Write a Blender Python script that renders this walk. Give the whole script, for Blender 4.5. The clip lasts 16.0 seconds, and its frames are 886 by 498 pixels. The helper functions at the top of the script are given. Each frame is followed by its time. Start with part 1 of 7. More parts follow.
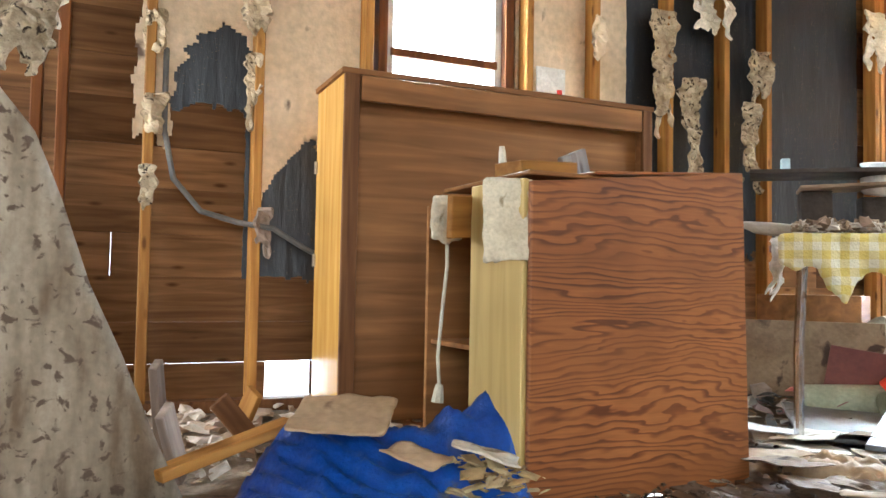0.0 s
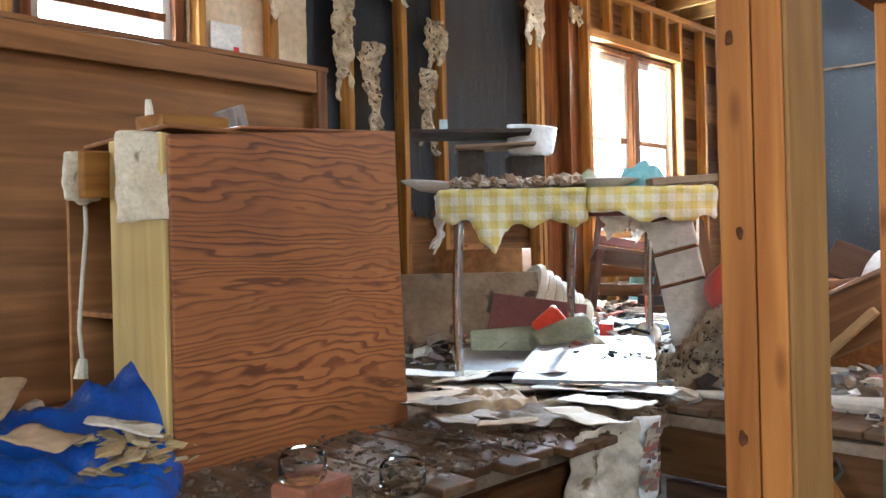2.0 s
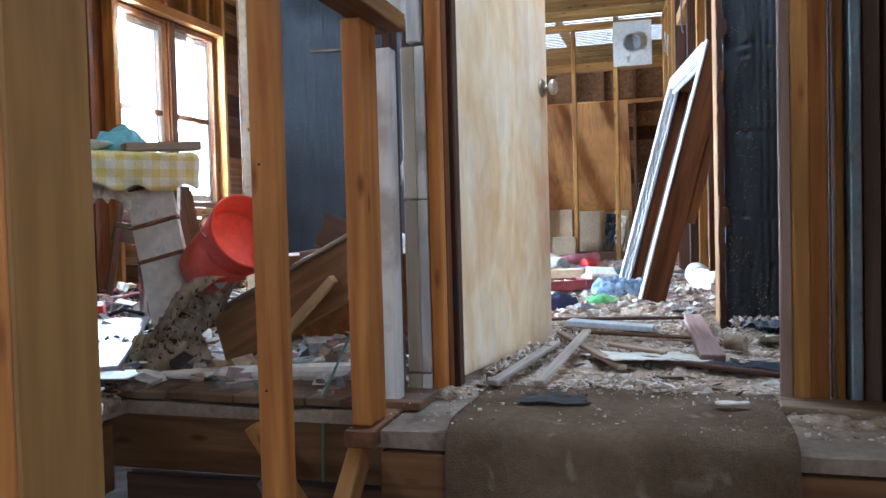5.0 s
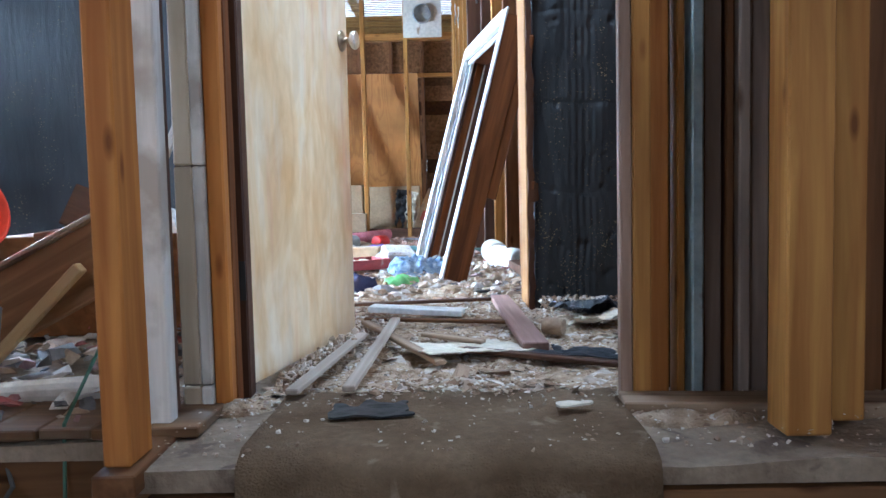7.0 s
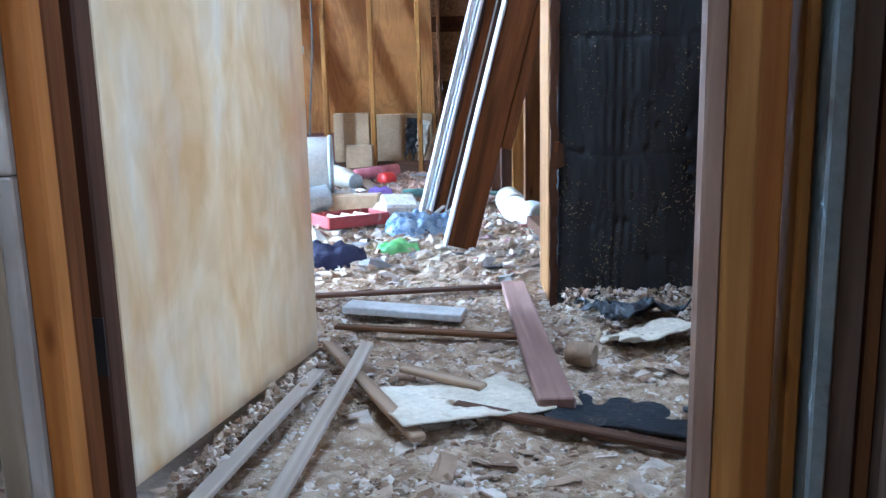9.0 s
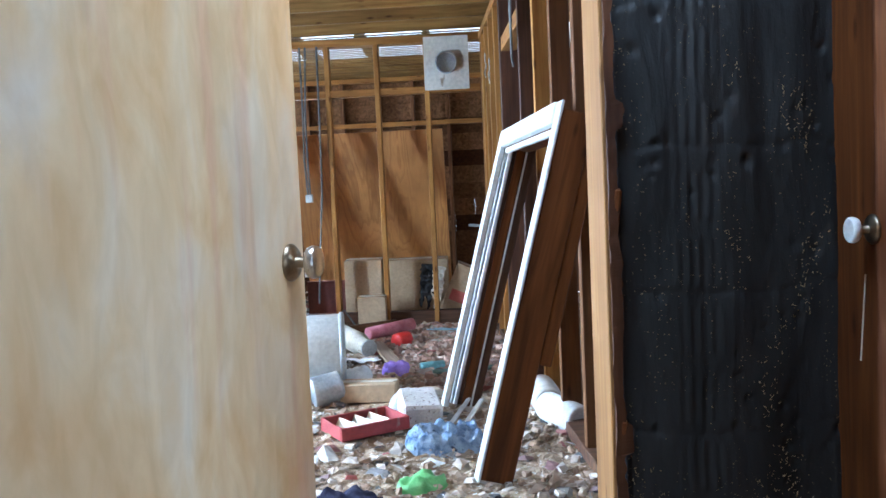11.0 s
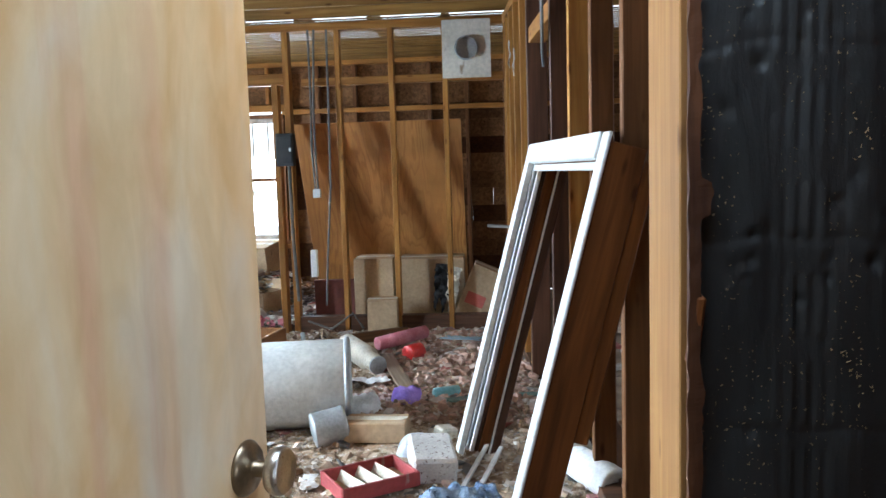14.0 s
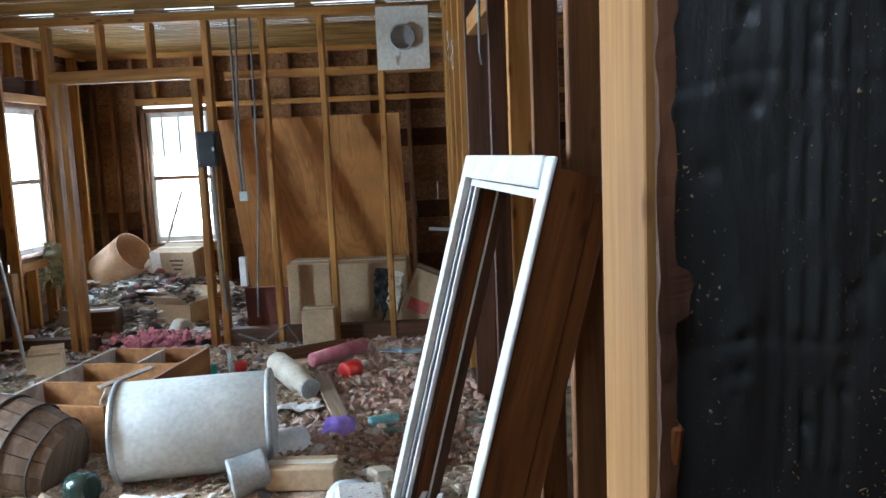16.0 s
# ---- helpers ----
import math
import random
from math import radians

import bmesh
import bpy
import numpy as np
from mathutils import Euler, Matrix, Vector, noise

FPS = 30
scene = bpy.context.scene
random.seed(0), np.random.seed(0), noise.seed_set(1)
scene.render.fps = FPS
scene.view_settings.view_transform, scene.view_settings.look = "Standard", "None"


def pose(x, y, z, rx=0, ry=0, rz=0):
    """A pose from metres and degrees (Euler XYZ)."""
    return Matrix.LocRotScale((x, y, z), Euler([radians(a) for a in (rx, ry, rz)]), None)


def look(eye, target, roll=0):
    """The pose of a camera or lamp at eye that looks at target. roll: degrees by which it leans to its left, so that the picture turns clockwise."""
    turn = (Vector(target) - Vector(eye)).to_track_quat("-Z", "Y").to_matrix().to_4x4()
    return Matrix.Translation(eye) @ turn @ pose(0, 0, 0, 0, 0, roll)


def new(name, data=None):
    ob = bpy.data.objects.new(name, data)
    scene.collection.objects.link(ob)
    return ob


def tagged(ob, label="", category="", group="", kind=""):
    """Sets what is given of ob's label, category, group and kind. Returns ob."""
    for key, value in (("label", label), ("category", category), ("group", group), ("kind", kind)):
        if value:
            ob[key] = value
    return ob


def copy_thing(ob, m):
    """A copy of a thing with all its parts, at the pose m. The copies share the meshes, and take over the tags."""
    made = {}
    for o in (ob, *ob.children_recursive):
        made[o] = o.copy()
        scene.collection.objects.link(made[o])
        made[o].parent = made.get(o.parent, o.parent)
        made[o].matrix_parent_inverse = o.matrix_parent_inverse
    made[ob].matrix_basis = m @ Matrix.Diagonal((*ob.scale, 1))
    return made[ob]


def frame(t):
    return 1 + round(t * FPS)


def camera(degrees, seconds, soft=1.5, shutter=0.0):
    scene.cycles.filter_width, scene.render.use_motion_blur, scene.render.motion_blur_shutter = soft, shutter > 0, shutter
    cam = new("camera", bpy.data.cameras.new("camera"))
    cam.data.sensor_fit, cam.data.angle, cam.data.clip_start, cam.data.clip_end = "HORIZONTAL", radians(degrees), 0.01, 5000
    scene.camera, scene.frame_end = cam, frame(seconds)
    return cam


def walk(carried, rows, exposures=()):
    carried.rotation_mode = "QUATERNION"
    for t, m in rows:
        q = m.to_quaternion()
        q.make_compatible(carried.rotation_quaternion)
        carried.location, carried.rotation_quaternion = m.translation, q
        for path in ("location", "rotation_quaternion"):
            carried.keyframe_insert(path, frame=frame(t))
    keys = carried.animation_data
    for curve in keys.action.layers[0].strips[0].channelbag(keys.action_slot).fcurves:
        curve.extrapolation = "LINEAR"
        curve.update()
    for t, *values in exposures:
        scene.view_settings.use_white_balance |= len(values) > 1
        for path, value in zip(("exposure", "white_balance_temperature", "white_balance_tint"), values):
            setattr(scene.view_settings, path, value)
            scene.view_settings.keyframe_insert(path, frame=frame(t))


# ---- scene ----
cam = camera(59.0, 16.0)

PATH = [
    (0, (0.264, 0.016, 0.551), (-1.564, 0.823, 0.637), 1.0),
    (0.5, (0.258, 0.054, 0.538), (-1.486, 1.032, 0.599), -0.1),
    (1, (0.271, 0.112, 0.535), (-1.367, 1.258, 0.57), -0.7),
    (1.5, (0.299, 0.147, 0.527), (-1.254, 1.408, 0.534), -1.2),
    (2, (0.333, 0.175, 0.524), (-1.101, 1.568, 0.525), -1.4),
    (2.5, (0.374, 0.192, 0.532), (-0.917, 1.72, 0.549), -1.3),
    (3, (0.407, 0.225, 0.536), (-0.742, 1.862, 0.554), -1.2),
    (3.5, (0.45, 0.274, 0.53), (-0.512, 2.027, 0.538), -0.8),
    (4, (0.497, 0.316, 0.528), (-0.276, 2.16, 0.519), -1.1),
    (4.5, (0.525, 0.425, 0.502), (-0.156, 2.304, 0.442), -1.5),
    (5, (0.564, 0.524, 0.47), (-0.003, 2.441, 0.404), -1.5),
    (7.5, (0.435, 1.031, 0.458), (0.455, 3.024, 0.285), -1.5),
    (8, (0.459, 1.225, 0.453), (0.431, 3.215, 0.251), -3.1),
    (8.5, (0.509, 1.45, 0.512), (0.454, 3.439, 0.31), -3.1),
    (9, (0.521, 1.574, 0.612), (0.433, 3.54, 0.257), -1.3),
    (9.5, (0.472, 1.67, 0.644), (0.314, 3.629, 0.273), -1.2),
    (10, (0.404, 1.783, 0.772), (0.298, 3.76, 0.484), -1.0),
    (10.2, (0.412, 1.861, 0.854), (0.338, 3.855, 0.713), -2.0),
    (12.5, (0.457, 2.259, 1.132), (0.245, 4.245, 1.034), -2.8),
    (13, (0.428, 2.395, 1.185), (0.184, 4.376, 1.053), -2.7),
    (13.5, (0.417, 2.473, 1.269), (0.251, 4.457, 1.079), -2.7),
    (14, (0.41, 2.53, 1.296), (0.266, 4.515, 1.099), -1.7),
    (14.5, (0.429, 2.661, 1.333), (0.258, 4.646, 1.161), -2.2),
    (15, (0.488, 2.792, 1.4), (0.351, 4.775, 1.175), -1.3),
    (15.5, (0.499, 2.854, 1.441), (0.384, 4.834, 1.183), -1.7),
    (16, (0.482, 2.949, 1.429), (0.459, 4.933, 1.178), -2.4),
]
walk(cam, [(t, look(eye, target, roll)) for t, eye, target, roll in PATH],
     [(0.0, 2.3, 5850, 6), (1.5, 2.2, 5650, 7), (3.0, 1.50, 5350, 8), (4.5, 1.22, 5050, 8), (5.2, 1.15, 4950, 8), (7.5, 1.32, 4950, 8),
      (9.0, 1.22, 4700, 8), (10.0, 0.96, 4700, 8), (12.5, 0.44, 5700, 8), (14.0, 0.34, 5700, 8), (16.0, 0.12, 5500, 6)])

# ---- light ----
world = bpy.data.worlds.new("world")
scene.world = world
world.use_nodes = True
wn = world.node_tree
sky = wn.nodes.new("ShaderNodeTexSky")
sky.sky_type = 'NISHITA'
sky.sun_disc = False
sky.sun_elevation, sky.sun_rotation = radians(58), radians(125)
wn.links.new(sky.outputs[0], wn.nodes["Background"].inputs[0])
wn.nodes["Background"].inputs[1].default_value = 0.11
sun = new("sun", bpy.data.lights.new("sun", "SUN"))
sun.data.energy, sun.data.angle, sun.data.color = 5.0, radians(14), (1.0, 0.95, 0.88)
sun.matrix_basis = look((5, -3.5, 10), (0, 0, 0))


def daylight_lamp(eye, target, w, h, power, tint=(0.78, 0.90, 1.0)):
    lamp = new("daylight_lamp", bpy.data.lights.new("daylight_lamp", "AREA"))
    lamp.data.shape, lamp.data.size, lamp.data.size_y = 'RECTANGLE', w, h
    lamp.data.energy, lamp.data.color = power, tint
    lamp.matrix_basis = look(eye, target)


daylight_lamp((-3.34, 5.49, 1.38), (-1.6, 3.6, 0.6), 0.52, 1.3, 400)
daylight_lamp((-3.34, 6.12, 1.38), (-1.2, 8.0, 1.0), 0.52, 1.3, 138)
daylight_lamp((-3.34, 1.54, 1.60), (-2, 1.6, 1.4), 0.7, 1.1, 45)
daylight_lamp((-3.34, 9.76, 1.30), (-2, 9.7, 1.2), 0.6, 1.2, 75)
daylight_lamp((-2.20, 11.10, 1.30), (-2.2, 10, 0.9), 0.6, 1.2, 62)
daylight_lamp((3.95, 6.60, 1.40), (2, 6.4, 1.2), 1.6, 1.3, 25)
# The last four stand in unseen openings, added to light passage and first room.
daylight_lamp((3.95, 3.30, 1.35), (0.5, 3.2, 0.2), 1.0, 1.7, 26, (0.70, 0.86, 1.0))
daylight_lamp((0.36, 3.22, 2.508), (0.36, 3.23, 0.0), 0.8, 0.6, 24, (0.78, 0.90, 1.0))
daylight_lamp((2.30, -0.60, 1.45), (-1.5, 0.9, 0.8), 1.8, 1.2, 20, (1.0, 0.97, 0.90))
daylight_lamp((-2.45, -2.18, 1.35), (-2.4, 0.5, 0.9), 0.9, 1.2, 26, (1.0, 0.98, 0.94))

# ---- materials ----
MATS = {}


def node_mat(name, rough=0.7, metal=0.0, bump=0.0, bump_scale=60.0):
    m = bpy.data.materials.new(name)
    m.use_nodes = True
    nt = m.node_tree
    b = nt.nodes["Principled BSDF"]
    b.inputs["Roughness"].default_value = rough
    b.inputs["Metallic"].default_value = metal
    tc = nt.nodes.new("ShaderNodeTexCoord")
    if bump:
        n = nt.nodes.new("ShaderNodeTexNoise")
        n.inputs["Scale"].default_value = bump_scale
        n.inputs["Detail"].default_value = 6
        nt.links.new(tc.outputs["Object"], n.inputs["Vector"])
        bp = nt.nodes.new("ShaderNodeBump")
        bp.inputs["Strength"].default_value = bump
        bp.inputs["Distance"].default_value = 0.01
        nt.links.new(n.outputs[0], bp.inputs["Height"])
        nt.links.new(bp.outputs[0], b.inputs["Normal"])
    MATS[name] = m
    return m, nt, b, tc


def ramp(nt, src, stops):
    r = nt.nodes.new("ShaderNodeValToRGB")
    while len(r.color_ramp.elements) < len(stops):
        r.color_ramp.elements.new(0.5)
    for e, (p, c) in zip(r.color_ramp.elements, stops):
        e.position, e.color = p, (*c, 1)
    nt.links.new(src, r.inputs[0])
    return r.outputs[0]


def noise_tex(nt, vec, scale, detail=5, stretch=None, distortion=0.0):
    if stretch:
        mp = nt.nodes.new("ShaderNodeMapping")
        mp.inputs["Scale"].default_value = stretch
        nt.links.new(vec, mp.inputs["Vector"])
        vec = mp.outputs[0]
    n = nt.nodes.new("ShaderNodeTexNoise")
    n.inputs["Scale"].default_value = scale
    n.inputs["Detail"].default_value = detail
    n.inputs["Distortion"].default_value = distortion
    nt.links.new(vec, n.inputs["Vector"])
    return n.outputs[0]


def mix(nt, fac, a, b, mode='MIX', f=None):
    n = nt.nodes.new("ShaderNodeMix")
    n.data_type, n.blend_type = 'RGBA', mode
    if fac is not None:
        nt.links.new(fac, n.inputs[0])
    else:
        n.inputs[0].default_value = f
    for s, i in ((a, 6), (b, 7)):
        if isinstance(s, tuple):
            n.inputs[i].default_value = (*s, 1)
        else:
            nt.links.new(s, n.inputs[i])
    return n.outputs[2]


def wood(name, dark, light, axis, rough=0.65, knots=True, fine=1.0, per_piece=0.25, wear=None):
    """Sawn or planed wood with the grain along one axis."""
    m, nt, b, tc = node_mat(name, rough)
    b.inputs["Specular IOR Level"].default_value = 0.5 if rough < 0.5 else 0.18
    st = [14.0, 14.0, 14.0]
    st["xyz".index(axis)] = 0.9
    info = nt.nodes.new("ShaderNodeObjectInfo")
    add = nt.nodes.new("ShaderNodeVectorMath")
    add.operation = 'MULTIPLY_ADD'
    comb = nt.nodes.new("ShaderNodeCombineXYZ")
    for i in range(3):
        nt.links.new(info.outputs["Random"], comb.inputs[i])
    nt.links.new(comb.outputs[0], add.inputs[0])
    add.inputs[1].default_value = (37, 53, 71)
    nt.links.new(tc.outputs["Object"], add.inputs[2])
    v = add.outputs[0]
    g = noise_tex(nt, v, 2.2 * fine, 6, st, 0.6)
    col = ramp(nt, g, [(0.3, dark), (0.52, tuple((a + c) / 2 for a, c in zip(dark, light))), (0.7, light)])
    big = noise_tex(nt, v, 1.6, 3)
    col = mix(nt, None, col, ramp(nt, big, [(0.3, (0.62, 0.58, 0.55)), (0.65, (1.08, 1.04, 1.0))]), 'MULTIPLY', 0.75)
    if knots:
        kv = nt.nodes.new("ShaderNodeTexVoronoi")
        kv.inputs["Scale"].default_value = 1.0
        mp = nt.nodes.new("ShaderNodeMapping")
        ks = [13.0, 13.0, 13.0]
        ks["xyz".index(axis)] = 4.2
        mp.inputs["Scale"].default_value = ks
        nt.links.new(v, mp.inputs["Vector"])
        nt.links.new(mp.outputs[0], kv.inputs["Vector"])
        k = ramp(nt, kv.outputs["Distance"], [(0.06, (0.28, 0.16, 0.09)), (0.16, (1, 1, 1))])
        col = mix(nt, None, col, k, 'MULTIPLY', 0.8)
    rnd = ramp(nt, info.outputs["Random"], [(0, (1 - per_piece, 1 - per_piece * 1.15, 1 - per_piece * 1.3)), (1, (1 + per_piece * 0.4,) * 3)])
    col = mix(nt, None, col, rnd, 'MULTIPLY', 1.0)
    if wear:
        wv = noise_tex(nt, v, 6, 8)
        col = mix(nt, ramp(nt, wv, [(0.5, (0, 0, 0)), (0.62, (1, 1, 1))]), col, wear)
    nt.links.new(col, b.inputs["Base Color"])
    bp = nt.nodes.new("ShaderNodeBump")
    bp.inputs["Strength"].default_value, bp.inputs["Distance"].default_value = 0.35, 0.004
    nt.links.new(g, bp.inputs["Height"])
    nt.links.new(bp.outputs[0], b.inputs["Normal"])
    return m


def mottled(name, c1, c2, scale=4.0, rough=0.7, metal=0.0, bump=0.2, stain=None, stain_at=0.6, stain_scale=7.0, spec=0.5, bump_scale=70, stretch=None):
    """A plain surface, mottled at two scales, with stains."""
    m, nt, b, tc = node_mat(name, rough, metal, bump, bump_scale)
    b.inputs["Specular IOR Level"].default_value = min(spec, 0.2) if rough > 0.7 else spec
    g = noise_tex(nt, tc.outputs["Object"], scale, 8, stretch)
    f = noise_tex(nt, tc.outputs["Object"], scale * 11, 4)
    col = ramp(nt, g, [(0.32, c1), (0.66, c2)])
    col = mix(nt, None, col, ramp(nt, f, [(0.3, (0.8, 0.8, 0.8)), (0.7, (1.1, 1.1, 1.1))]), 'MULTIPLY', 0.8)
    if stain:
        s = noise_tex(nt, tc.outputs["Object"], stain_scale, 9, None, 0.5)
        col = mix(nt, ramp(nt, s, [(stain_at, (0, 0, 0)), (stain_at + 0.07, (1, 1, 1))]), col, stain)
    nt.links.new(col, b.inputs["Base Color"])
    return m


def tar_mat(name, dark, light, rough):
    """Black felt paper with upright wrinkles, faint joints and clusters of tan paste specks."""
    m, nt, b, tc = node_mat(name, rough)
    v = tc.outputs["Object"]
    g = noise_tex(nt, v, 3.0, 8, (2.0, 2.0, 0.5))
    col = ramp(nt, g, [(0.3, dark), (0.7, light)])
    vo = nt.nodes.new("ShaderNodeTexVoronoi")
    vo.inputs["Scale"].default_value = 82
    wob = nt.nodes.new("ShaderNodeTexNoise")
    wob.inputs["Scale"].default_value = 90
    nt.links.new(v, wob.inputs["Vector"])
    warp = nt.nodes.new("ShaderNodeVectorMath")
    warp.operation = 'MULTIPLY_ADD'
    warp.inputs[1].default_value = (0.016, 0.016, 0.016)
    nt.links.new(wob.outputs["Color"], warp.inputs[0])
    nt.links.new(v, warp.inputs[2])
    nt.links.new(warp.outputs[0], vo.inputs["Vector"])
    dot = ramp(nt, vo.outputs["Distance"], [(0.09, (1, 1, 1)), (0.19, (0, 0, 0))])
    clus = ramp(nt, noise_tex(nt, v, 5.5, 3, (2.2, 2.2, 0.55)), [(0.49, (0, 0, 0)), (0.57, (1, 1, 1))])
    mask = mix(nt, None, dot, clus, 'MULTIPLY', 1.0)
    col = mix(nt, mask, col, (0.22, 0.155, 0.08))
    nt.links.new(col, b.inputs["Base Color"])
    wr = noise_tex(nt, v, 7.0, 5, (2.6, 2.6, 0.5), 0.4)
    fine = noise_tex(nt, v, 130, 3)
    prev = None
    for src, st, ds in ((wr, 0.42, 0.02), (fine, 0.25, 0.003), (mask, 0.5, 0.004)):
        bp = nt.nodes.new("ShaderNodeBump")
        bp.inputs["Strength"].default_value, bp.inputs["Distance"].default_value = st, ds
        nt.links.new(src, bp.inputs["Height"])
        if prev:
            nt.links.new(prev, bp.inputs["Normal"])
        prev = bp.outputs[0]
    nt.links.new(prev, b.inputs["Normal"])
    return m


STUD_Z = wood("stud_wood_upright", (0.26, 0.108, 0.022), (0.47, 0.245, 0.062), 'z')
POST_Z = wood("orange_pine", (0.27, 0.092, 0.018), (0.47, 0.20, 0.045), 'z')
PALE_Z = wood("pale_yellow_pine", (0.20, 0.098, 0.028), (0.31, 0.168, 0.052), 'z')
STUD_X = wood("stud_wood_level", (0.24, 0.10, 0.02), (0.42, 0.21, 0.052), 'x')
STUD_Y = wood("stud_wood_deep", (0.24, 0.10, 0.02), (0.42, 0.21, 0.052), 'y')
ROSY_Z = wood("rosy_worn_trim", (0.26, 0.165, 0.12), (0.44, 0.32, 0.25), 'z', 0.6, False)
TANPAINT = wood("dirty_tan_paint", (0.34, 0.27, 0.18), (0.50, 0.42, 0.31), 'z', 0.7, False)
RED_Z = wood("reddish_wood", (0.085, 0.026, 0.006), (0.21, 0.075, 0.018), 'z')
BROWN_Z = wood("brown_wood", (0.11, 0.046, 0.017), (0.22, 0.10, 0.038), 'z')
DARK_Z = wood("dark_stained_wood", (0.045, 0.02, 0.012), (0.10, 0.045, 0.025), 'z', 0.5, False)
DARK_X = wood("dark_board", (0.05, 0.025, 0.015), (0.11, 0.055, 0.03), 'x', 0.6, False)
SIDING = wood("siding_boards", (0.095, 0.043, 0.016), (0.225, 0.115, 0.046), 'y', 0.8, True, 1.0, 0.75)
FLOOR_X = wood("floor_boards", (0.085, 0.046, 0.022), (0.18, 0.105, 0.054), 'x', 0.8, False, 1.0, 0.3, (0.14, 0.095, 0.06))
CEIL_X = wood("old_ceiling_timber", (0.17, 0.086, 0.020), (0.33, 0.19, 0.052), 'x')
RACK = mottled("dull_brown_metal", (0.03, 0.024, 0.02), (0.07, 0.055, 0.045), 8, 0.9, 0, 0.2, spec=0.1)
JOIST_X = wood("old_joist_wood", (0.075, 0.034, 0.013), (0.16, 0.078, 0.03), 'x')
JOIST_Y = wood("old_joist_wood_deep", (0.075, 0.032, 0.012), (0.16, 0.074, 0.028), 'y')
GREY_Z = wood("weathered_grey_wood", (0.17, 0.13, 0.105), (0.33, 0.265, 0.215), 'z')
GREY_X = wood("weathered_grey_lath", (0.18, 0.122, 0.078), (0.38, 0.285, 0.195), 'x')
CASE = wood("cabinet_panel_wood", (0.17, 0.074, 0.025), (0.32, 0.150, 0.054), 'y', 0.6, False, 0.7, 0.1)
HONEY = wood("varnished_honey_wood", (0.56, 0.29, 0.06), (0.74, 0.44, 0.12), 'z', 0.25, False, 0.8, 0.05)
YELLOW = wood("yellow_painted_wood", (0.50, 0.36, 0.12), (0.66, 0.50, 0.20), 'z', 0.45, False, 0.8, 0.05)
WHITE_Z = wood("flaking_white_paint", (0.50, 0.47, 0.42), (0.68, 0.65, 0.60), 'z', 0.6, False, 1.6, 0.08, (0.34, 0.29, 0.24))
BLUEGREY = mottled("faded_blue_paint", (0.27, 0.35, 0.37), (0.38, 0.47, 0.49), 5, 0.6, 0, 0.2, (0.16, 0.13, 0.10), 0.62)
TAR = tar_mat("black_tar_paper", (0.006, 0.0075, 0.010), (0.022, 0.026, 0.032), 0.46)
FELT = tar_mat("dull_black_felt", (0.008, 0.0082, 0.0082), (0.022, 0.0222, 0.022), 0.55)
FELT.node_tree.nodes["Principled BSDF"].inputs["Specular IOR Level"].default_value = 0.32
BOARD = mottled("tan_fibreboard", (0.58, 0.43, 0.27), (0.75, 0.60, 0.42), 2.5, 0.9, 0, 0.3, (0.16, 0.11, 0.08), 0.63, 5)
PLASTER = mottled("old_cream_plaster", (0.50, 0.45, 0.37), (0.66, 0.62, 0.54), 3, 0.85, 0, 0.3, (0.30, 0.22, 0.15), 0.62, 6)
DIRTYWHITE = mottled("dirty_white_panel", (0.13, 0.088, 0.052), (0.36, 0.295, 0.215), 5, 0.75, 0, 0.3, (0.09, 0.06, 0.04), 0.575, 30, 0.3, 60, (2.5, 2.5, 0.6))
FRAMEWHITE = mottled("white_painted_frame", (0.50, 0.51, 0.49), (0.68, 0.68, 0.65), 6, 0.45, 0, 0.15, (0.35, 0.30, 0.26), 0.68, 20)
TARP = mottled("blue_tarpaulin", (0.004, 0.04, 0.22), (0.012, 0.085, 0.38), 5, 0.35, 0, 0.9, (0.10, 0.11, 0.13), 0.64, 9, 0.5, 22)
CREAM = mottled("aged_cream_cloth", (0.50, 0.42, 0.29), (0.66, 0.58, 0.43), 9, 0.9, 0, 0.5, (0.30, 0.23, 0.14), 0.64, 16, 0.1, 60)
TANSCRAP = mottled("torn_tan_board_scrap", (0.24, 0.17, 0.10), (0.52, 0.41, 0.27), 12, 0.95, 0, 0.7, (0.10, 0.075, 0.05), 0.60, 28, 0.1, 90)
CARD = mottled("brown_cardboard", (0.34, 0.23, 0.13), (0.46, 0.33, 0.20), 4, 0.85, 0, 0.1, (0.20, 0.13, 0.08), 0.66, 6)
CARDDARK = mottled("stained_dark_cardboard", (0.13, 0.085, 0.05), (0.25, 0.175, 0.105), 5, 0.9, 0, 0.3, (0.07, 0.045, 0.03), 0.60, 9)
PAPER = mottled("yellowed_paper", (0.46, 0.40, 0.30), (0.66, 0.60, 0.48), 7, 0.85, 0, 0.2, (0.25, 0.18, 0.11), 0.62, 10)
WHITEP = mottled("white_paper", (0.62, 0.61, 0.58), (0.80, 0.79, 0.76), 6, 0.8, 0, 0.1, (0.35, 0.30, 0.24), 0.66, 12)
DIRT = mottled("dry_dirt", (0.05, 0.033, 0.022), (0.12, 0.085, 0.058), 6, 0.95, 0, 0.8, (0.05, 0.035, 0.025), 0.62, 14, 0.2)
GRASS = mottled("pale_dry_ground", (0.36, 0.34, 0.28), (0.50, 0.47, 0.40), 3, 0.95, 0, 0.8)
CARPET = mottled("dusty_brown_carpet", (0.11, 0.068, 0.036), (0.19, 0.128, 0.076), 5, 0.95, 0, 0.9, (0.24, 0.175, 0.115), 0.62, 11, 0.1, 220)
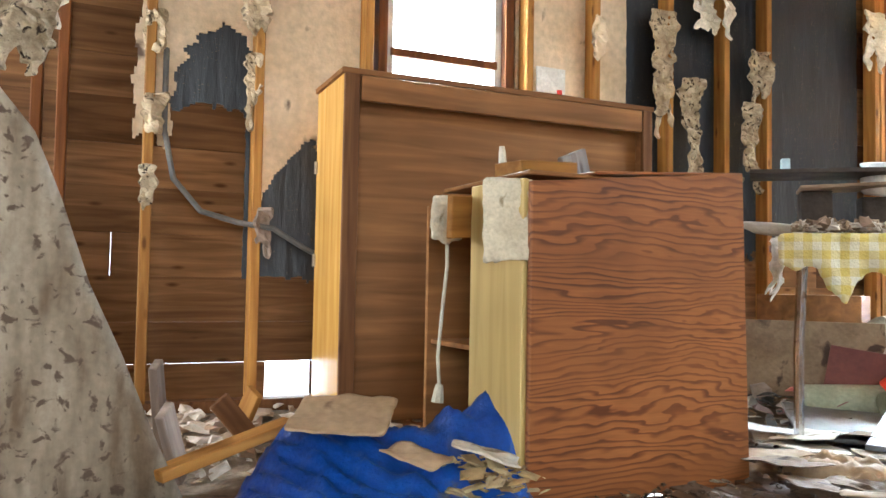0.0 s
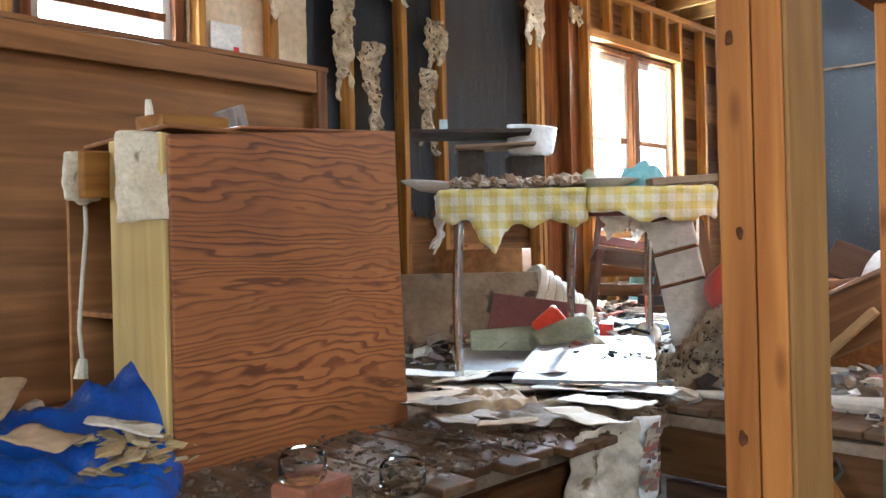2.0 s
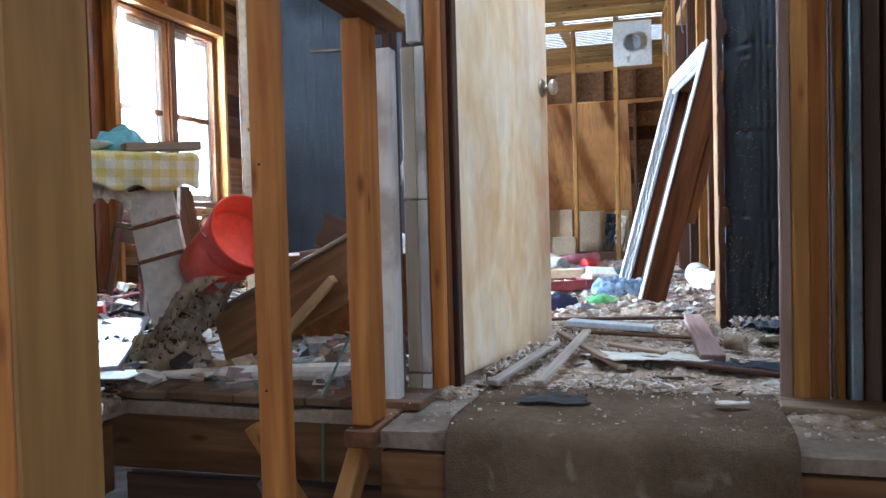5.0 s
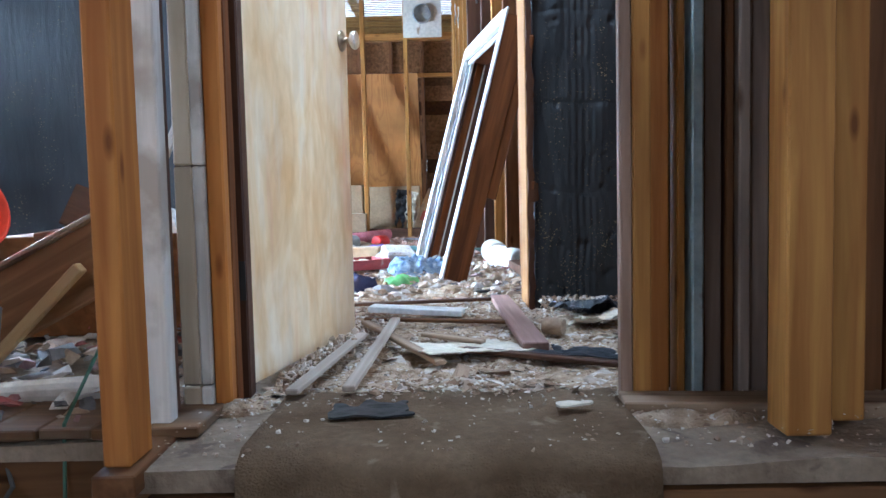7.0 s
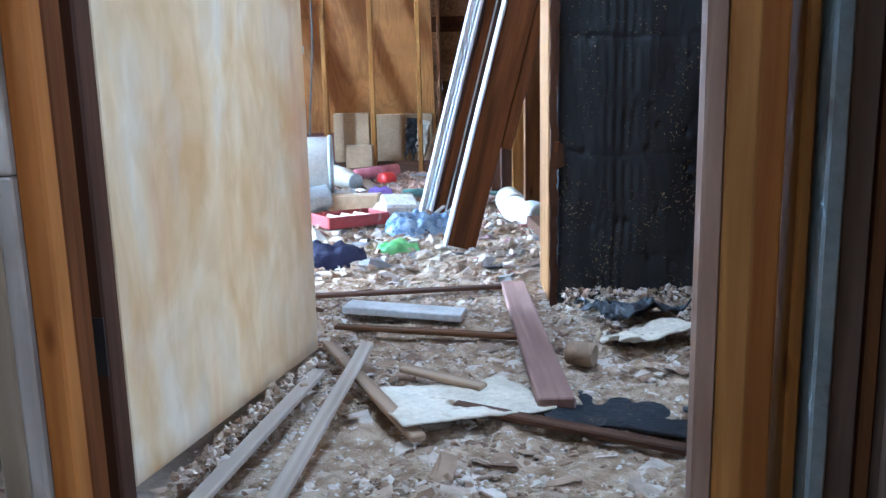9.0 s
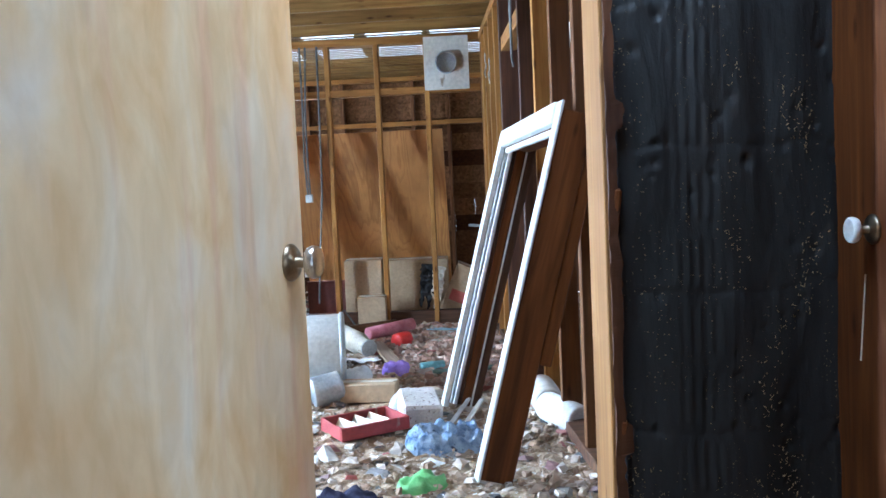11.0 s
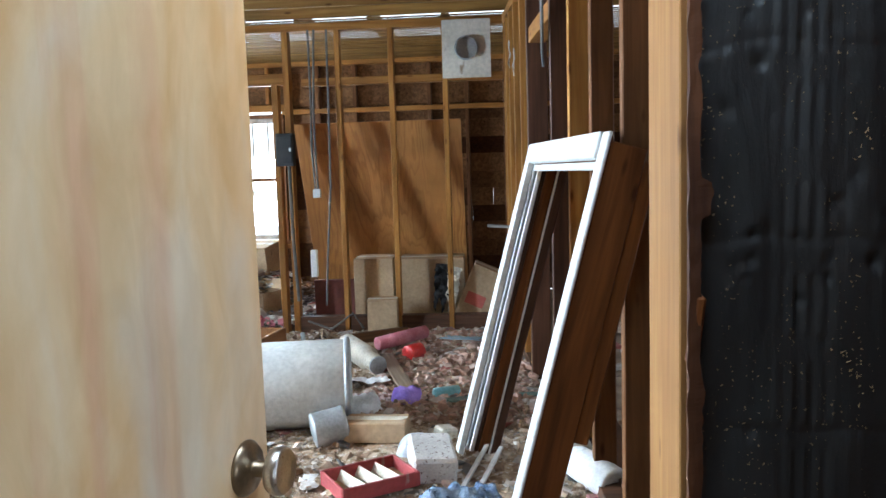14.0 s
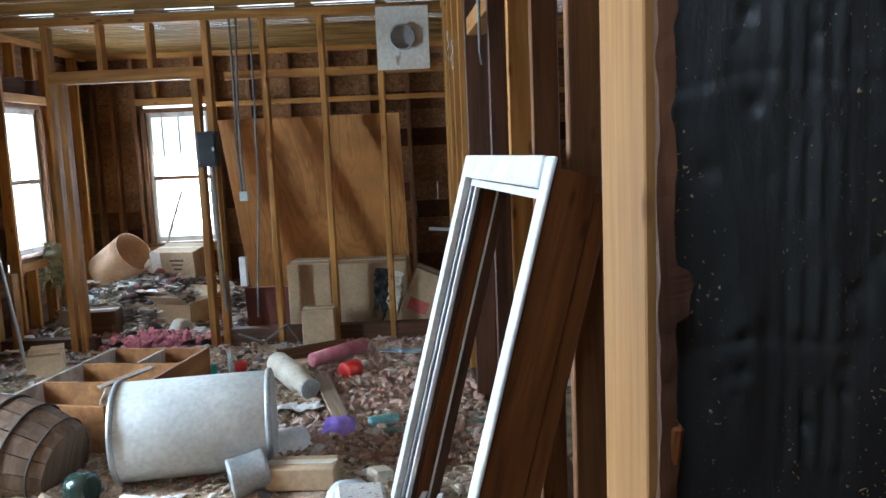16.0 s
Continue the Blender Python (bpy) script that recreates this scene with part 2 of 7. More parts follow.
DUST = mottled("dusty_floor", (0.15, 0.105, 0.07), (0.30, 0.23, 0.16), 5, 0.95, 0, 0.7, (0.10, 0.07, 0.05), 0.60, 9, 0.2)
ENAMEL = mottled("white_enamel", (0.68, 0.68, 0.66), (0.80, 0.80, 0.78), 5, 0.25, 0, 0.05, (0.30, 0.20, 0.12), 0.70, 16)
GREYMETAL = mottled("dull_grey_metal", (0.30, 0.31, 0.31), (0.44, 0.45, 0.44), 6, 0.5, 0.6, 0.15, (0.22, 0.16, 0.12), 0.66, 10)
CHROME = mottled("pitted_chrome", (0.50, 0.51, 0.53), (0.68, 0.69, 0.70), 10, 0.22, 1.0, 0.1, (0.20, 0.12, 0.07), 0.62, 24)
BRASS = mottled("tarnished_brass", (0.22, 0.17, 0.11), (0.40, 0.33, 0.24), 14, 0.35, 1.0, 0.1)
NICKEL = mottled("worn_nickel", (0.52, 0.50, 0.46), (0.72, 0.70, 0.66), 30, 0.28, 1.0, 0.1, (0.30, 0.22, 0.13), 0.66, 60)
DRUM = mottled("pale_fibre_drum", (0.48, 0.49, 0.46), (0.64, 0.64, 0.60), 4, 0.6, 0, 0.2, (0.28, 0.24, 0.19), 0.70, 14)
KEG = wood("brown_barrel_staves", (0.085, 0.055, 0.036), (0.19, 0.130, 0.090), 'x', 0.85, False)
ORANGE = mottled("orange_red_plastic", (0.66, 0.04, 0.010), (0.82, 0.065, 0.016), 4, 0.55, 0, 0.05, (0.35, 0.08, 0.04), 0.68, 9)
RED = mottled("red_cardboard", (0.24, 0.03, 0.03), (0.36, 0.055, 0.05), 5, 0.6, 0, 0.1, (0.30, 0.20, 0.16), 0.66, 14)
BRIGHTRED = mottled("bright_red_plastic", (0.55, 0.02, 0.015), (0.68, 0.04, 0.03), 5, 0.4)
PINK = mottled("pink_fabric", (0.42, 0.12, 0.15), (0.60, 0.26, 0.28), 9, 0.85, 0, 0.4)
PURPLE = mottled("purple_cloth", (0.20, 0.12, 0.42), (0.34, 0.22, 0.58), 9, 0.85, 0, 0.3)
DENIM = mottled("faded_blue_denim", (0.08, 0.13, 0.22), (0.36, 0.44, 0.54), 24, 0.9, 0, 0.8, (0.03, 0.045, 0.08), 0.60, 30)
NAVY = mottled("dark_navy_cloth", (0.012, 0.012, 0.03), (0.03, 0.03, 0.06), 9, 0.9, 0, 0.4)
TEAL = mottled("teal_plastic", (0.10, 0.26, 0.27), (0.20, 0.40, 0.40), 6, 0.35)
GREEN = mottled("green_leaf", (0.05, 0.20, 0.03), (0.12, 0.36, 0.06), 12, 0.7)
SAGE = mottled("sage_green_cloth", (0.25, 0.26, 0.17), (0.40, 0.40, 0.28), 6, 0.9, 0, 0.3)
MAROON = mottled("maroon_board", (0.10, 0.025, 0.018), (0.17, 0.045, 0.03), 4, 0.6)
IRON = mottled("black_iron", (0.010, 0.010, 0.010), (0.026, 0.026, 0.025), 8, 0.6, 0.0, spec=0.3)
CORD = mottled("cream_cord", (0.40, 0.35, 0.25), (0.55, 0.50, 0.38), 20, 0.8)
WIRE = mottled("grey_cable", (0.07, 0.07, 0.065), (0.14, 0.13, 0.12), 12, 0.6)
FLUFF = mottled("matted_insulation", (0.20, 0.145, 0.09), (0.46, 0.37, 0.25), 18, 0.95, 0, 1.0, (0.035, 0.024, 0.016), 0.57, 45, 0.1, 40)
LIGHTTILE = mottled("white_laminate_sheet", (0.26, 0.27, 0.29), (0.38, 0.39, 0.41), 4, 0.5, 0, 0.08, (0.07, 0.055, 0.045), 0.68, 12)


def plywood_mat(name, c_early, c_late, axis, scale=3.2, bands=21.0, rings=0.0):
    """Rotary-cut plywood: wide wavy bands of dark late wood."""
    m, nt, b, tc = node_mat(name, 0.5)
    s = [1.0, 1.0, 1.0]
    s["xyz".index(axis)] = 0.22
    mp = nt.nodes.new("ShaderNodeMapping")
    mp.inputs["Scale"].default_value = s
    nt.links.new(tc.outputs["Object"], mp.inputs["Vector"])
    field = noise_tex(nt, mp.outputs[0], scale, 4, None, 0.3)
    sep = nt.nodes.new("ShaderNodeSeparateXYZ")
    nt.links.new(tc.outputs["Object"], sep.inputs[0])
    across = nt.nodes.new("ShaderNodeMath")
    across.operation = 'MULTIPLY'
    across.inputs[1].default_value = rings
    nt.links.new(sep.outputs["xyz".index("z" if axis == "y" else "x")], across.inputs[0])
    w = nt.nodes.new("ShaderNodeMath")
    w.operation = 'MULTIPLY_ADD'
    w.inputs[1].default_value = bands
    nt.links.new(field, w.inputs[0])
    nt.links.new(across.outputs[0], w.inputs[2])
    fr = nt.nodes.new("ShaderNodeMath")
    fr.operation = 'FRACT'
    nt.links.new(w.outputs[0], fr.inputs[0])
    fine = noise_tex(nt, tc.outputs["Object"], 9, 6, tuple(1.0 if c == axis else 16.0 for c in "xyz"))
    col = ramp(nt, fr.outputs[0], [(0.0, c_early), (0.5, c_early), (0.80, c_late), (0.93, c_late), (1.0, c_early)])
    col = mix(nt, None, col, ramp(nt, fine, [(0.3, (0.72, 0.7, 0.68)), (0.7, (1.1, 1.1, 1.1))]), 'MULTIPLY', 0.8)
    soft = ramp(nt, noise_tex(nt, mp.outputs[0], scale * 1.7, 4), [(0.42, (0, 0, 0)), (0.66, (0.75, 0.75, 0.75))])
    col = mix(nt, soft, col, tuple(0.62 * a + 0.38 * c for a, c in zip(c_early, c_late)))
    big = noise_tex(nt, tc.outputs["Object"], 2.3, 4)
    col = mix(nt, None, col, ramp(nt, big, [(0.3, (0.55, 0.52, 0.50)), (0.66, (1.05, 1.05, 1.05))]), 'MULTIPLY', 0.8)
    nt.links.new(col, b.inputs["Base Color"])
    return m


PLY = plywood_mat("plywood_figure", (0.375, 0.138, 0.040), (0.145, 0.041, 0.012), 'y', 5.2, 15.0, 52.0)
PLYWALL = plywood_mat("pale_plywood", (0.50, 0.23, 0.062), (0.37, 0.155, 0.038), 'z', 2.0)


def door_mat():
    m, nt, b, tc = node_mat("door_skin_birch", 0.42)
    g = noise_tex(nt, tc.outputs["Object"], 4.0, 7, (1.7, 1.7, 0.9), 0.9)
    col = ramp(nt, g, [(0.30, (0.62, 0.385, 0.175)), (0.5, (0.70, 0.515, 0.30)), (0.70, (0.74, 0.62, 0.46))])
    s = noise_tex(nt, tc.outputs["Object"], 5.0, 8, (2, 2, 0.7), 0.3)
    col = mix(nt, ramp(nt, s, [(0.55, (0, 0, 0)), (0.75, (0.55, 0.55, 0.55))]), col, (0.60, 0.54, 0.47))
    s2 = noise_tex(nt, tc.outputs["Object"], 2.0, 6, (9, 9, 0.6), 0.2)
    col = mix(nt, ramp(nt, s2, [(0.58, (0, 0, 0)), (0.72, (0.45, 0.45, 0.45))]), col, (0.60, 0.30, 0.20))
    fl = noise_tex(nt, tc.outputs["Object"], 15, 7, (1.6, 1.6, 0.6), 0.8)
    col = mix(nt, None, col, ramp(nt, fl, [(0.35, (0.90, 0.86, 0.80)), (0.65, (1.05, 1.05, 1.05))]), 'MULTIPLY', 0.8)
    nt.links.new(col, b.inputs["Base Color"])
    return m


DOORSKIN = door_mat()


def gingham_mat():
    m, nt, b, tc = node_mat("yellow_gingham", 0.9, 0, 0.3, 120)
    sep = nt.nodes.new("ShaderNodeSeparateXYZ")
    nt.links.new(tc.outputs["UV"], sep.inputs[0])
    acc = []
    for i in (0, 1):
        a = nt.nodes.new("ShaderNodeMath")
        a.operation = 'FRACT'
        nt.links.new(sep.outputs[i], a.inputs[0])
        c = nt.nodes.new("ShaderNodeMath")
        c.operation = 'GREATER_THAN'
        c.inputs[1].default_value = 0.5
        nt.links.new(a.outputs[0], c.inputs[0])
        acc.append(c.outputs[0])
    s = nt.nodes.new("ShaderNodeMath")
    s.operation = 'ADD'
    nt.links.new(acc[0], s.inputs[0])
    nt.links.new(acc[1], s.inputs[1])
    h = nt.nodes.new("ShaderNodeMath")
    h.operation = 'MULTIPLY'
    h.inputs[1].default_value = 0.5
    nt.links.new(s.outputs[0], h.inputs[0])
    col = ramp(nt, h.outputs[0], [(0.0, (0.66, 0.64, 0.52)), (0.5, (0.62, 0.55, 0.28)), (1.0, (0.60, 0.48, 0.13))])
    d = noise_tex(nt, tc.outputs["Object"], 9, 6)
    col = mix(nt, None, col, ramp(nt, d, [(0.3, (0.7, 0.66, 0.6)), (0.65, (1.05, 1.05, 1.05))]), 'MULTIPLY', 0.8)
    nt.links.new(col, b.inputs["Base Color"])
    return m


GINGHAM = gingham_mat()


def chips_mat(name, stops):
    """Small loose pieces, each of a colour of its own."""
    m, nt, b, tc = node_mat(name, 0.9, 0, 0.3, 80)
    geo = nt.nodes.new("ShaderNodeNewGeometry")
    col = ramp(nt, geo.outputs["Random Per Island"], stops)
    d = noise_tex(nt, tc.outputs["Object"], 30, 5)
    col = mix(nt, None, col, ramp(nt, d, [(0.3, (0.65, 0.63, 0.6)), (0.7, (1.1, 1.1, 1.1))]), 'MULTIPLY', 0.9)
    nt.links.new(col, b.inputs["Base Color"])
    return m


CHIPS = chips_mat("plaster_and_lath_chips", [(0.0, (0.46, 0.355, 0.255)), (0.25, (0.33, 0.225, 0.145)), (0.5, (0.19, 0.115, 0.068)), (0.68, (0.50, 0.41, 0.32)), (0.96, (0.64, 0.57, 0.49))])
RUBBLE = mottled("crumbled_plaster", (0.22, 0.145, 0.085), (0.50, 0.385, 0.27), 22, 0.95, 0, 0.9, (0.62, 0.58, 0.52), 0.60, 60, 0.1, 120)
PALE_X = wood("pale_dry_lath", (0.34, 0.29, 0.24), (0.56, 0.50, 0.43), 'x', 0.8, False)
TRASH = chips_mat("mixed_litter", [(0.0, (0.66, 0.64, 0.60)), (0.18, (0.36, 0.25, 0.15)), (0.36, (0.15, 0.09, 0.055)), (0.5, (0.5, 0.46, 0.4)), (0.62, (0.05, 0.04, 0.035)), (0.84, (0.20, 0.20, 0.20)), (0.97, (0.35, 0.10, 0.08))])


def glass_mat(name, tint=(0.9, 0.95, 0.95), rough=0.02, ior=1.45):
    m, nt, b, tc = node_mat(name, rough)
    b.inputs["Base Color"].default_value = (*tint, 1)
    b.inputs["Transmission Weight"].default_value = 1.0
    b.inputs["IOR"].default_value = ior
    return m


GLASS = glass_mat("window_glass")
JAR = glass_mat("clear_jar_glass", (0.95, 0.97, 0.95), 0.03, 1.18)


def glow_mat():
    m = bpy.data.materials.new("bright_sky_distance")
    m.use_nodes = True
    nt = m.node_tree
    nt.nodes.remove(nt.nodes["Principled BSDF"])
    e = nt.nodes.new("ShaderNodeEmission")
    e.inputs["Color"].default_value = (0.93, 0.97, 1.0, 1)
    e.inputs["Strength"].default_value = 2.2
    nt.links.new(e.outputs[0], nt.nodes["Material Output"].inputs["Surface"])
    return m


GLOW = glow_mat()

# ---- building helpers ----
BOXES = {}


def finish(me, mat, smooth=False):
    me.materials.append(mat)
    if smooth:
        me.polygons.foreach_set("use_smooth", [True] * len(me.polygons))
    return me


def box_mesh(size, mat, bev=0.003):
    key = (tuple(round(s, 3) for s in size), mat.name, bev)
    if key not in BOXES:
        bm = bmesh.new()
        bmesh.ops.create_cube(bm, size=1)
        for v in bm.verts:
            v.co = Vector((v.co.x * size[0], v.co.y * size[1], v.co.z * size[2]))
        if bev:
            bmesh.ops.bevel(bm, geom=bm.edges[:], offset=min(bev, min(size) * 0.3), segments=1, affect='EDGES')
        me = bpy.data.meshes.new("box")
        bm.to_mesh(me)
        bm.free()
        BOXES[key] = finish(me, mat)
    return BOXES[key]


def box(name, size, at, mat, parent=None, rot=(0, 0, 0), bev=0.003, label=""):
    """A bevelled board or block, its centre at `at`, as an object of its own."""
    ob = new(name, box_mesh(size, mat, bev))
    ob.parent = parent
    ob.matrix_basis = pose(*at, *rot)
    return tagged(ob, label)


def part(name, bm, mat, parent=None, label="", m=None, smooth=False):
    """Links a bmesh as one mesh object, under a thing or part where one is given."""
    me = bpy.data.meshes.new(name)
    bm.to_mesh(me)
    bm.free()
    ob = new(name, finish(me, mat, smooth))
    ob.parent = parent
    if m is not None:
        ob.matrix_basis = m
    return tagged(ob, label)


def thing(name, at=(0, 0, 0), rot=(0, 0, 0), label="", category="", group="", kind=""):
    ob = new(name)
    ob.empty_display_size = 0.1
    ob.matrix_basis = pose(*at, *rot)
    return tagged(ob, label, category, group, kind)


def solid(bm, geom, thickness):
    bm.normal_update()
    bmesh.ops.solidify(bm, geom=geom, thickness=thickness)


def tube_bm(points, r, sides=8, taper=None):
    """A round bar through the points."""
    bm = bmesh.new()
    rings = []
    pts = [Vector(p) for p in points]
    for i, p in enumerate(pts):
        d = (pts[min(i + 1, len(pts) - 1)] - pts[max(i - 1, 0)]).normalized()
        a = d.orthogonal().normalized() if i == 0 else (prev - d * prev.dot(d)).normalized()
        prev = a
        c = d.cross(a)
        rr = r if taper is None else r + (taper - r) * i / (len(pts) - 1)
        rings.append([bm.verts.new(p + (a * math.cos(k * math.tau / sides) + c * math.sin(k * math.tau / sides)) * rr) for k in range(sides)])
    for q, w in zip(rings, rings[1:]):
        for k in range(sides):
            bm.faces.new((q[k], q[(k + 1) % sides], w[(k + 1) % sides], w[k]))
    bm.faces.new(rings[0][::-1])
    bm.faces.new(rings[-1])
    return bm


def lathe_bm(profile, sides=28):
    """Turns a profile of (radius, height) round the z axis."""
    bm = bmesh.new()
    rings = [[bm.verts.new((max(r, 1e-4) * math.cos(k * math.tau / sides), max(r, 1e-4) * math.sin(k * math.tau / sides), z)) for k in range(sides)] for r, z in profile]
    for q, w in zip(rings, rings[1:]):
        for k in range(sides):
            bm.faces.new((q[k], q[(k + 1) % sides], w[(k + 1) % sides], w[k]))
    if profile[0][0] > 0.001:
        bm.faces.new(rings[0][::-1])
    bmesh.ops.remove_doubles(bm, verts=bm.verts[:], dist=2e-4)
    return bm


def crease(p, seed, freq, amp):
    """Sharp folds: triangle waves in several directions, bent by noise."""
    rr = random.Random(seed)
    z = 0.0
    for k in range(5):
        a = rr.uniform(0, math.pi)
        f = freq * rr.uniform(0.6, 1.8)
        s = (p.x * math.cos(a) + p.y * math.sin(a)) * f + rr.random() + 0.9 * noise.noise(p * freq * 0.45 + Vector((k * 7, seed % 97, 0)))
        z += abs((s % 1.0) * 2 - 1) * amp * freq / f / 2.2
    return z - amp


def soften_rim(bm, turns=2):
    rim = {v for e in bm.edges if len(e.link_faces) == 1 for v in e.verts}
    for _ in range(turns):
        to = {}
        for v in rim:
            n = [e.other_vert(v).co for e in v.link_edges if len(e.link_faces) == 1]
            if len(n) == 2:
                to[v] = v.co * 0.4 + (n[0] + n[1]) * 0.3
        for v, c in to.items():
            v.co = c


def rag_bm(w, h, seed, cell=0.011, crumple=0.04, ragged=0.3, thick=0.004, curl=0.0, keep=None):
    """A torn crumpled sheet in the xz plane, hanging down from z = 0, with a ragged outline and some thickness."""
    rnd = random.Random(seed)
    off = Vector((rnd.uniform(-50, 50), rnd.uniform(-50, 50), rnd.uniform(-50, 50)))
    nx, nz = max(3, int(w / cell)), max(3, int(h / cell))
    bm = bmesh.new()
    uv = bm.loops.layers.uv.new("UVMap")
    grid = {}
    for i in range(nx + 1):
        for j in range(nz + 1):
            x, z = w * (i / nx - 0.5), -h * j / nz
            p = Vector((x, 0, z))
            n1 = noise.noise(p * 5 + off)
            n2 = noise.noise(p * 14 + off * 2)
            ed = 0.5 * cell
            grid[i, j] = bm.verts.new((x + ed * noise.noise(p * 40 + off), crumple * (n1 * 0.8 + n2 * 0.25) + crease(Vector((x, z, 0)), seed, 8.0, crumple * 0.5) + crease(Vector((x, z, 0)), seed + 5, 23.0, crumple * 0.22) + curl * (j / nz) ** 2, z + ed * noise.noise(p * 40 - off)))
    for i in range(nx):
        for j in range(nz):
            u, v = (i + 0.5) / nx, (j + 0.5) / nz
            edge = min(u, 1 - u) * w / min(w, h)
            q = Vector((u * w * 9, v * h * 9, 0)) + off
            tear = noise.noise(q) * 0.6 + noise.noise(q * 3.1) * 0.4
            if ragged >= 0.3:
                mid = 0.5 + 0.10 * noise.noise(Vector((v * 3.1, 0, 0)) + off)
                jag = noise.noise(Vector((v * h * 34, u > mid, 5)) + off) * 0.5 + noise.noise(Vector((v * h * 80, u > mid, 2)) + off) * 0.3
                half = 0.44 * (1.0 - ragged * 0.8 * v) + 0.22 * jag * min(1.0, 0.12 / w)
                hem = 0.74 + 0.34 * noise.noise(Vector((u * w * 26, 3, 0)) + off) + 0.12 * noise.noise(Vector((u * w * 70, 7, 0)) + off)
                inside = abs(u - mid) < half and v < hem and not (tear < -0.46 and v > 0.3)
            else:
                inside = (edge + tear * 0.2 * ragged > 0.0) and (1 - v + tear * ragged > ragged * 0.3)
            if keep is not None:
                inside = inside and keep(u, v)
            if inside:
                f = bm.faces.new((grid[i, j], grid[i, j + 1], grid[i + 1, j + 1], grid[i + 1, j]))
                for l in f.loops:
                    l[uv].uv = (l.vert.co.x / 0.058, l.vert.co.z / 0.058)
    bmesh.ops.delete(bm, geom=[v for v in bm.verts if not v.link_faces], context='VERTS')
    soften_rim(bm, 1)
    if thick:
        solid(bm, geom=bm.faces[:], thickness=thick)
    return bm


def rag(name, w, h, at, rot, mat, seed, label="", category="", parent=None, group="", **kw):
    ob = part(name, rag_bm(w, h, seed, **kw), mat, parent, label, pose(*at, *rot), kw.get("ragged", 0.3) < 0.3)
    return tagged(ob, "", category, group) if parent is None else ob


def heap_bm(w, d, h, seed, cell=0.02, rough=0.03, freq=9.0, fold=0.0):
    """A crumpled heap on z = 0 with an uneven rim."""
    rnd = random.Random(seed)
    off = Vector((rnd.uniform(-50, 50), rnd.uniform(-50, 50), 3))
    nx, ny = max(6, int(w / cell)), max(6, int(d / cell))
    bm = bmesh.new()
    g = {}
    for i in range(nx + 1):
        for j in range(ny + 1):
            u, v = 2 * i / nx - 1, 2 * j / ny - 1
            p = Vector((u * w / 2, v * d / 2, 0))
            r = math.hypot(u, v) + 0.25 * noise.noise(p * 4 + off)
            f = max(0.0, 1 - r * r)
            z = h * f ** 0.7 * (0.75 + 0.6 * noise.noise(p * 4.5 - off)) + rough * (noise.noise(p * freq + off) + 0.6 * abs(noise.noise(p * freq * 2.3 + off))) * min(1, f * 3)
            if fold:
                z = z * 0.55 + min(1, f * 4) * (crease(p, seed, 4.6 if w > 0.6 else 10.0, fold * 1.2) + crease(p, seed + 1, 11.0 if w > 0.6 else 24.0, fold * 0.5) + crease(p, seed + 2, 27.0, fold * 0.16) + fold * 1.4)
            g[i, j] = (bm.verts.new((p.x, p.y, max(z, -0.02))), r)
    for i in range(nx):
        for j in range(ny):
            q = [g[i, j], g[i + 1, j], g[i + 1, j + 1], g[i, j + 1]]
            if sum(a[1] for a in q) / 4 < 1.0:
                bm.faces.new([a[0] for a in q])
    bmesh.ops.delete(bm, geom=[v for v in bm.verts if not v.link_faces], context='VERTS')
    soften_rim(bm, 3)
    ring = [e for e in bm.edges if len(e.link_faces) == 1]
    r = bmesh.ops.extrude_edge_only(bm, edges=ring)
    for v in [e for e in r["geom"] if isinstance(e, bmesh.types.BMVert)]:
        v.co.z = -0.03
    return bm


def heap(name, w, d, h, at, mat, seed, label, category, rz=0, **kw):
    return tagged(part(name, heap_bm(w, d, h, seed, **kw), mat, None, label, pose(*at, 0, 0, rz), True), "", category)


def chips(name, count, place, size, mat, seed, label, category="debris", flat=0.3):
    """Many loose chips, as one object. place(rnd) gives a point on the ground, or None."""
    rnd = random.Random(seed)
    verts, faces = [], []
    shape = [(-1, -1, -1), (1, -1, -1), (1, 1, -1), (-1, 1, -1), (-1, -1, 1), (1, -1, 1), (1, 1, 1), (-1, 1, 1)]
    quads = [(0, 3, 2, 1), (4, 5, 6, 7), (0, 1, 5, 4), (1, 2, 6, 5), (2, 3, 7, 6), (3, 0, 4, 7)]
    for _ in range(count):
        p = place(rnd)
        if p is None:
            continue
        s = size[0] + (size[1] - size[0]) * rnd.random() ** 2.2
        sx, sy, sz = s, s * rnd.uniform(0.3, 0.9), s * rnd.uniform(0.05, flat)
        m = pose(p[0], p[1], p[2] + sz * 0.8, rnd.gauss(0, 14), rnd.gauss(0, 14), rnd.uniform(0, 360))
        k = len(verts)
        for c in shape:
            top = 0.68 if c[2] > 0 else 1.0
            verts.append(m @ Vector((c[0] * sx * rnd.uniform(0.45, 1.15) * top, c[1] * sy * rnd.uniform(0.45, 1.15) * top, c[2] * sz * (0.8 + 0.25 * c[0] * c[1]))))
        faces += [tuple(k + i for i in q) for q in quads]
    me = bpy.data.meshes.new(name)
    me.from_pydata([tuple(v) for v in verts], [], faces)
    me.update()
    return tagged(new(name, finish(me, mat)), label, category, "", "stuff")


def add_box(bm, size, at):
    r = bmesh.ops.create_cube(bm, size=1)
    for v in r["verts"]:
        v.co = Vector((v.co.x * size[0] + at[0], v.co.y * size[1] + at[1], v.co.z * size[2] + at[2]))


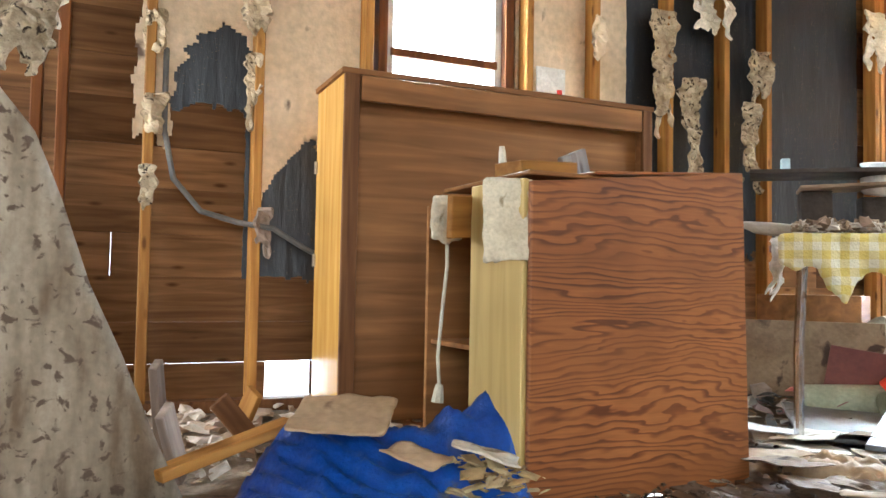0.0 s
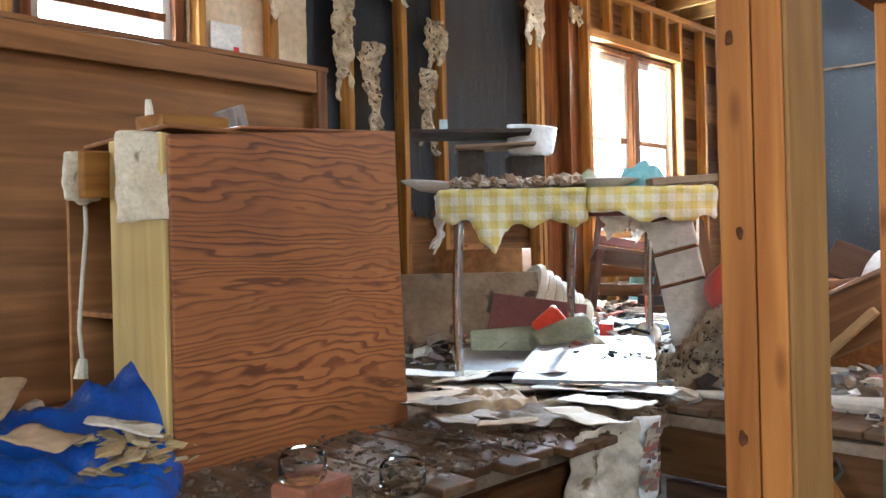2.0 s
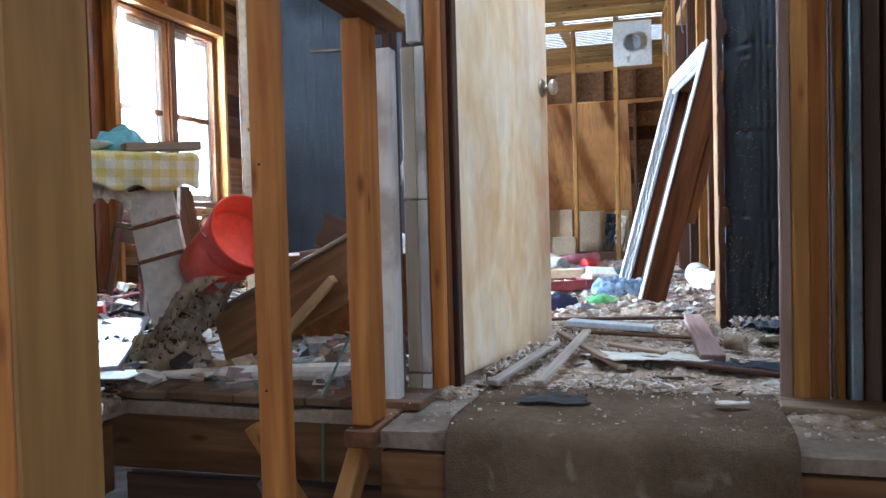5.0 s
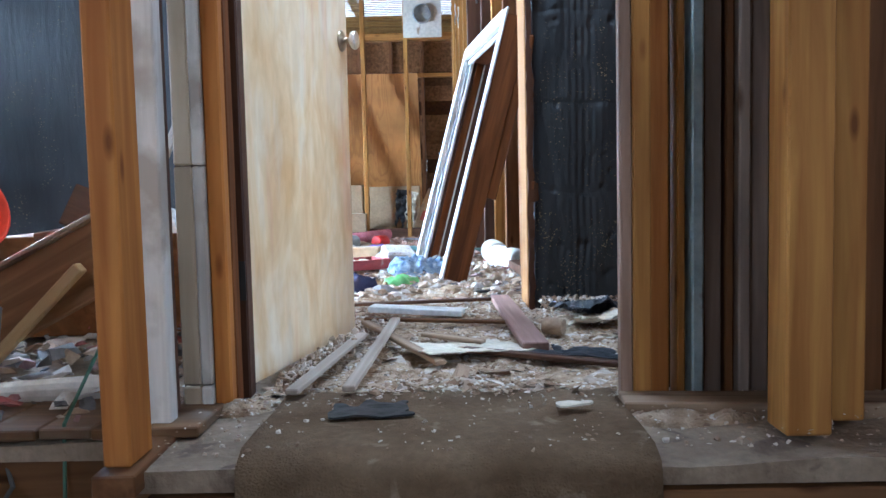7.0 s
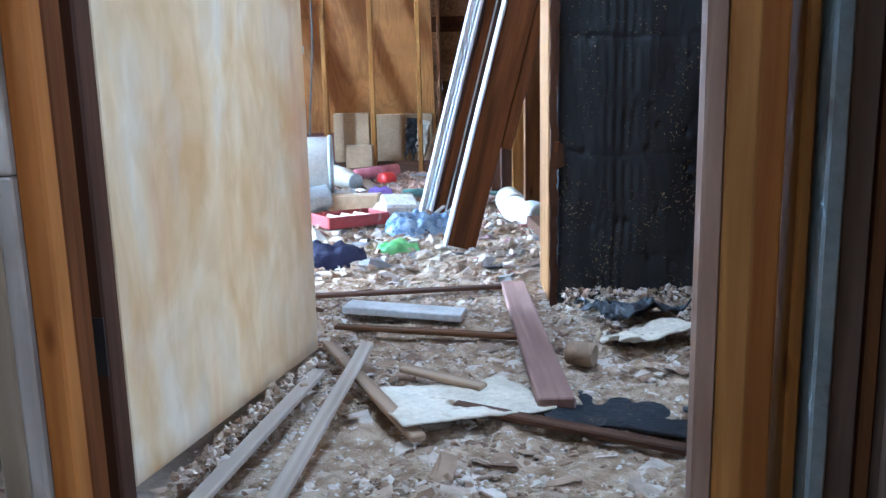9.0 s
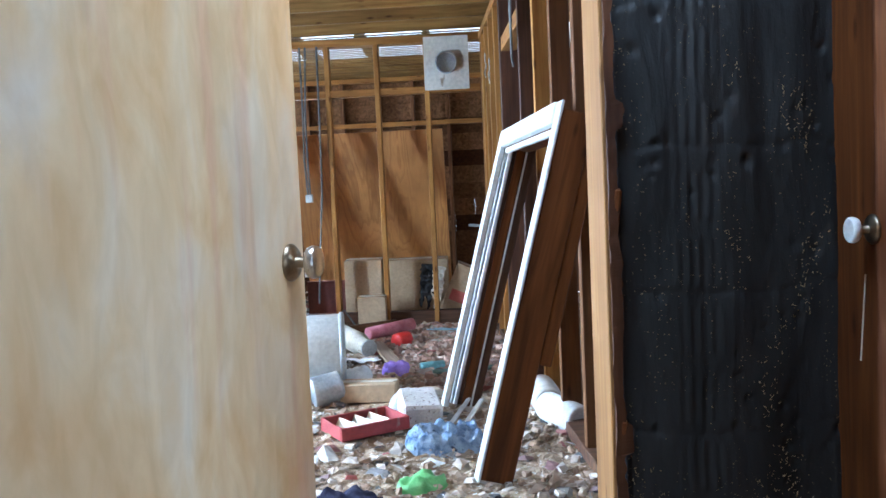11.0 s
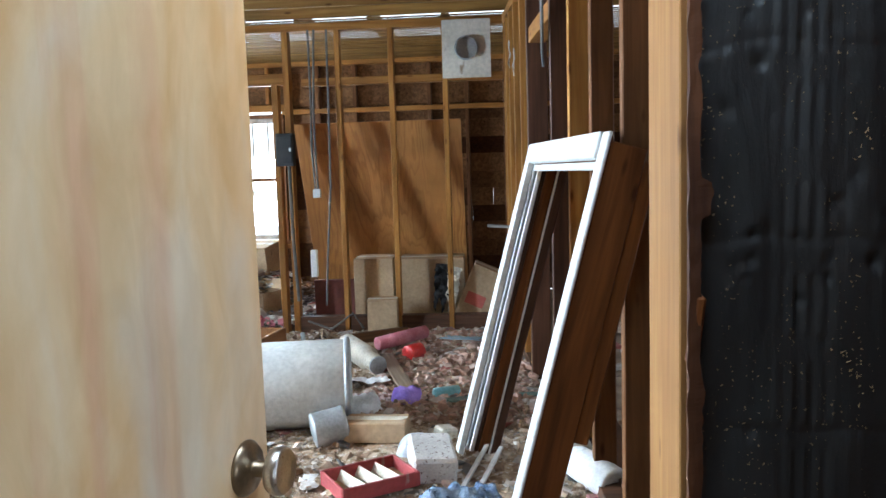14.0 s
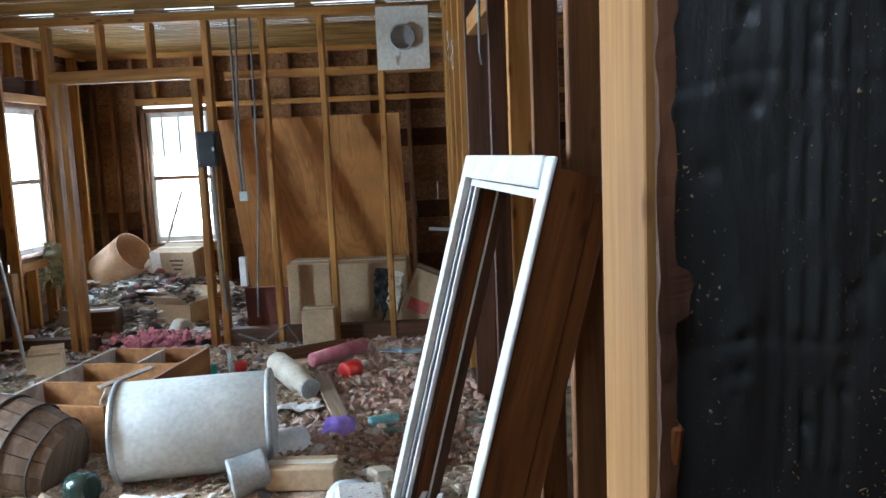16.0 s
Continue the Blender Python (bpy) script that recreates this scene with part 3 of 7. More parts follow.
# ---- ground and floors ----
GROUND_Z = -0.72
bm = bmesh.new()
N = 46
xs = [-2.5 + 6.5 * i / N for i in range(N + 1)]
ys = [-2.6 + 7 * i / N for i in range(N + 1)]
vg = [[bm.verts.new((x, y, GROUND_Z + 0.05 * noise.noise(Vector((x * 2, y * 2, 0))))) for y in ys] for x in xs]
for i in range(N):
    for j in range(N):
        bm.faces.new((vg[i][j], vg[i + 1][j], vg[i + 1][j + 1], vg[i][j + 1]))
tagged(part("earth_floor", bm, DIRT, smooth=True), "bare dry earth below the missing floor", "floor", kind="structure")
bm = bmesh.new()
bmesh.ops.create_grid(bm, x_segments=40, y_segments=40, size=600)
tagged(part("ground", bm, GRASS, m=pose(0, 0, GROUND_Z - 0.07)), "pale dry ground outside the house", "ground", kind="structure")


def floor_slab(name, x0, x1, y0, y1, label, thick=0.05, mat=DUST):
    bm = bmesh.new()
    nx, ny = max(2, int((x1 - x0) / 0.08)), max(2, int((y1 - y0) / 0.08))
    top = [[bm.verts.new((x0 + (x1 - x0) * i / nx, y0 + (y1 - y0) * j / ny,
                          0.012 * noise.noise(Vector((x0 + i * 0.3, y0 + j * 0.3, 5))) - 0.012)) for j in range(ny + 1)] for i in range(nx + 1)]
    for i in range(nx):
        for j in range(ny):
            bm.faces.new((top[i][j], top[i + 1][j], top[i + 1][j + 1], top[i][j + 1]))
    rim = [e for e in bm.edges if len(e.link_faces) == 1]
    r = bmesh.ops.extrude_edge_only(bm, edges=rim)
    for v in [e for e in r["geom"] if isinstance(e, bmesh.types.BMVert)]:
        v.co.z = -thick
    return tagged(part(name, bm, mat, smooth=False), label, "floor", kind="structure")


floor_slab("floor_west", -3.2, -0.95, -2.2, 2.40, "dusty rotten board floor with a broken edge")
floor_slab("floor_kitchen", -3.2, -0.12, 2.40, 4.2, "board floor strewn with rubbish, cut off at the edge")
floor_slab("floor_hall", -0.12, 4.0, 2.22, 4.2, "worn floor of the passage under plaster dust")
floor_slab("floor_main", -3.2, 4.0, 4.2, 11.0, "littered wooden floor of the large room")

joists = thing("floor_joists", label="brown floor joists bare at the cut edge", category="joist", kind="structure")
box("joist", (1.00, 0.04, 0.17), (-0.62, 2.43, -0.125), JOIST_X, joists)
box("joist", (0.04, 4.4, 0.19), (-0.975, 0.15, -0.16), JOIST_Y, joists)
box("joist", (0.9, 0.04, 0.12), (-0.55, 2.47, -0.30), DARK_X, joists)
for k in range(5):
    box("joist", (2.1, 0.045, 0.19), (-2.1, -0.2 + 0.55 * k, -0.165), JOIST_X, joists)
box("sill_beam", (1.45, 0.10, 0.22), (0.62, 2.27, -0.17), JOIST_X, joists)
for k in range(4):
    box("foundation_block", (0.42, 0.22, 0.50), (-3.0 + 0.03 * k, -1.8 + k * 1.6, -0.47), GREY_Z, joists)
for k in range(5):
    box("foundation_block", (0.42, 0.2, 0.42), (0.1 + 0.44 * k, 2.45, -0.50), GREY_Z, joists)

# floor boards at the broken edge, one by one
rnd = random.Random(4)
for k in range(13):
    y = 0.95 + k * 0.108
    end = -0.90 + rnd.uniform(-0.06, 0.05)
    box("floor_board", (0.52, 0.10, 0.022), (end - 0.26, y, 0.004), FLOOR_X, joists, (rnd.uniform(-1, 1), rnd.uniform(-1, 1), rnd.uniform(-1.5, 1.5)))
for k in range(9):
    box("floor_board", (0.105, 0.34, 0.022), (-0.98 + k * 0.108, 2.57 + rnd.uniform(-0.01, 0.01), 0.004), FLOOR_X, joists)

# carpet hanging over the step of the passage
bm = bmesh.new()
prof = [(2.66, 0.012), (2.5, 0.014), (2.36, 0.016), (2.26, 0.014), (2.212, -0.005), (2.203, -0.06), (2.20, -0.16), (2.19, -0.30), (2.16, -0.42)]
cols = 26
rows_c = [[bm.verts.new((0.06 + 0.74 * i / cols, y + 0.008 * noise.noise(Vector((i * 0.4, z * 6, 1))), z + 0.006 * noise.noise(Vector((i * 0.5, y * 5, 2))))) for i in range(cols + 1)] for y, z in prof]
for a, c in zip(rows_c, rows_c[1:]):
    for i in range(cols):
        bm.faces.new((a[i], c[i], c[i + 1], a[i + 1]))
solid(bm, geom=bm.faces[:], thickness=0.008)
tagged(part("carpet", bm, CARPET, smooth=True), "dusty brown carpet hanging over the step", "carpet")

# ---- west wall ----
WX = -3.2
openings = [(1.18, 1.90, 1.02, 2.20), (5.16, 6.42, 0.66, 2.08), (9.42, 10.10, 0.64, 1.95)]
wall_w = thing("wall_west", label="stripped outer wall of studs and board siding", category="wall", kind="structure")


def siding(parent, along, fixed, a0, a1, z0, z1, holes, mat, seed, step=0.185, slot=None):
    rr = random.Random(seed)
    z, row = z0, 0
    while z < z1 - 0.02:
        row += 1
        lap = 0.008
        shift = 0.005 if row % 2 else -0.005
        h = min(step, z1 - z)
        cuts = [a0] + sorted(rr.uniform(a0 + 0.5, a1 - 0.5) for _ in range(int((a1 - a0) / 3.2))) + [a1]
        spans = []
        for p, q in zip(cuts, cuts[1:]):
            cur = [(p, q)]
            for h0, h1, hz0, hz1 in holes:
                if z + h > hz0 + 0.05 and z < hz1 - 0.05:
                    nxt = []
                    for s, e in cur:
                        if h1 <= s or h0 >= e:
                            nxt.append((s, e))
                        else:
                            if h0 > s:
                                nxt.append((s, h0))
                            if h1 < e:
                                nxt.append((h1, e))
                    cur = nxt
            spans += cur
        for s, e in spans:
            if e - s > 0.02:
                hh = h + lap
                if slot and slot[0] <= row <= slot[1] and s < slot[2]:
                    hh = h - slot[3]
                size = (0.018, e - s - 0.001, hh) if along == 'y' else (e - s - 0.001, 0.018, hh)
                at = (fixed + shift, (s + e) / 2, z + h / 2) if along == 'y' else ((s + e) / 2, fixed + shift, z + h / 2)
                box("siding_board", size, at, mat, parent, bev=0.002)
        z += step


SIDING_HOLES = openings + [(0.71, 0.91, 0.02, 0.19)]
siding(wall_w, 'y', WX - 0.045, -2.3, 11.08, 0.0, 2.75, SIDING_HOLES, SIDING, 3, slot=(2, 2, 1.5, 0.010))


def torn_sheet(name, x, y0, y1, z0, z1, mat, seed, cut, label, thick=0.012, cell=0.012):
    """A sheet on the wall, with holes torn where cut() says so."""
    off = Vector((seed * 3.1, seed * 1.7, 0))
    ny, nz = int((y1 - y0) / cell), int((z1 - z0) / cell)
    bm = bmesh.new()
    g = {}

    def vert(i, j):
        if (i, j) not in g:
            y, z = y0 + (y1 - y0) * i / ny, z0 + (z1 - z0) * j / nz
            jx = noise.noise(Vector((y * 30, z * 30, 0)) + off) * cell * 0.5
            g[i, j] = bm.verts.new((x + 0.006 * noise.noise(Vector((y * 4, z * 4, 2)) + off), y + jx, z + jx))
        return g[i, j]

    for i in range(ny):
        for j in range(nz):
            y, z = y0 + (y1 - y0) * (i + 0.5) / ny, z0 + (z1 - z0) * (j + 0.5) / nz
            n = noise.noise(Vector((y * 6, z * 6, 0)) + off) * 0.10 + noise.noise(Vector((y * 19, z * 19, 0)) + off) * 0.05
            if not cut(y, z, n):
                bm.faces.new((vert(i, j), vert(i + 1, j), vert(i + 1, j + 1), vert(i, j + 1)))
    solid(bm, geom=bm.faces[:], thickness=thick)
    return tagged(part(name, bm, mat, wall_w if x < -3 else None), label)


def in_win(y, z):
    return any(a - 0.04 < y < b + 0.04 and c - 0.04 < z < d + 0.04 for a, b, c, d in openings)


def board_cut(y, z, n):
    a = ((y - 0.47) / 0.22) ** 2 + ((z - 0.9) / 0.82) ** 2 < 1 + n * 4 and y < 0.62
    c = z < 0.92 + n * 1.2 + 0.25 * math.sin(y * 9)
    return in_win(y, z) or a or c or y < 0.14 + n * 0.3


torn_sheet("fibreboard", WX - 0.006, 0.12, 2.62, 0.3, 2.5, BOARD, 2, board_cut, "torn tan fibreboard on the wall")


def felt_cut(y, z, n):
    low = z < 0.56 + n * 0.3
    a = 0.20 < y < 0.60 and z < 1.28 + n * 0.7
    dark = y < 0.12 and z < 0.3
    return in_win(y, z) or (low and y > -0.3) or a or dark


torn_sheet("tar_paper", WX - 0.024, 0.2, 2.62, 0.0, 2.5, TAR, 5, felt_cut, "torn black tar paper", 0.004)
torn_sheet("tar_paper", WX - 0.008, 2.62, 4.42, 0.55, 2.5, TAR, 6, lambda y, z, n: z < 0.75 + n * 1.5, "torn black tar paper", 0.004)
torn_sheet("plank_lining", WX - 0.008, 4.5, 5.12, 0.0, 2.5, RED_Z, 7, lambda y, z, n: False, "reddish plank lining beside the window", 0.014, 0.06)


def stud(parent, x, y, z0=0.0, z1=2.46, sx=0.09, sy=0.04, mat=STUD_Z, name="stud", rot=(0, 0, 0)):
    return box(name, (sx, sy, z1 - z0), (x, y, (z0 + z1) / 2), mat, parent, rot, 0.004)


for y, mt in ((-1.6, BROWN_Z), (-0.95, BROWN_Z), (-0.22, RED_Z), (-0.13, RED_Z), (0.19, STUD_Z), (0.63, STUD_Z), (1.12, STUD_Z), (1.96, STUD_Z), (2.36, STUD_Z),
              (2.84, STUD_Z), (3.24, STUD_Z), (3.56, STUD_Z), (4.47, STUD_Z), (4.52, STUD_Z), (4.86, RED_Z), (5.10, STUD_Z), (6.48, STUD_Z), (6.9, STUD_Z),
              (7.3, STUD_Z), (7.7, STUD_Z), (8.1, STUD_Z), (8.5, STUD_Z), (9.0, STUD_Z), (9.36, STUD_Z), (10.16, STUD_Z), (10.7, STUD_Z)):
    stud(wall_w, WX + 0.055, y, mat=mt)
for a, c, z in ((1.14, 1.94, 2.26), (5.12, 6.46, 2.14), (9.38, 10.14, 2.01), (1.14, 1.94, 0.97), (5.12, 6.46, 0.61), (9.38, 10.14, 0.59)):
    box("header", (0.088, c - a, 0.07), (WX + 0.055, (a + c) / 2, z), STUD_Y, wall_w)
for y in (5.4, 5.7, 6.0, 6.25, 9.6, 9.9, 1.5):
    stud(wall_w, WX + 0.055, y, 2.18 if y > 5 else 2.30, 2.46)
for y in (5.4, 5.8, 6.2, 9.6, 9.9, 1.35, 1.7):
    stud(wall_w, WX + 0.055, y, 0.02, 0.575 if y > 5 else 0.93)
box("top_plate", (0.09, 13.2, 0.05), (WX + 0.055, 4.35, 2.485), STUD_Y, wall_w)
box("bottom_plate", (0.095, 13.2, 0.05), (WX + 0.055, 4.35, 0.02), BROWN_Z, wall_w)


def sash_window(name, at, rz, w, h, z0, label, rail=0.5, mat=BROWN_Z, bars=0):
    """A double-hung window in the xz plane of its own, looking along y."""
    t = thing(name, at, (0, 0, rz), label, "window", kind="structure")
    zc = z0 + h / 2
    for sx in (-1, 1):
        box("casing", (0.045, 0.12, h + 0.06), (sx * (w / 2 + 0.005), 0, zc), mat, t)
        box("stile", (0.04, 0.035, h - 0.02), (sx * (w / 2 - 0.04), 0, zc), WHITE_Z, t)
    box("casing", (w + 0.06, 0.12, 0.04), (0, 0, z0 + h + 0.005), mat, t)
    box("window_sill", (w + 0.12, 0.17, 0.035), (0, -0.02, z0 - 0.005), mat, t)
    for z in (z0 + 0.05, z0 + h - 0.04):
        box("rail", (w - 0.11, 0.033, 0.05), (0, 0, z), WHITE_Z, t)
    box("meeting_rail", (w - 0.09, 0.05, 0.04), (0, 0, z0 + h * rail), mat, t)
    for k in range(bars):
        box("glazing_bar", (0.014, 0.02, h * 0.45), (-w / 2 + w * (k + 1) / (bars + 1), 0, z0 + h * 0.73), WHITE_Z, t)
    for a, c in ((0.08, h * rail - 0.02), (h * rail + 0.02, h - 0.06)):
        p = box("pane", (w - 0.10, 0.004, c - a), (0, 0.006, z0 + (a + c) / 2), GLASS, t, bev=0)
        p.visible_shadow = False
    return t


sash_window("window_1", (WX - 0.02, 1.54, 0), 90, 0.66, 1.14, 1.04, "sash window with a dark red frame", 0.53, RED_Z)
sash_window("window_2", (WX - 0.02, 5.49, 0), 90, 0.58, 1.38, 0.68, "sash window of a mullioned pair in old wood")
sash_window("window_3", (WX - 0.02, 6.12, 0), 90, 0.56, 1.38, 0.68, "sash window of a mullioned pair in old wood")
box("mullion", (0.10, 0.07, 1.40), (WX + 0.01, 5.81, 1.38), BROWN_Z, wall_w)
sash_window("window_4", (WX - 0.02, 9.76, 0), 90, 0.60, 1.30, 0.65, "sash window with old wooden casing")

# ---- north wall ----
NY = 11.0
wall_n = thing("wall_north", label="bare stud wall with board siding outside", category="wall", kind="structure")
siding(wall_n, 'x', NY + 0.05, -3.27, 4.05, 0, 2.75, [(-2.62, -1.90, 0.58, 1.98)], SIDING, 8)
for x in (-3.1, -2.9, -2.67, -1.85, -1.5, -1.1, -0.7, -0.3, 0.1, 0.5, 0.9, 1.5, 2.1, 2.7, 3.3):
    stud(wall_n, x, NY - 0.01, sx=0.04, sy=0.09, mat=BROWN_Z)
for z in (2.03, 0.54):
    box("header", (0.80, 0.088, 0.07), (-2.26, NY - 0.01, z), STUD_X, wall_n)
box("fire_block", (4.4, 0.085, 0.05), (0.3, NY - 0.02, 1.98), STUD_X, wall_n)
for x in (-2.45, -2.05):
    stud(wall_n, x, NY - 0.01, 0.02, 0.5, 0.04, 0.088)
    stud(wall_n, x, NY - 0.01, 2.07, 2.46, 0.04, 0.088)
box("top_plate", (7.2, 0.09, 0.05), (0.4, NY - 0.01, 2.485), STUD_X, wall_n)
sash_window("window_5", (-2.26, NY + 0.03, 0), 0, 0.68, 1.36, 0.58, "sash window with three upright bars in its upper sash", 0.5, BROWN_Z, 3)

# ---- partition in front of the far room ----
PY = 8.86
part_n = thing("wall_partition", label="open stud partition with a doorway through it", category="wall", kind="structure")
for x in (-3.05,):
    stud(part_n, x, PY, sx=0.045, sy=0.09, mat=STUD_Z)
for x in (-2.45, -2.37, -1.37, -1.27):
    stud(part_n, x, PY, 0, 2.03 if x in (-2.37, -1.37) else 2.46, 0.05, 0.09)
stud(part_n, -2.90, PY, 0, 0.62, 0.045, 0.09)
for x in (-0.85, -0.42, 0.01):
    stud(part_n, x, PY, sx=0.042, sy=0.09)
stud(part_n, 0.5, PY, sx=0.05, sy=0.09)
for x in (-2.05, -1.68):
    stud(part_n, x, PY, 2.10, 2.44, 0.042, 0.09)
box("header", (1.16, 0.092, 0.09), (-1.87, PY, 2.07), STUD_X, part_n)
box("fire_block", (1.62, 0.08, 0.06), (-0.34, PY + 0.01, 2.04), STUD_X, part_n)
box("top_plate", (3.9, 0.095, 0.06), (-1.25, PY, 2.47), STUD_X, part_n)
box("bottom_plate", (1.75, 0.1, 0.14), (-0.40, PY + 0.02, 0.06), DARK_X, part_n)
box("bottom_plate", (0.92, 0.1, 0.10), (-2.75, PY + 0.02, 0.05), DARK_X, part_n)

# ---- wall between the large room and the east room ----
wall_e = thing("wall_east_inner", label="open stud wall beside the leaning frame", category="wall", kind="structure")


def ex(y):
    return 0.93 - 0.092 * (y - 4.3)


for y, mt, sx in ((4.48, BROWN_Z, 0.09), (4.74, STUD_Z, 0.09), (5.12, BROWN_Z, 0.09), (5.60, BROWN_Z, 0.09), (6.05, STUD_Z, 0.09), (6.45, DARK_Z, 0.12), (7.3, DARK_Z, 0.12),
                  (7.42, STUD_Z, 0.09), (7.75, STUD_Z, 0.09), (8.1, STUD_Z, 0.09), (8.4, STUD_Z, 0.09), (8.65, STUD_Z, 0.09)):
    stud(wall_e, ex(y), y, sx=sx, sy=0.042, mat=mt, rot=(0, 0, 5))
box("header", (0.10, 0.86, 0.09), (ex(6.9), 6.9, 2.08), STUD_Y, wall_e, (0, 0, 5))
box("top_plate", (0.1, 4.6, 0.06), (ex(6.55), 6.55, 2.47), STUD_Y, wall_e, (0, 0, 5.2))
box("bottom_plate", (0.09, 2.1, 0.06), (ex(5.4) - 0.01, 5.45, 0.04), DARK_X, wall_e, (0, 0, 5.2))
box("bottom_plate", (0.09, 1.4, 0.06), (ex(8.05), 8.05, 0.04), DARK_X, wall_e, (0, 0, 5.2))

# east room shell
wall_o = thing("wall_east", label="outer board wall of the east room", category="wall", kind="structure")
siding(wall_o, 'y', 4.05, 2.6, 11.0, 0, 2.75, [(5.8, 7.4, 0.75, 2.05), (2.78, 3.85, -1, 2.15)], SIDING, 12)
for k in range(17):
    y = 2.9 + 0.5 * k
    if not 5.8 < y < 7.4 and not 2.7 < y < 3.9:
        stud(wall_o, 3.99, y, mat=BROWN_Z)
sash_window("window_6", (4.04, 6.2, 0), -90, 0.7, 1.28, 0.76, "sash window in the outer wall")
sash_window("window_7", (4.04, 7.0, 0), -90, 0.7, 1.28, 0.76, "sash window in the outer wall")

# ---- tar-papered wall between kitchen and large room ----
wall_k = thing("wall_kitchen", label="partition covered with black tar paper, torn at its end", category="wall", kind="structure")
bm = bmesh.new()
cell = 0.015
g = {}
for i in range(80):
    for j in range(163):
        x, z = -1.60 + 0.01435 * (i + 0.5), cell * (j + 0.5)
        if x < -1.53 + 0.10 * noise.noise(Vector((z * 5, 3, 0))) + 0.03 * noise.noise(Vector((z * 19, 3, 1))):
            continue
        q = []
        for a, c in ((i, j), (i + 1, j), (i + 1, j + 1), (i, j + 1)):
            if (a, c) not in g:
                px, pz = -1.60 + 0.01435 * a, cell * c
                g[a, c] = bm.verts.new((px, 4.19 + 0.008 * noise.noise(Vector((px * 5, pz * 5, 0))), pz))
            q.append(g[a, c])
        bm.faces.new(q)
solid(bm, geom=bm.faces[:], thickness=0.006)
part("tar_paper", bm, TAR, wall_k, "wrinkled black tar paper")
box("backing", (1.12, 0.07, 2.44), (-1.02, 4.235, 1.23), STUD_X, wall_k)
stud(wall_k, -1.60, 4.25, sx=0.045, sy=0.09)
torn = torn_sheet("wallboard", 0, 0, 0.09, 0.0, 2.44, BOARD, 9, lambda y, z, n: y > 0.06 + n * 0.6, "torn strip of tan wallboard", 0.012)
torn.parent, torn.matrix_basis = wall_k, pose(-1.60, 4.185, 0, 0, 0, -90)
box("seam_lath", (0.35, 0.008, 0.012), (-1.02, 4.178, 1.35), GREY_X, wall_k, (0, 2, 0))

# ---- passage: doorway, jambs and right-hand black panel ----
hall = thing("wall_passage", label="doorway wall of exposed studs and old jambs", category="wall", kind="structure")
stud(hall, -0.152, 2.452, 0, 0.925, 0.047, 0.045, WHITE_Z)
stud(hall, -0.160, 2.512, 0, 2.46, 0.030, 0.05, DARK_Z)
for z0, z1 in ((0.0, 0.054), (0.0565, 0.535), (0.5375, 0.955)):
    stud(hall, -0.131, 2.594, z0, z1, 0.040, 0.045, TANPAINT)
    stud(hall, -0.0975, 2.593, z0, z1, 0.026, 0.047, WHITE_Z)
stud(hall, -0.113, 2.594, 0.965, 2.46, 0.040, 0.045, WHITE_Z)
stud(hall, -0.064, 2.60, 0, 2.46, 0.038, 0.045, POST_Z)
stud(hall, -0.052, 2.636, 0, 2.46, 0.020, 0.05, RED_Z)
stud(hall, -0.14, 2.66, 0, 2.46, 0.05, 0.08, DARK_Z)
stud(hall, -0.045, 2.69, 0, 2.46, 0.036, 0.05, DARK_Z)
box("hinge_leaf", (0.030, 0.003, 0.09), (-0.044, 2.6645, 0.275), IRON, hall, bev=0, label="dark iron hinge leaf")
for x, y, w, d, mt in ((0.8255, 2.612, 0.027, 0.034, ROSY_Z), (0.859, 2.63, 0.040, 0.08, STUD_Z), (0.903, 2.65, 0.044, 0.06, POST_Z), (0.949, 2.64, 0.018, 0.06, STUD_Z), (0.983, 2.63, 0.026, 0.06, BLUEGREY),
                       (1.018, 2.64, 0.042, 0.05, GREY_Z), (1.062, 2.655, 0.020, 0.05, BROWN_Z), (1.088, 2.635, 0.026, 0.05, GREY_Z), (1.126, 2.655, 0.046, 0.05, GREY_Z), (1.166, 2.65, 0.022, 0.05, GREY_Z), (1.235, 2.66, 0.10, 0.04, GREY_Z),
                       (1.35, 2.66, 0.12, 0.04, BROWN_Z), (1.50, 2.66, 0.16, 0.03, BROWN_Z), (1.68, 2.66, 0.18, 0.03, RED_Z), (1.86, 2.66, 0.14, 0.03, BROWN_Z)):
    stud(hall, x, y, -0.02, 2.46, w, d, mt)
stud(hall, 1.100, 2.362, 0.0, 2.46, 0.086, 0.09, STUD_Z)
stud(hall, 1.205, 2.43, 0.0, 2.46, 0.09, 0.045, STUD_Z)
box("wall_sheathing", (3.06, 0.02, 3.1), (2.47, 2.70, 0.83), DARK_X, hall)
box("bottom_plate", (0.60, 0.10, 0.045), (1.10, 2.52, 0.0), GREY_X, hall, (0, 0, -4))
box("header", (1.0, 0.12, 0.14), (0.39, 2.62, 2.16), STUD_X, hall)

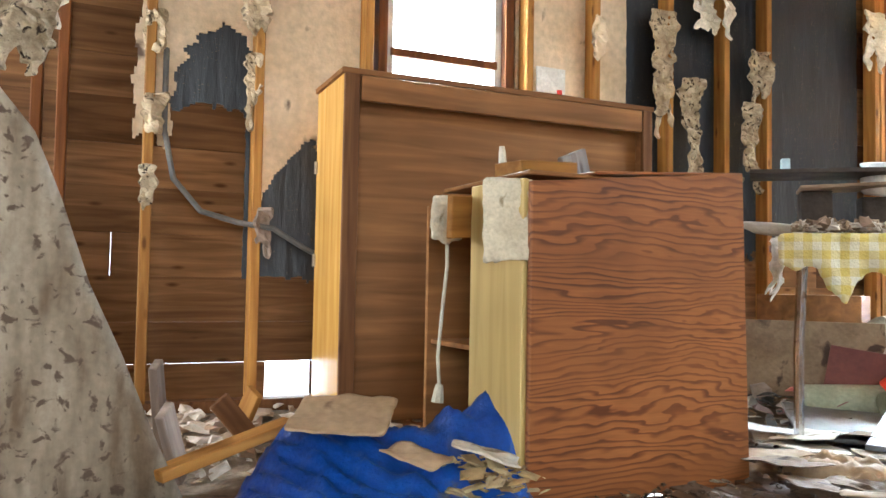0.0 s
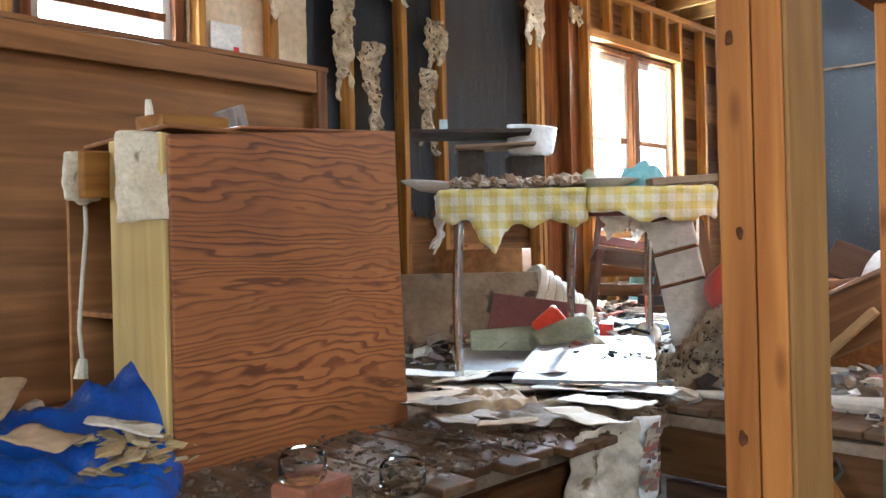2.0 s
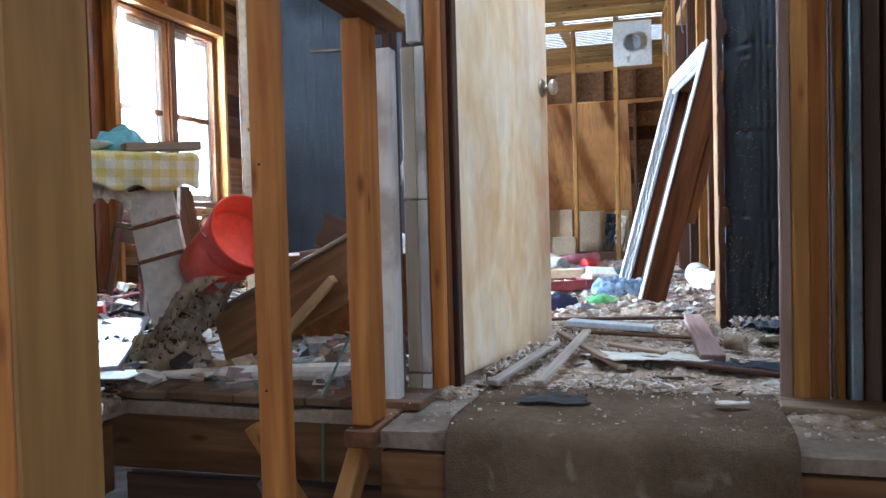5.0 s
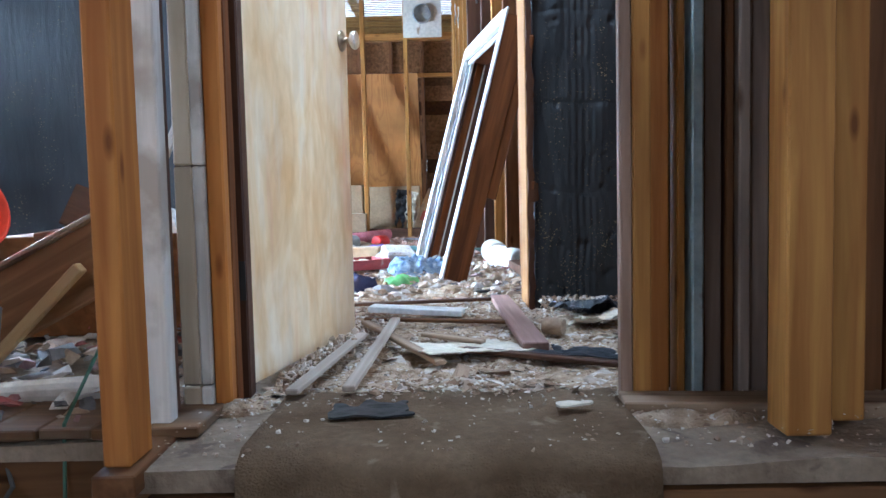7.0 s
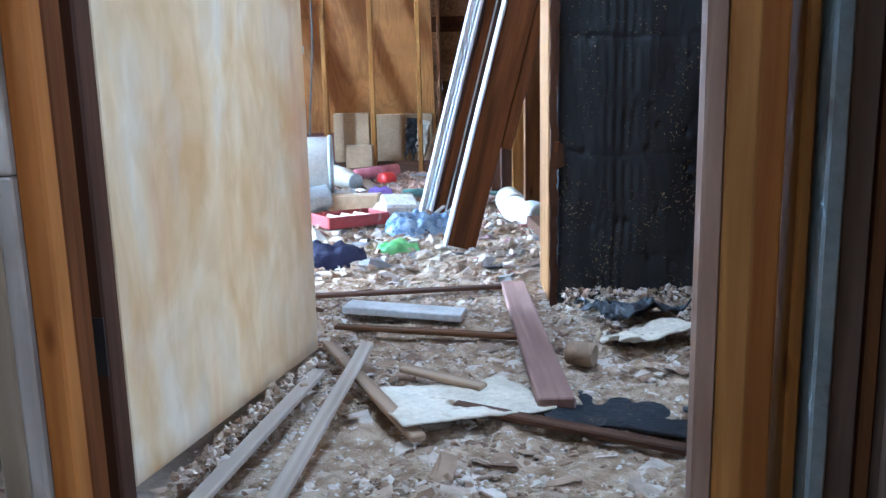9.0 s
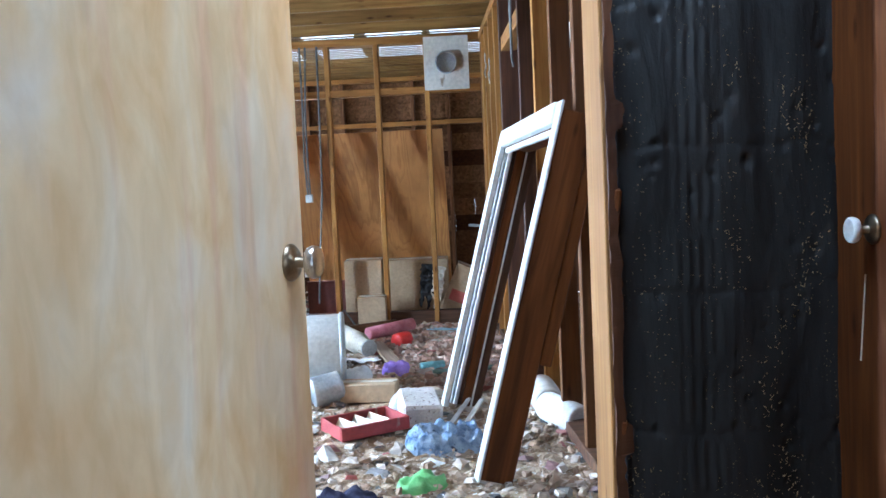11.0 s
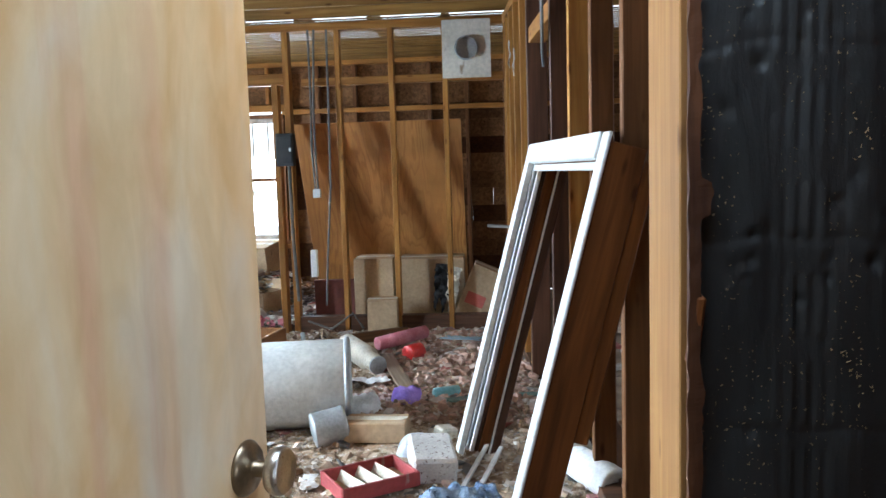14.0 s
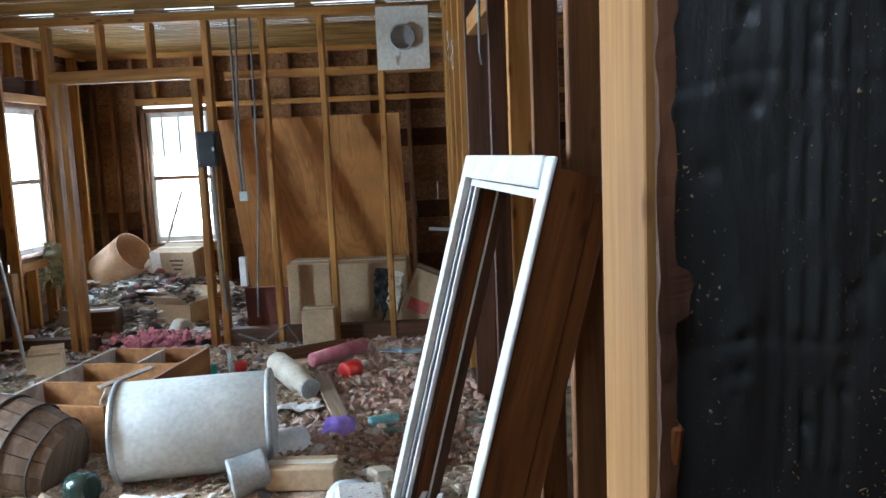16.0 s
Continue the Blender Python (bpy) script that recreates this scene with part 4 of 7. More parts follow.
pier = thing("wall_end", label="end of a wall with pale trim and a splintered dark edge", category="wall", kind="structure")
box("trim", (0.02, 0.29, 2.44), (0.750, 4.136, 1.22), wood("pale_sawn_trim", (0.21, 0.095, 0.026), (0.31, 0.16, 0.05), 'z', 0.7, True, 1.0, 0.1), pier)
bm = bmesh.new()
rows_e = []
for j in range(306):
    z = 2.44 * j / 305
    jag = 0.006 * noise.noise(Vector((z * 14, 2, 0))) + 0.005 * noise.noise(Vector((z * 47, 5, 0))) + 0.012 * max(0, noise.noise(Vector((z * 3.1, 9, 0))))
    bite = 0.016 if 0.43 < z % 0.77 < 0.50 else 0.0
    rows_e.append([bm.verts.new((x, 3.938 + 0.004 * noise.noise(Vector((z * 30, x * 40, 1))), z)) for x in (0.741, 0.752, 0.763 + jag + bite)])
for q, w in zip(rows_e, rows_e[1:]):
    for k in range(2):
        bm.faces.new((q[k], q[k + 1], w[k + 1], w[k]))
solid(bm, geom=bm.faces[:], thickness=-0.014)
part("splintered_edge", bm, wood("dark_splintered_wood", (0.035, 0.013, 0.006), (0.10, 0.040, 0.016), 'z', 0.8, False), pier, "dark splintered edge of a broken board")
box("core", (0.09, 0.26, 2.44), (0.805, 4.15, 1.22), BROWN_Z, pier)
for z, s in ((1.00, 0.13), (0.46, 0.1), (1.75, 0.12)):
    box("splinter", (0.02, 0.03, s), (0.757, 3.94, z), RED_Z, pier, (4, 6, 0), 0.01)
rr = random.Random(77)
dents = [(rr.uniform(0.80, 1.30), rr.uniform(0.05, 2.3), rr.uniform(0.004, 0.011), rr.uniform(0.004, 0.014)) for _ in range(110)]


def felt_face(x, z):
    """Depth of the hanging felt: slow waves, pressed ribs in blocks, seams and dents."""
    y = 3.957 + 0.010 * noise.noise(Vector((x * 13, z * 4, 7))) + 0.012 * ((x - 0.765) / 0.56) ** 2
    block = noise.noise(Vector((0, z * 1.3, 4))) + (1 if z % 0.165 < 0.105 else -1)
    band = math.exp(-((x - 0.955) / 0.055) ** 2)
    y += 0.0055 * math.sin(x * math.tau / 0.026 + 2 * noise.noise(Vector((z * 5, 1, 0)))) * band * (1 if block > 0.4 else 0.15)
    y += 0.003 * math.exp(-(((z + 0.05 * noise.noise(Vector((x * 6, z, 0)))) % 0.33 - 0.16) / 0.006) ** 2)
    y += 0.0025 * noise.noise(Vector((x * 60, z * 24, 3)))
    for dx, dz, r, d in dents:
        q = ((x - dx) ** 2 + (z - dz) ** 2 / 2) / (r * r)
        if q < 4:
            y += d * math.exp(-q)
    return y


bm = bmesh.new()
nx, nz = 72, 300
vv = [[bm.verts.new((0.765 + 0.56 * i / nx, felt_face(0.765 + 0.56 * i / nx, 2.44 * j / nz), 2.44 * j / nz)) for j in range(nz + 1)] for i in range(nx + 1)]
for i in range(nx):
    for j in range(nz):
        bm.faces.new((vv[i][j], vv[i + 1][j], vv[i + 1][j + 1], vv[i][j + 1]))
solid(bm, geom=bm.faces[:], thickness=0.004)
part("tar_paper", bm, FELT, pier, "wrinkled black tar paper dotted with paste", smooth=True)
bm = bmesh.new()
placed = 0
while placed < 620:
    x, z = rr.uniform(0.78, 1.30), rr.uniform(0.02, 1.9)
    if noise.noise(Vector((x * 11, z * 4.5, 8))) + 0.25 * noise.noise(Vector((x * 40, z * 30, 8))) < 0.12 + 0.16 * z:
        continue
    placed += 1
    y, a = felt_face(x, z) - 0.0015, rr.uniform(-1.2, 1.2) + 1.57
    ln, wd = rr.uniform(0.001, 0.0042) * rr.uniform(0.5, 1.6), rr.uniform(0.0008, 0.0020)
    c, d = math.cos(a), math.sin(a)
    q = [bm.verts.new((x + c * p - d * o, y - 0.001 * (p > 0), z + d * p + c * o)) for p, o in ((-ln, -wd), (ln, -wd * 0.5), (ln * 0.8, wd * 0.6), (-ln * 0.7, wd))]
    top = bm.verts.new((x, y - 0.0022, z))
    for k in range(4):
        bm.faces.new((q[k], q[(k + 1) % 4], top))
tagged(part("paste_specks", bm, mottled("dried_paste", (0.16, 0.11, 0.055), (0.30, 0.22, 0.12), 40, 0.8), pier, "dried tan specks of paste"), kind="stuff")
box("backing", (3.2, 0.06, 2.44), (2.40, 4.03, 1.22), DARK_X, pier)
side = thing("wall_vestibule", label="side wall of the passage with an old door frame", category="wall", kind="structure")
box("jamb", (0.05, 0.06, 2.44), (1.30, 3.55 - 0.62, 1.22), STUD_Z, side)
stud(side, 1.25, 3.36, 0, 2.44, 0.045, 0.05, STUD_Z)

# ---- half-height stud partition beside the pit ----
half = thing("wall_stub", label="stud partition left standing beside the missing floor", category="wall", kind="structure")
KNOT = mottled("dark_knot", (0.05, 0.018, 0.007), (0.11, 0.040, 0.014), 60, 0.95)
post = thing("post", (-0.094, 1.186, GROUND_Z), (0, 0, 0), "doubled orange pine post of two studs", "post", kind="structure")
box("stud", (0.044, 0.118, 3.18), (-0.023, 0, 1.59), POST_Z, post)
box("stud", (0.038, 0.116, 3.18), (0.0195, 0.001, 1.59), POST_Z, post)
# Added thin layer: the east side's tone in the light, set as colour.
box("facing", (0.006, 0.116, 3.18), (0.0418, 0.0015, 1.59), PALE_Z, post, label="pale yellow layer added for the lighter east side")
for x, z, r in ((-0.026, 1.502, 0.007), (-0.018, 1.256, 0.006), (-0.020, 0.997, 0.007), (-0.03, 0.62, 0.006)):
    bm = lathe_bm([(0.0, 0.0004), (r * 0.7, 0.0004), (r, 0.0003), (r, 0.0)], 20)
    for v in bm.verts:
        k = 1 + 0.35 * noise.noise(Vector((v.co.x * 160, v.co.y * 160, z * 9)))
        v.co.x, v.co.y = v.co.x * k * 0.85, v.co.y * k * 1.45
    part("knot", bm, KNOT, post, "dark knot", pose(x, -0.0592, z, 90, 0, 0), True)
stud(half, -0.107, 1.742, GROUND_Z, 0.950, 0.047, 0.045, POST_Z)
stud(half, -0.145, 2.262, 0.0, 0.950, 0.050, 0.10, POST_Z)
box("rail", (0.088, 1.20, 0.046), (-0.112, 1.80, 0.974), STUD_Y, half, (0, 0, 0.6))
box("bottom_plate", (0.075, 0.42, 0.040), (-0.145, 2.385, -0.022), JOIST_Y, half, (0, 0, 2))
stud(half, -0.104, 2.05, 0.998, 2.46, 0.085, 0.045, PALE_Z)
stud(half, -0.100, 2.40, 0.985, 2.46, 0.040, 0.045, WHITE_Z)
box("strap", (0.018, 0.003, 0.085), (-0.118, 2.285, 1.04), GREYMETAL, half, (0, 3, 0), 0, "small galvanised strap")
for z in (0.190, 0.578):
    box("nail", (0.004, 0.003, 0.004), (-0.112, 1.7185, z), IRON, half, bev=0)
box("brace", (0.04, 0.62, 0.07), (-0.12, 1.95, -0.22), STUD_Y, half, (28, 0, 8))
box("stake", (0.035, 0.03, 0.3), (-0.42, 2.33, -0.17), STUD_Z, half, (0, -35, 0))

# ---- the rest of the shell: behind the camera, and the ceiling ----
wall_s = thing("wall_south", label="outer board wall behind the way in", category="wall", kind="structure")
siding(wall_s, 'x', -2.25, -3.2, 2.4, GROUND_Z, 2.75, [(-2.95, -1.95, 0.7, 2.0)], SIDING, 21)
wall_p = thing("wall_pit_east", label="board wall with an open doorway beside the missing floor", category="wall", kind="structure")
siding(wall_p, 'y', 2.35, -2.25, 2.7, GROUND_Z, 2.75, [(-1.5, 0.3, GROUND_Z - 1, 2.1)], SIDING, 22)
CEIL = 2.52
ceil = thing("ceiling_joists", label="bare ceiling joists and boards", category="ceiling", kind="structure")
for k in range(34):
    y = -2.2 + 0.405 * k
    if y < 8.95:
        box("joist", (7.3, 0.04, 0.14), (0.42, y, CEIL + 0.07), CEIL_X, ceil)
for k in range(12):
    box("joist", (0.04, 2.1, 0.14), (-3.0 + 0.6 * k, 10.0, CEIL + 0.07), CEIL_X, ceil)
for k in range(28):
    box("ceiling_lath", (7.2, 0.046, 0.005), (0.42, 8.80 + 0.081 * k, CEIL - 0.004), CEIL_X, ceil, bev=0)
# Unseen slab and riser, added to keep the sun out of the far room.
box("roof", (7.6, 2.5, 0.03), (0.42, 10.0, 3.55), CEIL_X, ceil)
box("roof_riser", (7.6, 0.03, 0.88), (0.42, 8.76, 3.11), CEIL_X, ceil)


# boards left out over the passage: an unseen opening added for light
bm = bmesh.new()
for y0, y1, pitch, width in ((-2.3, 8.7, 0.14, 0.138),):
    y = y0
    while y < y1:
        if 2.9 < y < 3.85:
            add_box(bm, (3.2, width, 0.011), (-1.68, y, CEIL + 0.15))
            add_box(bm, (2.9, width, 0.011), (2.67, y, CEIL + 0.15))
        else:
            add_box(bm, (7.4, width, 0.011), (0.42, y, CEIL + 0.15))
        y += pitch
part("ceiling", bm, CEIL_X, ceil, "old boards over the joists with daylight between them")

for name, size, at in (("backdrop_west", (0.05, 26, 9), (-7.5, 4.5, 3.6)), ("backdrop_north", (16, 0.05, 9), (1, 15.5, 3.6)), ("backdrop_east", (0.05, 16, 9), (9.0, 6.5, 3.6))):
    b = box(name, size, at, GLOW, None, bev=0)
    tagged(b, "plain bright hazy distance outside the windows", "backdrop", kind="structure")

# ---- first room: cases, tarpaulin, table ----
case = thing("bookcase", (-2.703, 1.537, -0.012), label="honey-varnished wooden case with a brown back panel", category="bookcase")
box("side_panel", (0.37, 0.022, 1.33), (0, -0.695, 0.67), HONEY, case, label="glossy honey-coloured side")
box("side_panel", (0.37, 0.022, 1.33), (0, 0.695, 0.67), CASE, case)
box("back_panel", (0.012, 1.37, 1.30), (0.10, 0, 0.66), CASE, case)
box("stile", (0.022, 0.06, 1.33), (0.185, -0.675, 0.67), BROWN_Z, case)
box("stile", (0.022, 0.05, 1.33), (0.185, 0.68, 0.67), BROWN_Z, case)
box("top_rail", (0.022, 1.29, 0.095), (0.185, 0.005, 1.285), CASE, case)
box("top", (0.39, 1.43, 0.022), (0, 0, 1.346), CASE, case)
box("base", (0.36, 1.37, 0.03), (0, 0, 0.015), CASE, case)
for z in (0.62, 1.0):
    part("hinge", tube_bm([(-0.17, -0.712, z), (-0.17, -0.712, z + 0.05)], 0.008), BRASS, case, "small brass hinge")

cup = thing("base_cupboard", (-1.395, 0.985, -0.03), (0, 0, 3.5), "worn cupboard carcass faced with boldly figured plywood", "cupboard")
bm = bmesh.new()
add_box(bm, (0.018, 0.757, 0.87), (-0.012, 0.379, 0.435))
bmesh.ops.subdivide_edges(bm, edges=bm.edges[:], cuts=5, use_grid_fill=True)
for v in bm.verts:
    up = v.co.z / 0.87
    v.co.z = up * (0.836 + 0.075 * v.co.y / 0.757) + (0.006 * noise.noise(Vector((v.co.y * 14, 0, 3))) if up < 0.01 or up > 0.99 else 0)
    v.co.y -= 0.03 * up * max(0, v.co.y - 0.4) / 0.36
bmesh.ops.bevel(bm, geom=[e for e in bm.edges if e.calc_face_angle(0) > 1], offset=0.003, segments=1, affect='EDGES')
part("plywood_panel", bm, PLY, cup, "orange-brown plywood with wavy dark figure")
box("side_stile", (0.235, 0.02, 0.84), (-0.15, -0.004, 0.425), YELLOW, cup, (0, 0, 4), label="yellow-painted side")
box("side_panel", (0.55, 0.018, 0.84), (-0.31, 0.735, 0.425), CASE, cup)
box("back_panel", (0.015, 0.72, 0.80), (-0.59, 0.365, 0.42), CASE, cup)
box("shelf", (0.55, 0.70, 0.016), (-0.30, 0.365, 0.40), CASE, cup)
box("base", (0.55, 0.70, 0.02), (-0.30, 0.365, 0.02), CASE, cup)
box("top", (0.5, 0.70, 0.012), (-0.27, 0.37, 0.862), CASE, cup, (0, 0, -2))
box("loose_top_sheet", (0.30, 0.58, 0.008), (-0.17, 0.47, 0.893), PLY, cup, (4.5, 0, 4))
box("drawer_board", (0.02, 0.26, 0.115), (-0.29, 0.015, 0.765), STUD_Y, cup, (4, 4, 24))
blk = box("wood_block", (0.11, 0.22, 0.045), (-1.63, 1.135, 0.868), STUD_Y, None, (4, 0, 14))
tagged(blk, "short sawn pine block on top of the cupboard", "block")
tagged(part("stick", tube_bm([(-1.80, 1.115, 0.83), (-1.797, 1.117, 0.90), (-1.80, 1.116, 0.945), (-1.797, 1.113, 0.962)], 0.016, 7, 0.008), PAPER, None), "short pale stick standing on the cupboard", "stick")
tagged(box("wood_wedge", (0.02, 0.13, 0.12), (-1.80, 1.375, 0.905), GREY_Z, None, (20, 0, 20)), "grey splintered piece of board on the cupboard", "board")
rag("torn_cloth", 0.13, 0.215, (-1.445, 0.948, 0.815), (0, 0, 68), CREAM, 11, "cream torn cloth hanging over the cupboard corner", "cloth", ragged=0.12, crumple=0.028, curl=-0.015, cell=0.009)
rag("torn_cloth", 0.085, 0.14, (-1.745, 0.912, 0.795), (0, 0, 70), CREAM, 13, "bunched cream cloth on a board end", "cloth", crumple=0.07, ragged=0.2, cell=0.008)
cord = tagged(part("pull_cord", tube_bm([(-1.77, 0.925, 0.72), (-1.775, 0.93, 0.60), (-1.78, 0.918, 0.46), (-1.785, 0.91, 0.34), (-1.785, 0.917, 0.25)], 0.0055), CORD, None), "cream cord with a plug hanging from the cupboard", "cord")
part("plug", tube_bm([(-1.785, 0.917, 0.262), (-1.785, 0.915, 0.245), (-1.785, 0.911, 0.212)], 0.011, 8, 0.019), CORD, cord)



def tarp_bm(w, d, seed, cell=0.012):
    """A slumped sheet: a bunched ridge along its back, long folds running down from it, and a ragged rim."""
    off = Vector((seed * 1.3, seed * 2.1, 0))
    nx, ny = int(w / cell), int(d / cell)
    bm = bmesh.new()
    g = {}
    for i in range(nx + 1):
        for j in range(ny + 1):
            u, v = 2 * i / nx - 1, 2 * j / ny - 1
            p = Vector((u * w / 2, v * d / 2, 0))
            bend = noise.noise(p * 2.4 + off)
            fan = (u * 1.6 + 0.9 * v + 0.55 * v * bend + 0.7 * noise.noise(p * 3.0 - off)) * 1.7
            f1 = 1 - abs((fan % 1.0) * 2 - 1) ** 0.8
            s2 = (u * 2.0 + v * 3.4 + 0.8 * noise.noise(p * 4.2 + off * 3)) * 1.4
            f2 = 1 - abs((s2 % 1.0) * 2 - 1) ** 0.9
            r = max(abs(u), abs(v)) ** 3 * 0.9 + 0.28 * noise.noise(p * 5 + off) + 0.1 * noise.noise(p * 15 + off)
            ridge = math.exp(-((v - 0.35 - 0.15 * bend) / 0.42) ** 2) * (0.62 + 0.30 * u + 0.30 * noise.noise(p * 3 + off * 2))
            z = 0.03 + 0.175 * ridge + f1 * (0.030 + 0.02 * bend) * (0.3 + ridge) + 0.024 * f2 + 0.05 * max(0, noise.noise(p * 3.3 + off * 4)) + 0.011 * crease(p, seed, 12.0, 0.9) + 0.008 * crease(p, seed + 3, 26.0, 0.6)
            fall = min(1.0, max(0.0, 1.0 - r) * 2.2) ** 0.7
            g[i, j] = (bm.verts.new((p.x, p.y, max(0.004, z * fall))), r)
    for i in range(nx):
        for j in range(ny):
            q = [g[i, j], g[i + 1, j], g[i + 1, j + 1], g[i, j + 1]]
            if sum(a[1] for a in q) / 4 < 1.0:
                bm.faces.new([a[0] for a in q])
    bmesh.ops.delete(bm, geom=[v for v in bm.verts if not v.link_faces], context='VERTS')
    soften_rim(bm, 2)
    solid(bm, geom=bm.faces[:], thickness=0.002)
    return bm


tagged(part("tarpaulin", tarp_bm(0.72, 0.66, 31), TARP, None, "crumpled blue plastic tarpaulin on the floor", pose(-1.60, 0.70, 0.0, 0, 0, 62), True), "", "tarpaulin")
rag("cardboard_flap", 0.25, 0.24, (-1.56, 0.545, 0.185), (104, 0, 62), CARD, 41, "torn brown cardboard lying on the blue tarpaulin", "cardboard", crumple=0.014, ragged=0.22, thick=0.005)
rag("cardboard_flap", 0.15, 0.12, (-1.40, 0.665, 0.14), (96, 12, 40), CARD, 45, "smaller torn cardboard piece on the tarpaulin", "cardboard", crumple=0.02, ragged=0.25, thick=0.004)
rag("paper_scrap", 0.09, 0.17, (-1.42, 0.79, 0.17), (74, 0, -30), PAPER, 42, "torn pale paper on the tarpaulin", "paper", crumple=0.02, ragged=0.2)


def litter_at(x0, x1, y0, y1, z0=0.0, zh=0.02):
    return lambda r: (r.uniform(x0, x1), r.uniform(y0, y1), z0 + r.uniform(0, zh))


chips("dry_leaves", 130, lambda r: (r.gauss(-1.44, 0.06), r.gauss(0.885, 0.055), 0.04 + r.uniform(0, 0.09)), (0.014, 0.042), chips_mat("dry_leaf_litter", [(0, (0.46, 0.30, 0.12)), (0.5, (0.55, 0.45, 0.25)), (1, (0.30, 0.18, 0.08))]), 5, "dry leaves and torn paper beside the cupboard", "leaves", 0.12)
chips("edge_dirt", 1500, lambda r: (-0.92 - abs(r.gauss(0, 0.28)), r.uniform(0.85, 2.45), 0.014 + 0.010 * r.random()), (0.003, 0.020), chips_mat("brown_floor_dirt", [(0, (0.08, 0.047, 0.025)), (0.4, (0.13, 0.082, 0.046)), (0.7, (0.055, 0.033, 0.02)), (0.95, (0.24, 0.18, 0.12))]), 7, "dirt and splinters along the broken floor edge", flat=0.35)
chips("floor_debris", 1100, litter_at(-3.1, -1.9, -0.6, 2.2), (0.008, 0.06), CHIPS, 6, "plaster and wood scraps along the wall", flat=0.35)

# leaning sheet and laths at the start
bm = bmesh.new()
prof = [(0.24, -0.02), (0.17, 0.13), (0.08, 0.35), (0.0, 0.53), (-0.07, 0.74), (-0.135, 0.91), (-0.22, 1.01), (-0.34, 1.09), (-0.5, 1.13)]
rowsv = []
for k, (y, z) in enumerate(prof):
    rowsv.append([bm.verts.new((-1.9 + 0.05 * u + 0.28 * (1 - z) * u * 0, y - 0.55 * u, z - 0.08 * u + 0.012 * noise.noise(Vector((u * 4, z * 5, 0))))) for u in [i / 14 for i in range(15)]])
for a, c in zip(rowsv, rowsv[1:]):
    for i in range(14):
        bm.faces.new((a[i], a[i + 1], c[i + 1], c[i]))
solid(bm, geom=bm.faces[:], thickness=0.02)
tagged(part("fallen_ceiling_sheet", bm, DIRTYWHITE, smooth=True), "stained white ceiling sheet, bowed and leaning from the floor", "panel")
rag("insulation", 0.34, 0.34, (-1.95, -0.22, 1.34), (10, 0, 80), FLUFF, 51, "matted grey insulation hanging above the leaning sheet", "insulation", crumple=0.09, ragged=0.5, thick=0.03)
for i, (x, y, ln, ry, rz, mt) in enumerate(((-2.2, 0.20, 0.34, 20, 70, GREY_Z), (-1.98, 0.22, 0.24, 30, 60, GREY_Z), (-2.35, 0.45, 0.2, 40, 10, BROWN_Z), (-2.5, 0.5, 0.2, 30, 120, STUD_Z))):
    tagged(box("broken_lath", (0.025, 0.07, ln), (x, y, ln * 0.42), mt, None, (ry, 0, rz)), "broken lath leaning in the rubble", "lath", "broken laths")
tagged(box("plank", (0.07, 0.42, 0.03), (-1.95, 0.36, 0.09), STUD_Y, None, (12, 0, 22)), "short sawn plank lying against the tarpaulin", "plank")

# cable, card and hanging scraps on the west wall
tagged(part("wall_cable", tube_bm([(-3.13, 0.25, 1.5), (-3.12, 0.25, 1.16), (-3.11, 0.29, 0.96), (-3.10, 0.40, 0.83), (-3.10, 0.55, 0.79), (-3.09, 0.70, 0.77), (-3.09, 0.82, 0.70), (-3.10, 0.9, 0.66)], 0.012), WIRE), "old grey cable looping along the stripped wall", "cable")
cal = box("wall_card", (0.01, 0.17, 0.13), (-3.168, 2.12, 1.60), WHITEP, None, bev=0)
tagged(cal, "white card with a red corner pinned to a stud", "card")
box("print", (0.003, 0.03, 0.03), (0.007, 0.05, -0.06), BRIGHTRED, cal, bev=0, label="red printed corner")
TS = TANSCRAP
SCR = ((2.78, 2.05, 0.20, 0.80, TS), (3.06, 2.22, 0.2, 0.34, PAPER), (3.2, 2.16, 0.1, 0.3, PAPER), (3.46, 1.92, 0.18, 0.36, FLUFF), (4.42, 2.30, 0.22, 0.46, PAPER), (0.60, 1.80, 0.15, 0.26, TS), (0.20, 1.66, 0.10, 0.22, TS),
       (0.21, 1.30, 0.11, 0.20, TS), (0.19, 1.0, 0.07, 0.2, FLUFF), (0.60, 1.52, 0.07, 0.34, TS), (0.66, 0.86, 0.08, 0.28, GREY_Z), (2.36, 1.95, 0.1, 0.3, BOARD), (2.98, 1.7, 0.16, 0.9, FLUFF), (3.40, 1.6, 0.14, 0.7, FLUFF), (4.9, 2.3, 0.2, 0.2, FLUFF))
for i, (y, z, w, h, mt) in enumerate(SCR):
    rag("wall_scrap", w, h, (-3.075 + 0.01 * (i % 3), y, z), (0, 0, 90), mt, 60 + i, "torn paper and matted scrap hanging on a stud", "scrap", None, "scraps on the wall", crumple=0.075, ragged=0.36, thick=0.012, cell=0.013)

# table with a gingham cloth
tab = thing("table", (-1.70, 2.18, 0.0), (0, 0, 50), "old dining table with chrome legs under rubbish", "table")
box("tabletop", (0.98, 0.60, 0.03), (0.49, 0.31, 0.715), MAROON, tab)
for x, y in ((0.03, 0.03), (0.93, 0.04), (0.93, 0.56), (0.58, 0.56)):
    part("leg", tube_bm([(x, y, 0.0), (x, y, 0.36), (x + 0.015, y, 0.71)], 0.017, 10, 0.019), CHROME, tab, "rust-pitted chrome leg")
box("apron", (0.88, 0.02, 0.07), (0.5, 0.06, 0.67), MAROON, tab)


